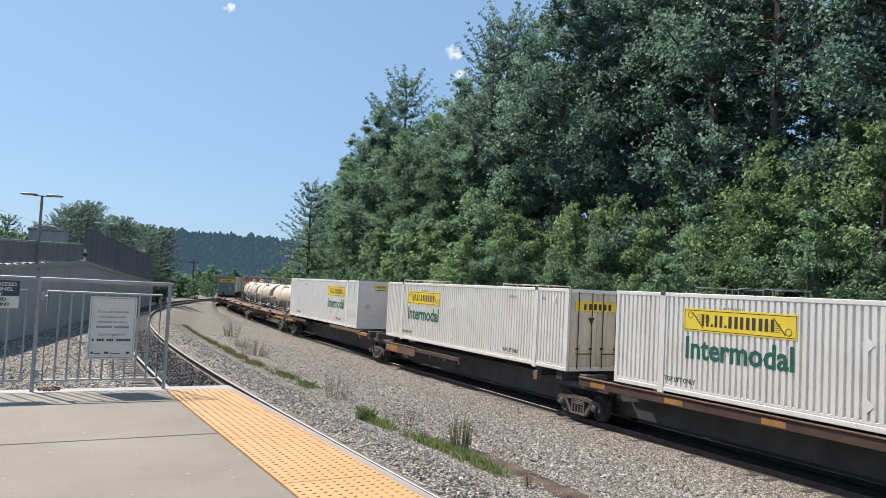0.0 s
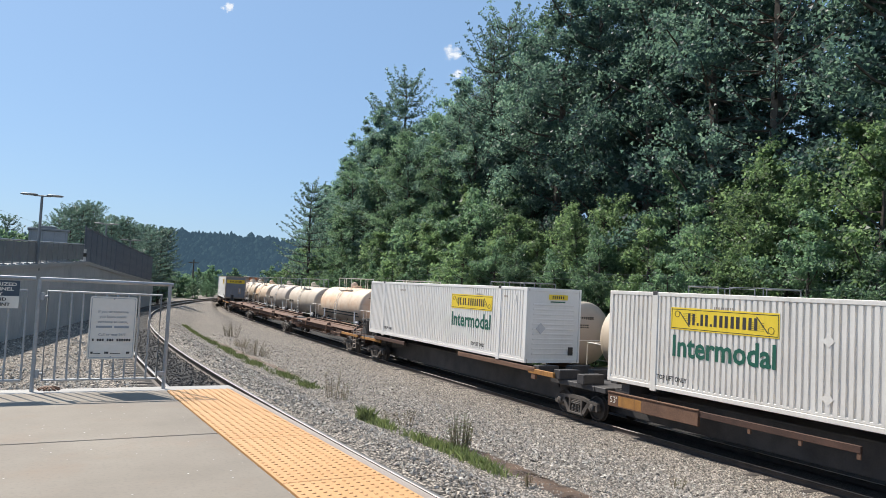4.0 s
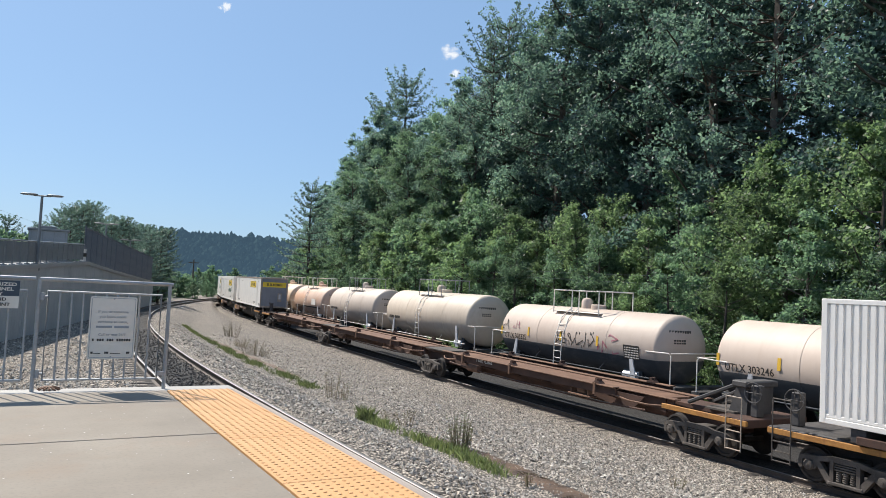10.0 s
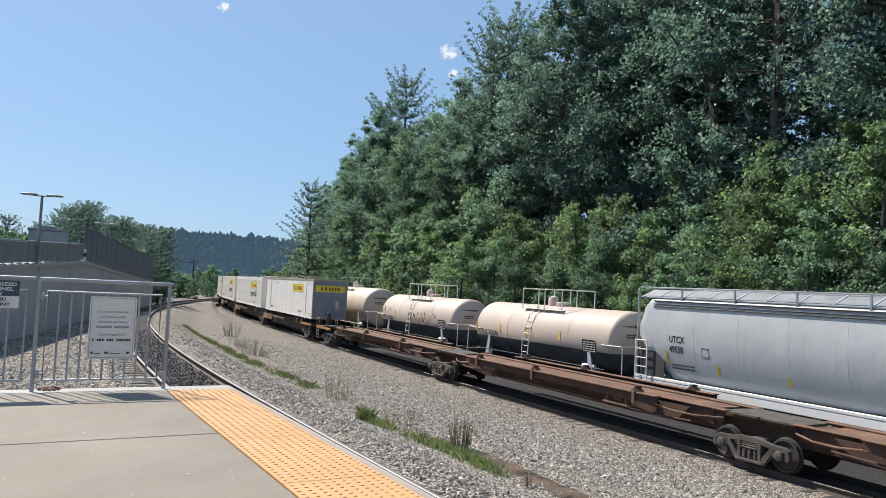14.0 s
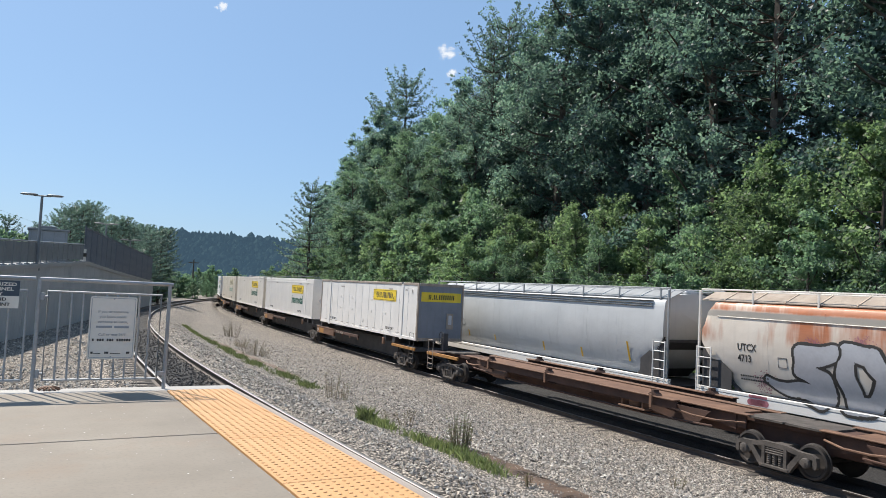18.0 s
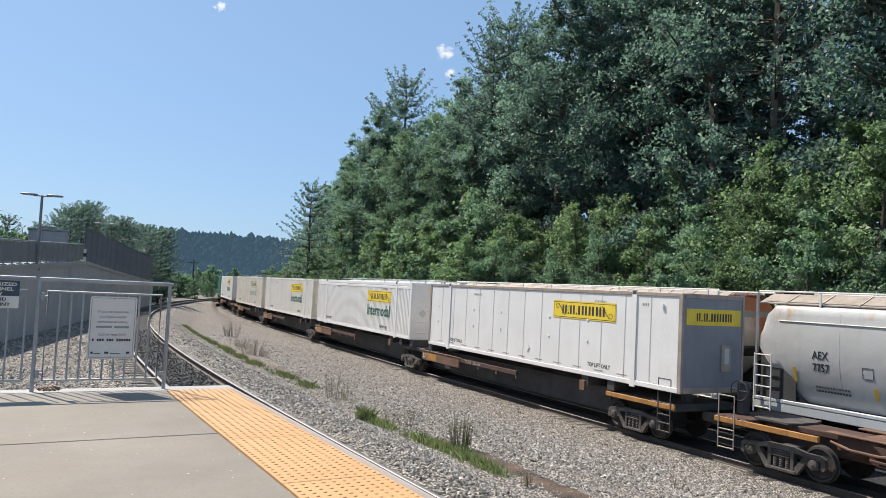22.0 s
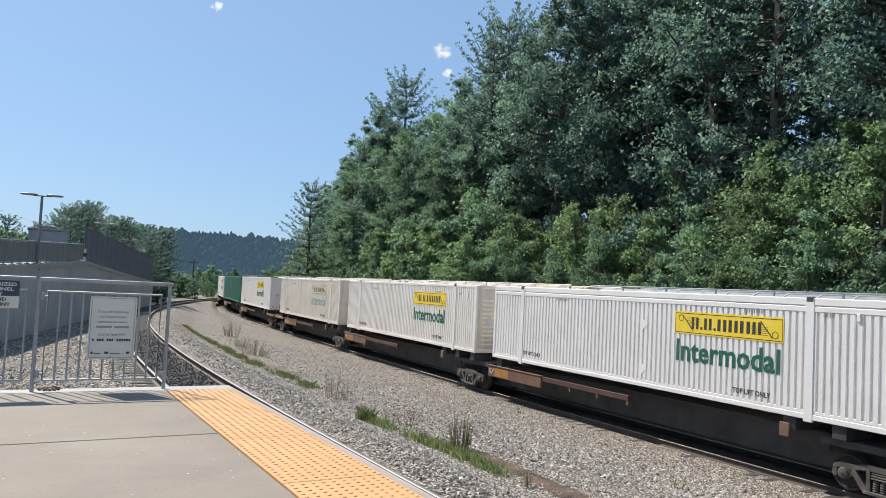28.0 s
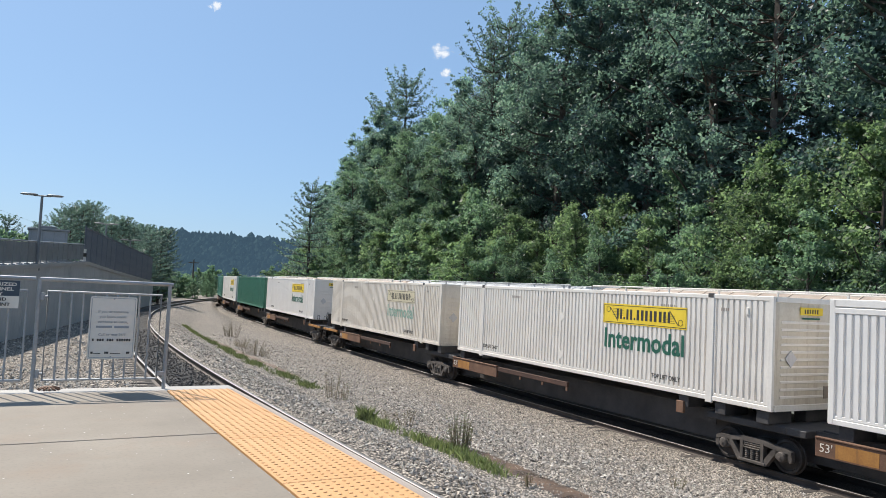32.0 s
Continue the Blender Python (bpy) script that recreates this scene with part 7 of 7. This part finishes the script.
        for e in (-1, 1):
            part("lamp_head", Geo().lathe([(0.18, 0.02), (0.24, 0.06), (0.5, 0.075), (0.8, 0.06), (0.9, 0.01)], "x", 10).mesh("lamp_head", RAMP_GREY, True), None, lamp, at=pose(0, 0, h + 0.02, 0, 0, 0 if e > 0 else 180) @ Matrix.Diagonal((1, 2.4, 0.8, 1)))
    pole = thing("utility_pole", "distant brown wooden utility pole", "utility pole", pose(-48.4, 142, -2.0))
    part("pole", Geo().tube([(0, 0, 0), (0, 0, 7.2)], [0.16, 0.11], 8), BARK, pole)
    part("crossarm", Geo().box(-1.0, 1.0, -0.06, 0.06, 6.5, 6.65, 0.01), BARK, pole)
    lines = thing("overhead_wires", "thin dark overhead wires above the ramp", "wires")
    for k in range(3):
        pts = [Vector((-62, 60, 12.5 + 1.3 * k)).lerp(Vector((-50, 112, 4.2 + 0.5 * k)), u) - Vector((0, 0, 3 * u * (1 - u))) for u in [q / 8 for q in range(9)]]
        part("wire", Geo().tube(pts, 0.010, 4), RAMP_GREY, lines)


ramp_left()

# ---- signs and small things at the platform end ----
SIGN_WHITE = surface("sign_white", (0.64, 0.60, 0.525), (0.70, 0.66, 0.59), 0.5, big=2, fine=30, bumps=0.0)
SIGN_NAVY = surface("sign_navy", (0.03, 0.05, 0.075), (0.045, 0.065, 0.09), 0.5, big=2, fine=30, bumps=0.0)
GREY_INK = surface("grey_lettering", (0.22, 0.24, 0.26), (0.27, 0.29, 0.31), 0.6, big=3, fine=30, bumps=0.0)


def plate_text(sign, text, h, a, z, b_, mat, bold=0.0, stretch_x=1.0):
    me = lettering(text, h, "CENTER", stretch_x, 0.002, bold)
    me.materials.append(mat)
    part("text_line", me, None, sign, at=pose(a, b_, z, 0, 0, 180))


def rounded(a0, a1, z0, z1, r):
    pts = []
    for ca, cz, st in ((a1 - r, z1 - r, 0), (a0 + r, z1 - r, 90), (a0 + r, z0 + r, 180), (a1 - r, z0 + r, 270)):
        for k in range(4):
            w = radians(st + k * 30)
            pts.append((ca + r * math.cos(w), cz + r * math.sin(w)))
    return pts


notice = thing("notice_sign", "white metal notice with grey lettering on the gate", "sign", PLAT)
a0, a1, z0, z1, bs = 0.587, 1.0, 0.295, 0.89, 7.668
part("plate", Geo().plate(rounded(a0, a1, z0, z1, 0.02), 0.006, "y", bs), SIGN_WHITE, notice)
part("border", Geo().tube([(x, bs - 0.001, z) for x, z in rounded(a0 + 0.014, a1 - 0.014, z0 + 0.014, z1 - 0.014, 0.016)], 0.0028, 4, closed=True), GREY_INK, notice, "thin grey border line")
ac = (a0 + a1) / 2
for k, tx in enumerate(("If you or someone", "you know needs", "someone to listen,")):
    plate_text(notice, tx, 0.025, ac, z1 - 0.155 - k * 0.048, bs - 0.002, GREY_INK)
part("text_bars", Geo().box(ac - 0.145, ac - 0.005, bs - 0.003, bs, z1 - 0.299, z1 - 0.280).box(ac + 0.015, ac + 0.145, bs - 0.003, bs, z1 - 0.299, z1 - 0.280), GREY_INK, notice)
plate_text(notice, "Call or text 24/7", 0.025, ac, z1 - 0.375, bs - 0.002, GREY_INK)
g = Geo()
for k in range(16):
    if k not in (1, 5, 9):
        g.box(ac - 0.172 + k * 0.0215, ac - 0.172 + k * 0.0215 + 0.016, bs - 0.003, bs, z1 - 0.425, z1 - 0.402)
part("number_bars", g, INK, notice, "row of plain dark bars")
g = Geo()
for x, w in ((a0 + 0.03, 0.02), (a0 + 0.055, 0.06), (a0 + 0.15, 0.035), (a0 + 0.20, 0.09), (a1 - 0.07, 0.03)):
    g.box(x, x + w, bs - 0.003, bs, z0 + 0.05, z0 + 0.05 + (0.02 if w < 0.04 else 0.006))
part("footer_shapes", g, INK, notice)
for z in (z0 + 0.02, z1 - 0.02):
    part("bolt", Geo().lathe([(bs - 0.008, 0.008), (bs, 0.008)], "y", 8, (ac, 0, z)), GALV, notice)

warn = thing("warning_sign", "navy and white metal warning sign on the fence", "sign", PLAT)
a0, a1, z0, z1 = -0.40, -0.003, 0.755, 1.005
part("upper_plate", Geo().plate([(a0, z0 + 0.11), (a1, z0 + 0.11), (a1, z1), (a0, z1)], 0.006, "y", bs), SIGN_NAVY, warn, "navy upper half")
part("lower_plate", Geo().plate([(a0, z0), (a1, z0), (a1, z0 + 0.108), (a0, z0 + 0.108)], 0.006, "y", bs), SIGN_WHITE, warn, "white lower half")
ac = (a0 + a1) / 2
for k, tx in enumerate(("AUTHORIZED", "PERSONNEL", "ONLY")):
    plate_text(warn, tx, 0.029, ac, z1 - 0.048 - k * 0.044, bs - 0.002, SIGN_WHITE, 0.001, 1.35 if k < 2 else 1.2)
for k, tx in enumerate(("BEYOND", "THIS POINT")):
    plate_text(warn, tx, 0.028, ac, z0 + 0.066 - k * 0.046, bs - 0.002, INK, 0.001, 1.25)

drain = thing("drain_dome", "rusty cast-iron domed drain grate", "drain", PLAT @ pose(0.30, 7.80, -0.035))
part("rim", Geo().lathe([(0.0, 0.12), (0.015, 0.12), (0.02, 0.10)], "z", 18), RUST_LIGHT, drain)
for k in range(12):
    w = k * math.pi / 6
    part("rib", Geo().tube([(0.105 * math.cos(w), 0.105 * math.sin(w), 0.01), (0.085 * math.cos(w), 0.085 * math.sin(w), 0.045), (0.03 * math.cos(w), 0.03 * math.sin(w), 0.058)], 0.009, 5), RUST_LIGHT, drain)
part("cap", Geo().lathe([(0.05, 0.045), (0.062, 0.04), (0.066, 0.01)], "z", 12), RUST_LIGHT, drain)

# ---- loose ballast stones ----
rng = np.random.default_rng(21)


def scatter_stones(n, size, near, far_, name, mat, between=False):
    az = rng.uniform(-0.62, 0.60, n * 2) if not between else rng.uniform(-0.5, 0.3, n * 2)
    dist = near * (far_ / near) ** rng.random(n * 2)
    X, Y = dist * np.sin(az), dist * np.cos(az)
    Z, d1, r2 = ground_height(X, Y)
    A, B_ = X * AN.x + Y * AN.y, X * BT.x + Y * BT.y
    ok = (r2 > 1.40) & (d1 > -6) & ~((A < 2.05) & (B_ < 8.0)) & ~((np.abs(d1) < 1.2))
    if between:
        ok = np.abs(d1) < 0.68
        Z = Z + 0.03
    X, Y, Z = X[ok][:n], Y[ok][:n], Z[ok][:n]
    m = len(X)
    base = np.array([(1, 0, 0), (0, 1, 0), (-1, 0, 0), (0, -1, 0), (0.1, 0.1, 1), (0, 0, -1)], float)
    sc = size * rng.uniform(0.55, 1.3, (m, 1, 1)) * rng.uniform(0.65, 1.25, (m, 1, 3))
    jit = base[None] + rng.normal(0, 0.22, (m, 6, 3))
    w = rng.uniform(0, 6.283, m)
    v = jit * sc
    rx = v[..., 0] * np.cos(w)[:, None] - v[..., 1] * np.sin(w)[:, None]
    ry = v[..., 0] * np.sin(w)[:, None] + v[..., 1] * np.cos(w)[:, None]
    V = np.stack([rx + X[:, None], ry + Y[:, None], v[..., 2] * 0.8 + Z[:, None] + size * 0.25], -1).reshape(-1, 3)
    tri = np.array([(0, 1, 4), (1, 2, 4), (2, 3, 4), (3, 0, 4), (1, 0, 5), (2, 1, 5), (3, 2, 5), (0, 3, 5)])
    F = (tri[None] + (np.arange(m) * 6)[:, None, None]).reshape(-1, 3)
    me = bpy.data.meshes.new(name)
    me.from_pydata(V.tolist(), [], F.tolist())
    me.materials.append(mat)
    tagged(new(name, me), "loose dark sooty ballast stones" if between else "loose grey and tan crushed ballast stones", "gravel", kind="stuff")


DARK_STONE = surface("sooty_stone", (0.035, 0.032, 0.03), (0.11, 0.10, 0.092), 0.95, big=20, fine=60, bumps=0.2)
STONES, nt, b, tc = base_mat("loose_stone", 0.9)
gi = nt.nodes.new("ShaderNodeNewGeometry")
nz = tex(nt, "noise", tc, 40, 3)
cc = ramp(nt, gi.outputs["Random Per Island"], [(0.0, (0.13, 0.11, 0.092)), (0.3, (0.34, 0.295, 0.245)), (0.75, (0.56, 0.49, 0.41)), (1.0, (0.74, 0.67, 0.58))])
nt.links.new(mixc(nt, 1.0, cc, ramp(nt, nz.outputs[0], [(0.3, (0.8, 0.8, 0.8)), (0.7, (1, 1, 1))]), "MULTIPLY"), b.inputs["Base Color"])
scatter_stones(30000, 0.024, 7.5, 24.0, "ballast_stones", STONES)
scatter_stones(18000, 0.036, 15.0, 50.0, "ballast_stones", STONES)
scatter_stones(30000, 0.03, 7.5, 40.0, "track_stones", DARK_STONE, True)

# ---- grass strip, mud and dry weeds between the tracks ----
def blades(points, n, width, h0, h1, seed, mat, name, label, cat):
    rb = np.random.default_rng(seed)
    P = np.array(points, float)
    seg = np.linalg.norm(np.diff(P, axis=0), axis=1)
    cum = np.concatenate([[0], np.cumsum(seg)])
    u = rb.random(n) * cum[-1]
    X, Y = np.interp(u, cum, P[:, 0]), np.interp(u, cum, P[:, 1])
    dens = 0.55 + 0.45 * np.sin(u * 1.9 + 1.3 * np.sin(u * 0.7))
    keep = rb.random(n) < dens
    X, Y, u = X[keep], Y[keep], u[keep]
    n = len(X)
    off = rb.normal(0, width * 0.45, n)
    X, Y = X + off * 0.87, Y + off * 0.5
    Z, _, _ = ground_height(X, Y)
    h = rb.uniform(h0, h1, n) * (0.65 + 0.35 * np.cos(off / width * 2))
    w = rb.uniform(0, 6.283, n)
    lean = rb.normal(0, 0.35, (n, 2)) * h[:, None]
    bw = 0.008 + 0.02 * h
    dx, dy = np.cos(w) * bw, np.sin(w) * bw
    V = np.stack([np.stack([X - dx, Y - dy, Z - 0.02], -1), np.stack([X + dx, Y + dy, Z - 0.02], -1),
                  np.stack([X + lean[:, 0] * 0.4 + dx * 0.8, Y + lean[:, 1] * 0.4 + dy * 0.8, Z + h * 0.6], -1), np.stack([X + lean[:, 0], Y + lean[:, 1], Z + h], -1)], 1).reshape(-1, 3)
    me = quads_mesh(name, V, mat)
    tagged(new(name, me), label, cat, kind="stuff")


blades([(-16.9, 48.8), (-12.8, 40.9), (-7.65, 30.7), (-5.5, 26.9), (-3.9, 24.0)], 7000, 0.30, 0.08, 0.22, 1, GRASS, "grass_strip", "thin strip of short green grass in the ballast", "grass")
blades([(-1.75, 18.7), (-0.9, 17.2), (0.2, 15.75), (1.35, 13.4)], 3600, 0.28, 0.06, 0.24, 2, GRASS, "grass_strip", "ragged strip of taller green grass in the ballast", "grass")
blades([(-1.9, 18.9), (-1.6, 18.3)], 260, 0.2, 0.18, 0.42, 3, GRASS, "grass_strip", "tuft of tall green grass", "grass")


def strip_mesh(points, w0, seed):
    rb = random.Random(seed)
    v, f = [], []
    n = 40
    P = [Vector(p).to_2d() for p in points]
    for i in range(n + 1):
        u = i / n * (len(P) - 1)
        k = min(int(u), len(P) - 2)
        c = P[k].lerp(P[k + 1], u - k)
        d = (P[k + 1] - P[k]).normalized()
        nn = Vector((-d.y, d.x))
        w = w0 * (0.6 + 0.5 * rb.random()) * math.sin(math.pi * (i + 0.6) / (n + 1.2)) ** 0.5
        for j in range(5):
            q = c + nn * w * (j / 4 - 0.5) * 2
            v.append((q.x, q.y, height_at(q.x, q.y) + (0.02 if 0 < j < 4 else -0.01)))
        if i < n:
            for j in range(4):
                a = i * 5 + j
                f.append((a, a + 1, a + 6, a + 5))
    return Geo().add(v, f)


MUD, nt, b, tc = base_mat("wet_brown_mud", 0.6)
n1, n2 = tex(nt, "noise", tc, 1.6, 5), tex(nt, "noise", tc, 20, 4)
nt.links.new(ramp(nt, n1.outputs[0], [(0.35, (0.045, 0.027, 0.017)), (0.65, (0.125, 0.075, 0.046))]), b.inputs["Base Color"])
nt.links.new(ramp(nt, n1.outputs[0], [(0.36, (0.12, 0.12, 0.12)), (0.5, (0.8, 0.8, 0.8))]), b.inputs["Roughness"])
bump(nt, b, n2.outputs[0], 0.5, 0.03)
tagged(new("mud_strip", strip_mesh([(-0.3, 17.3), (0.9, 15.6), (1.75, 13.9), (2.5, 12.4), (3.2, 10.8)], 0.42, 3).mesh("mud_strip", MUD, True)), "wet brown mud in a shallow ditch", "mud", kind="structure")
tagged(new("mud_strip", strip_mesh([(-13.5, 43.5), (-9.0, 34.5), (-5.0, 27.0)], 0.25, 5).mesh("mud_strip", EARTH, True)), "brown earth along the grass strip", "mud", kind="structure")


def weed(x, y, h, r, n, seed, mat):
    rb = random.Random(seed)
    ob = thing("dry_weed", "clump of dry brown weeds in the ballast", "weed", pose(x, y, height_at(x, y) - 0.02), group="dry weeds")
    g, lv = Geo(), []
    for k in range(n):
        a, q = rb.uniform(0, 6.283), r * math.sqrt(rb.random())
        bx, by = q * math.cos(a), q * math.sin(a)
        hh = h * rb.uniform(0.55, 1.05)
        tx, ty = bx * 1.5 + rb.gauss(0, 0.06 * h), by * 1.5 + rb.gauss(0, 0.06 * h)
        g.tube([(bx, by, 0), ((bx + tx) / 2, (by + ty) / 2, hh * 0.55), (tx, ty, hh)], [0.007, 0.005, 0.003], 4, cap=False)
        for i in range(7):
            u = 0.25 + 0.75 * rb.random()
            cx, cy, cz = bx + (tx - bx) * u, by + (ty - by) * u, hh * u
            ang, ln = rb.uniform(0, 6.283), rb.uniform(0.02, 0.06)
            ca, sa = math.cos(ang), math.sin(ang)
            lv += [(cx, cy, cz), (cx + ca * ln - sa * 0.008, cy + sa * ln + ca * 0.008, cz + 0.02), (cx + ca * ln * 1.6, cy + sa * ln * 1.6, cz + 0.035), (cx + ca * ln + sa * 0.008, cy + sa * ln - ca * 0.008, cz + 0.015)]
    tagged(part("stalk", g, DRY_WEED, ob, fix=False), kind="stuff")
    part("leaves", quads_mesh("leaves", np.array(lv), mat), None, ob)


for k, (x, y, h, r, n) in enumerate(((-13.2, 46.7, 1.0, 0.45, 46), (-10.6, 39.4, 0.5, 0.35, 34), (-8.9, 35.4, 0.75, 0.5, 44), (-8.2, 34.6, 0.4, 0.3, 18), (-3.2, 22.6, 0.95, 0.22, 16), (-2.85, 22.2, 0.55, 0.22, 14), (-0.7, 18.3, 0.45, 0.2, 14),
                                          (0.62, 15.8, 0.55, 0.2, 20), (0.55, 15.75, 0.8, 0.2, 46), (1.7, 13.0, 0.3, 0.08, 7), (5.15, 15.5, 0.32, 0.12, 8), (-1.2, 18.9, 0.3, 0.15, 9))):
    weed(x, y, h, r, n, 40 + k, GRASS if k == 8 else DRY_WEED)

# ---- wires behind the far track ----
wires = thing("line_wires", "thin pale wires strung along the wood's edge", "wires")
for k, (lat, z) in enumerate(((-9.2, 5.1), (-9.5, 5.5))):
    pts = []
    for i in range(60):
        s = -10 + i * 3.2
        x, y = beside(s, lat)
        sag = 0.35 * ((s / 48.0) % 1 - 0.5) ** 2 * 4
        pts.append((x, y, on_line(LINE_2, s, S_MIN)[2] + z + sag - 0.2))
    part("wire", Geo().tube(pts, 0.007, 4), RAMP_GREY, wires)

# ---- small clouds ----
CLOUD, nt, b, tc = base_mat("cloud_glow", 1.0)
# Flat discs with emission for the sunlit white, thinned by noise.
em, tr_, mx = nt.nodes.new("ShaderNodeEmission"), nt.nodes.new("ShaderNodeBsdfTransparent"), nt.nodes.new("ShaderNodeMixShader")
em.inputs[0].default_value, em.inputs[1].default_value = (0.93, 0.96, 1.0, 1), 0.72
ln = nt.nodes.new("ShaderNodeVectorMath")
ln.operation = "LENGTH"
nt.links.new(tc, ln.inputs[0])
oi = nt.nodes.new("ShaderNodeObjectInfo")
nv = nt.nodes.new("ShaderNodeVectorMath")
nv.operation = "ADD"
nt.links.new(tc, nv.inputs[0])
nt.links.new(oi.outputs["Random"], nv.inputs[1])
nz = tex(nt, "noise", nv.outputs[0], 2.1, 6, 0.62)
den = math_node(nt, "SUBTRACT", math_node(nt, "MULTIPLY", nz.outputs[0], 1.75), math_node(nt, "ADD", ln.outputs["Value"], 0.28))
nt.links.new(ramp(nt, den, [(0.0, (0, 0, 0)), (0.42, (0.9, 0.9, 0.9))]), mx.inputs[0])
nt.links.new(tr_.outputs[0], mx.inputs[1])
nt.links.new(em.outputs[0], mx.inputs[2])
nt.links.new(mx.outputs[0], nt.nodes["Material Output"].inputs[0])
CLOUDS = []
for az, el, sx, sz in ((-0.3045, 0.352, 18, 15), (0.002, 0.323, 34, 28), (0.012, 0.297, 17, 14), (-0.385, 0.366, 24, 12)):
    R_ = 1500.0
    c = Vector((R_ * math.sin(az) * math.cos(el), R_ * math.cos(az) * math.cos(el), R_ * math.sin(el)))
    m = look(c, (0, 0, 0)) @ Matrix.Diagonal((sx, sz, 1, 1))
    v = [(math.cos(k * math.pi / 12), math.sin(k * math.pi / 12), 0.0) for k in range(24)]
    ob = new("cloud", Geo().add(v, [tuple(range(24))]).mesh("cloud", CLOUD))
    ob.matrix_basis = m
    ob.visible_shadow = False
    tagged(ob, "small wispy white cloud in a blue sky", "cloud", "clouds")
    CLOUDS.append((ob, c, (sx, sz)))


def motions():
    laws = {"near": pose_near, "far": pose_far}
    for car, law, s, half in MOVERS:
        walk(car, [(t * 0.5, laws[law](s, half, t * 0.5)) for t in range(65)])
    for ob, c, size in CLOUDS:
        a, e = look(c, (0, 0, 0)), look(c + Vector((-27.0, 0, 1.5)), (0, 0, 0))
        walk(ob, [(0.0, a), (32.0, e)])
    gone = {"near": gone_near, "far": gone_far}
    turn_of = {}
    for w, e, (law, s) in WHEELS:
        if law not in turn_of:
            rows, t = [], 0.0
            sign = -1 if law == "near" else 1
            while t < 32.0 + 1e-6:
                rows.append((t, math.degrees(sign * gone[law](t) / 0.42)))
                t += 1 / 15
            rows.append((32.0, math.degrees(sign * gone[law](32.0) / 0.42)))
            turn_of[law] = rows
        walk(w, [(t, pose(e, 0, 0.455, 0, a, 0)) for t, a in turn_of[law]])


motions()
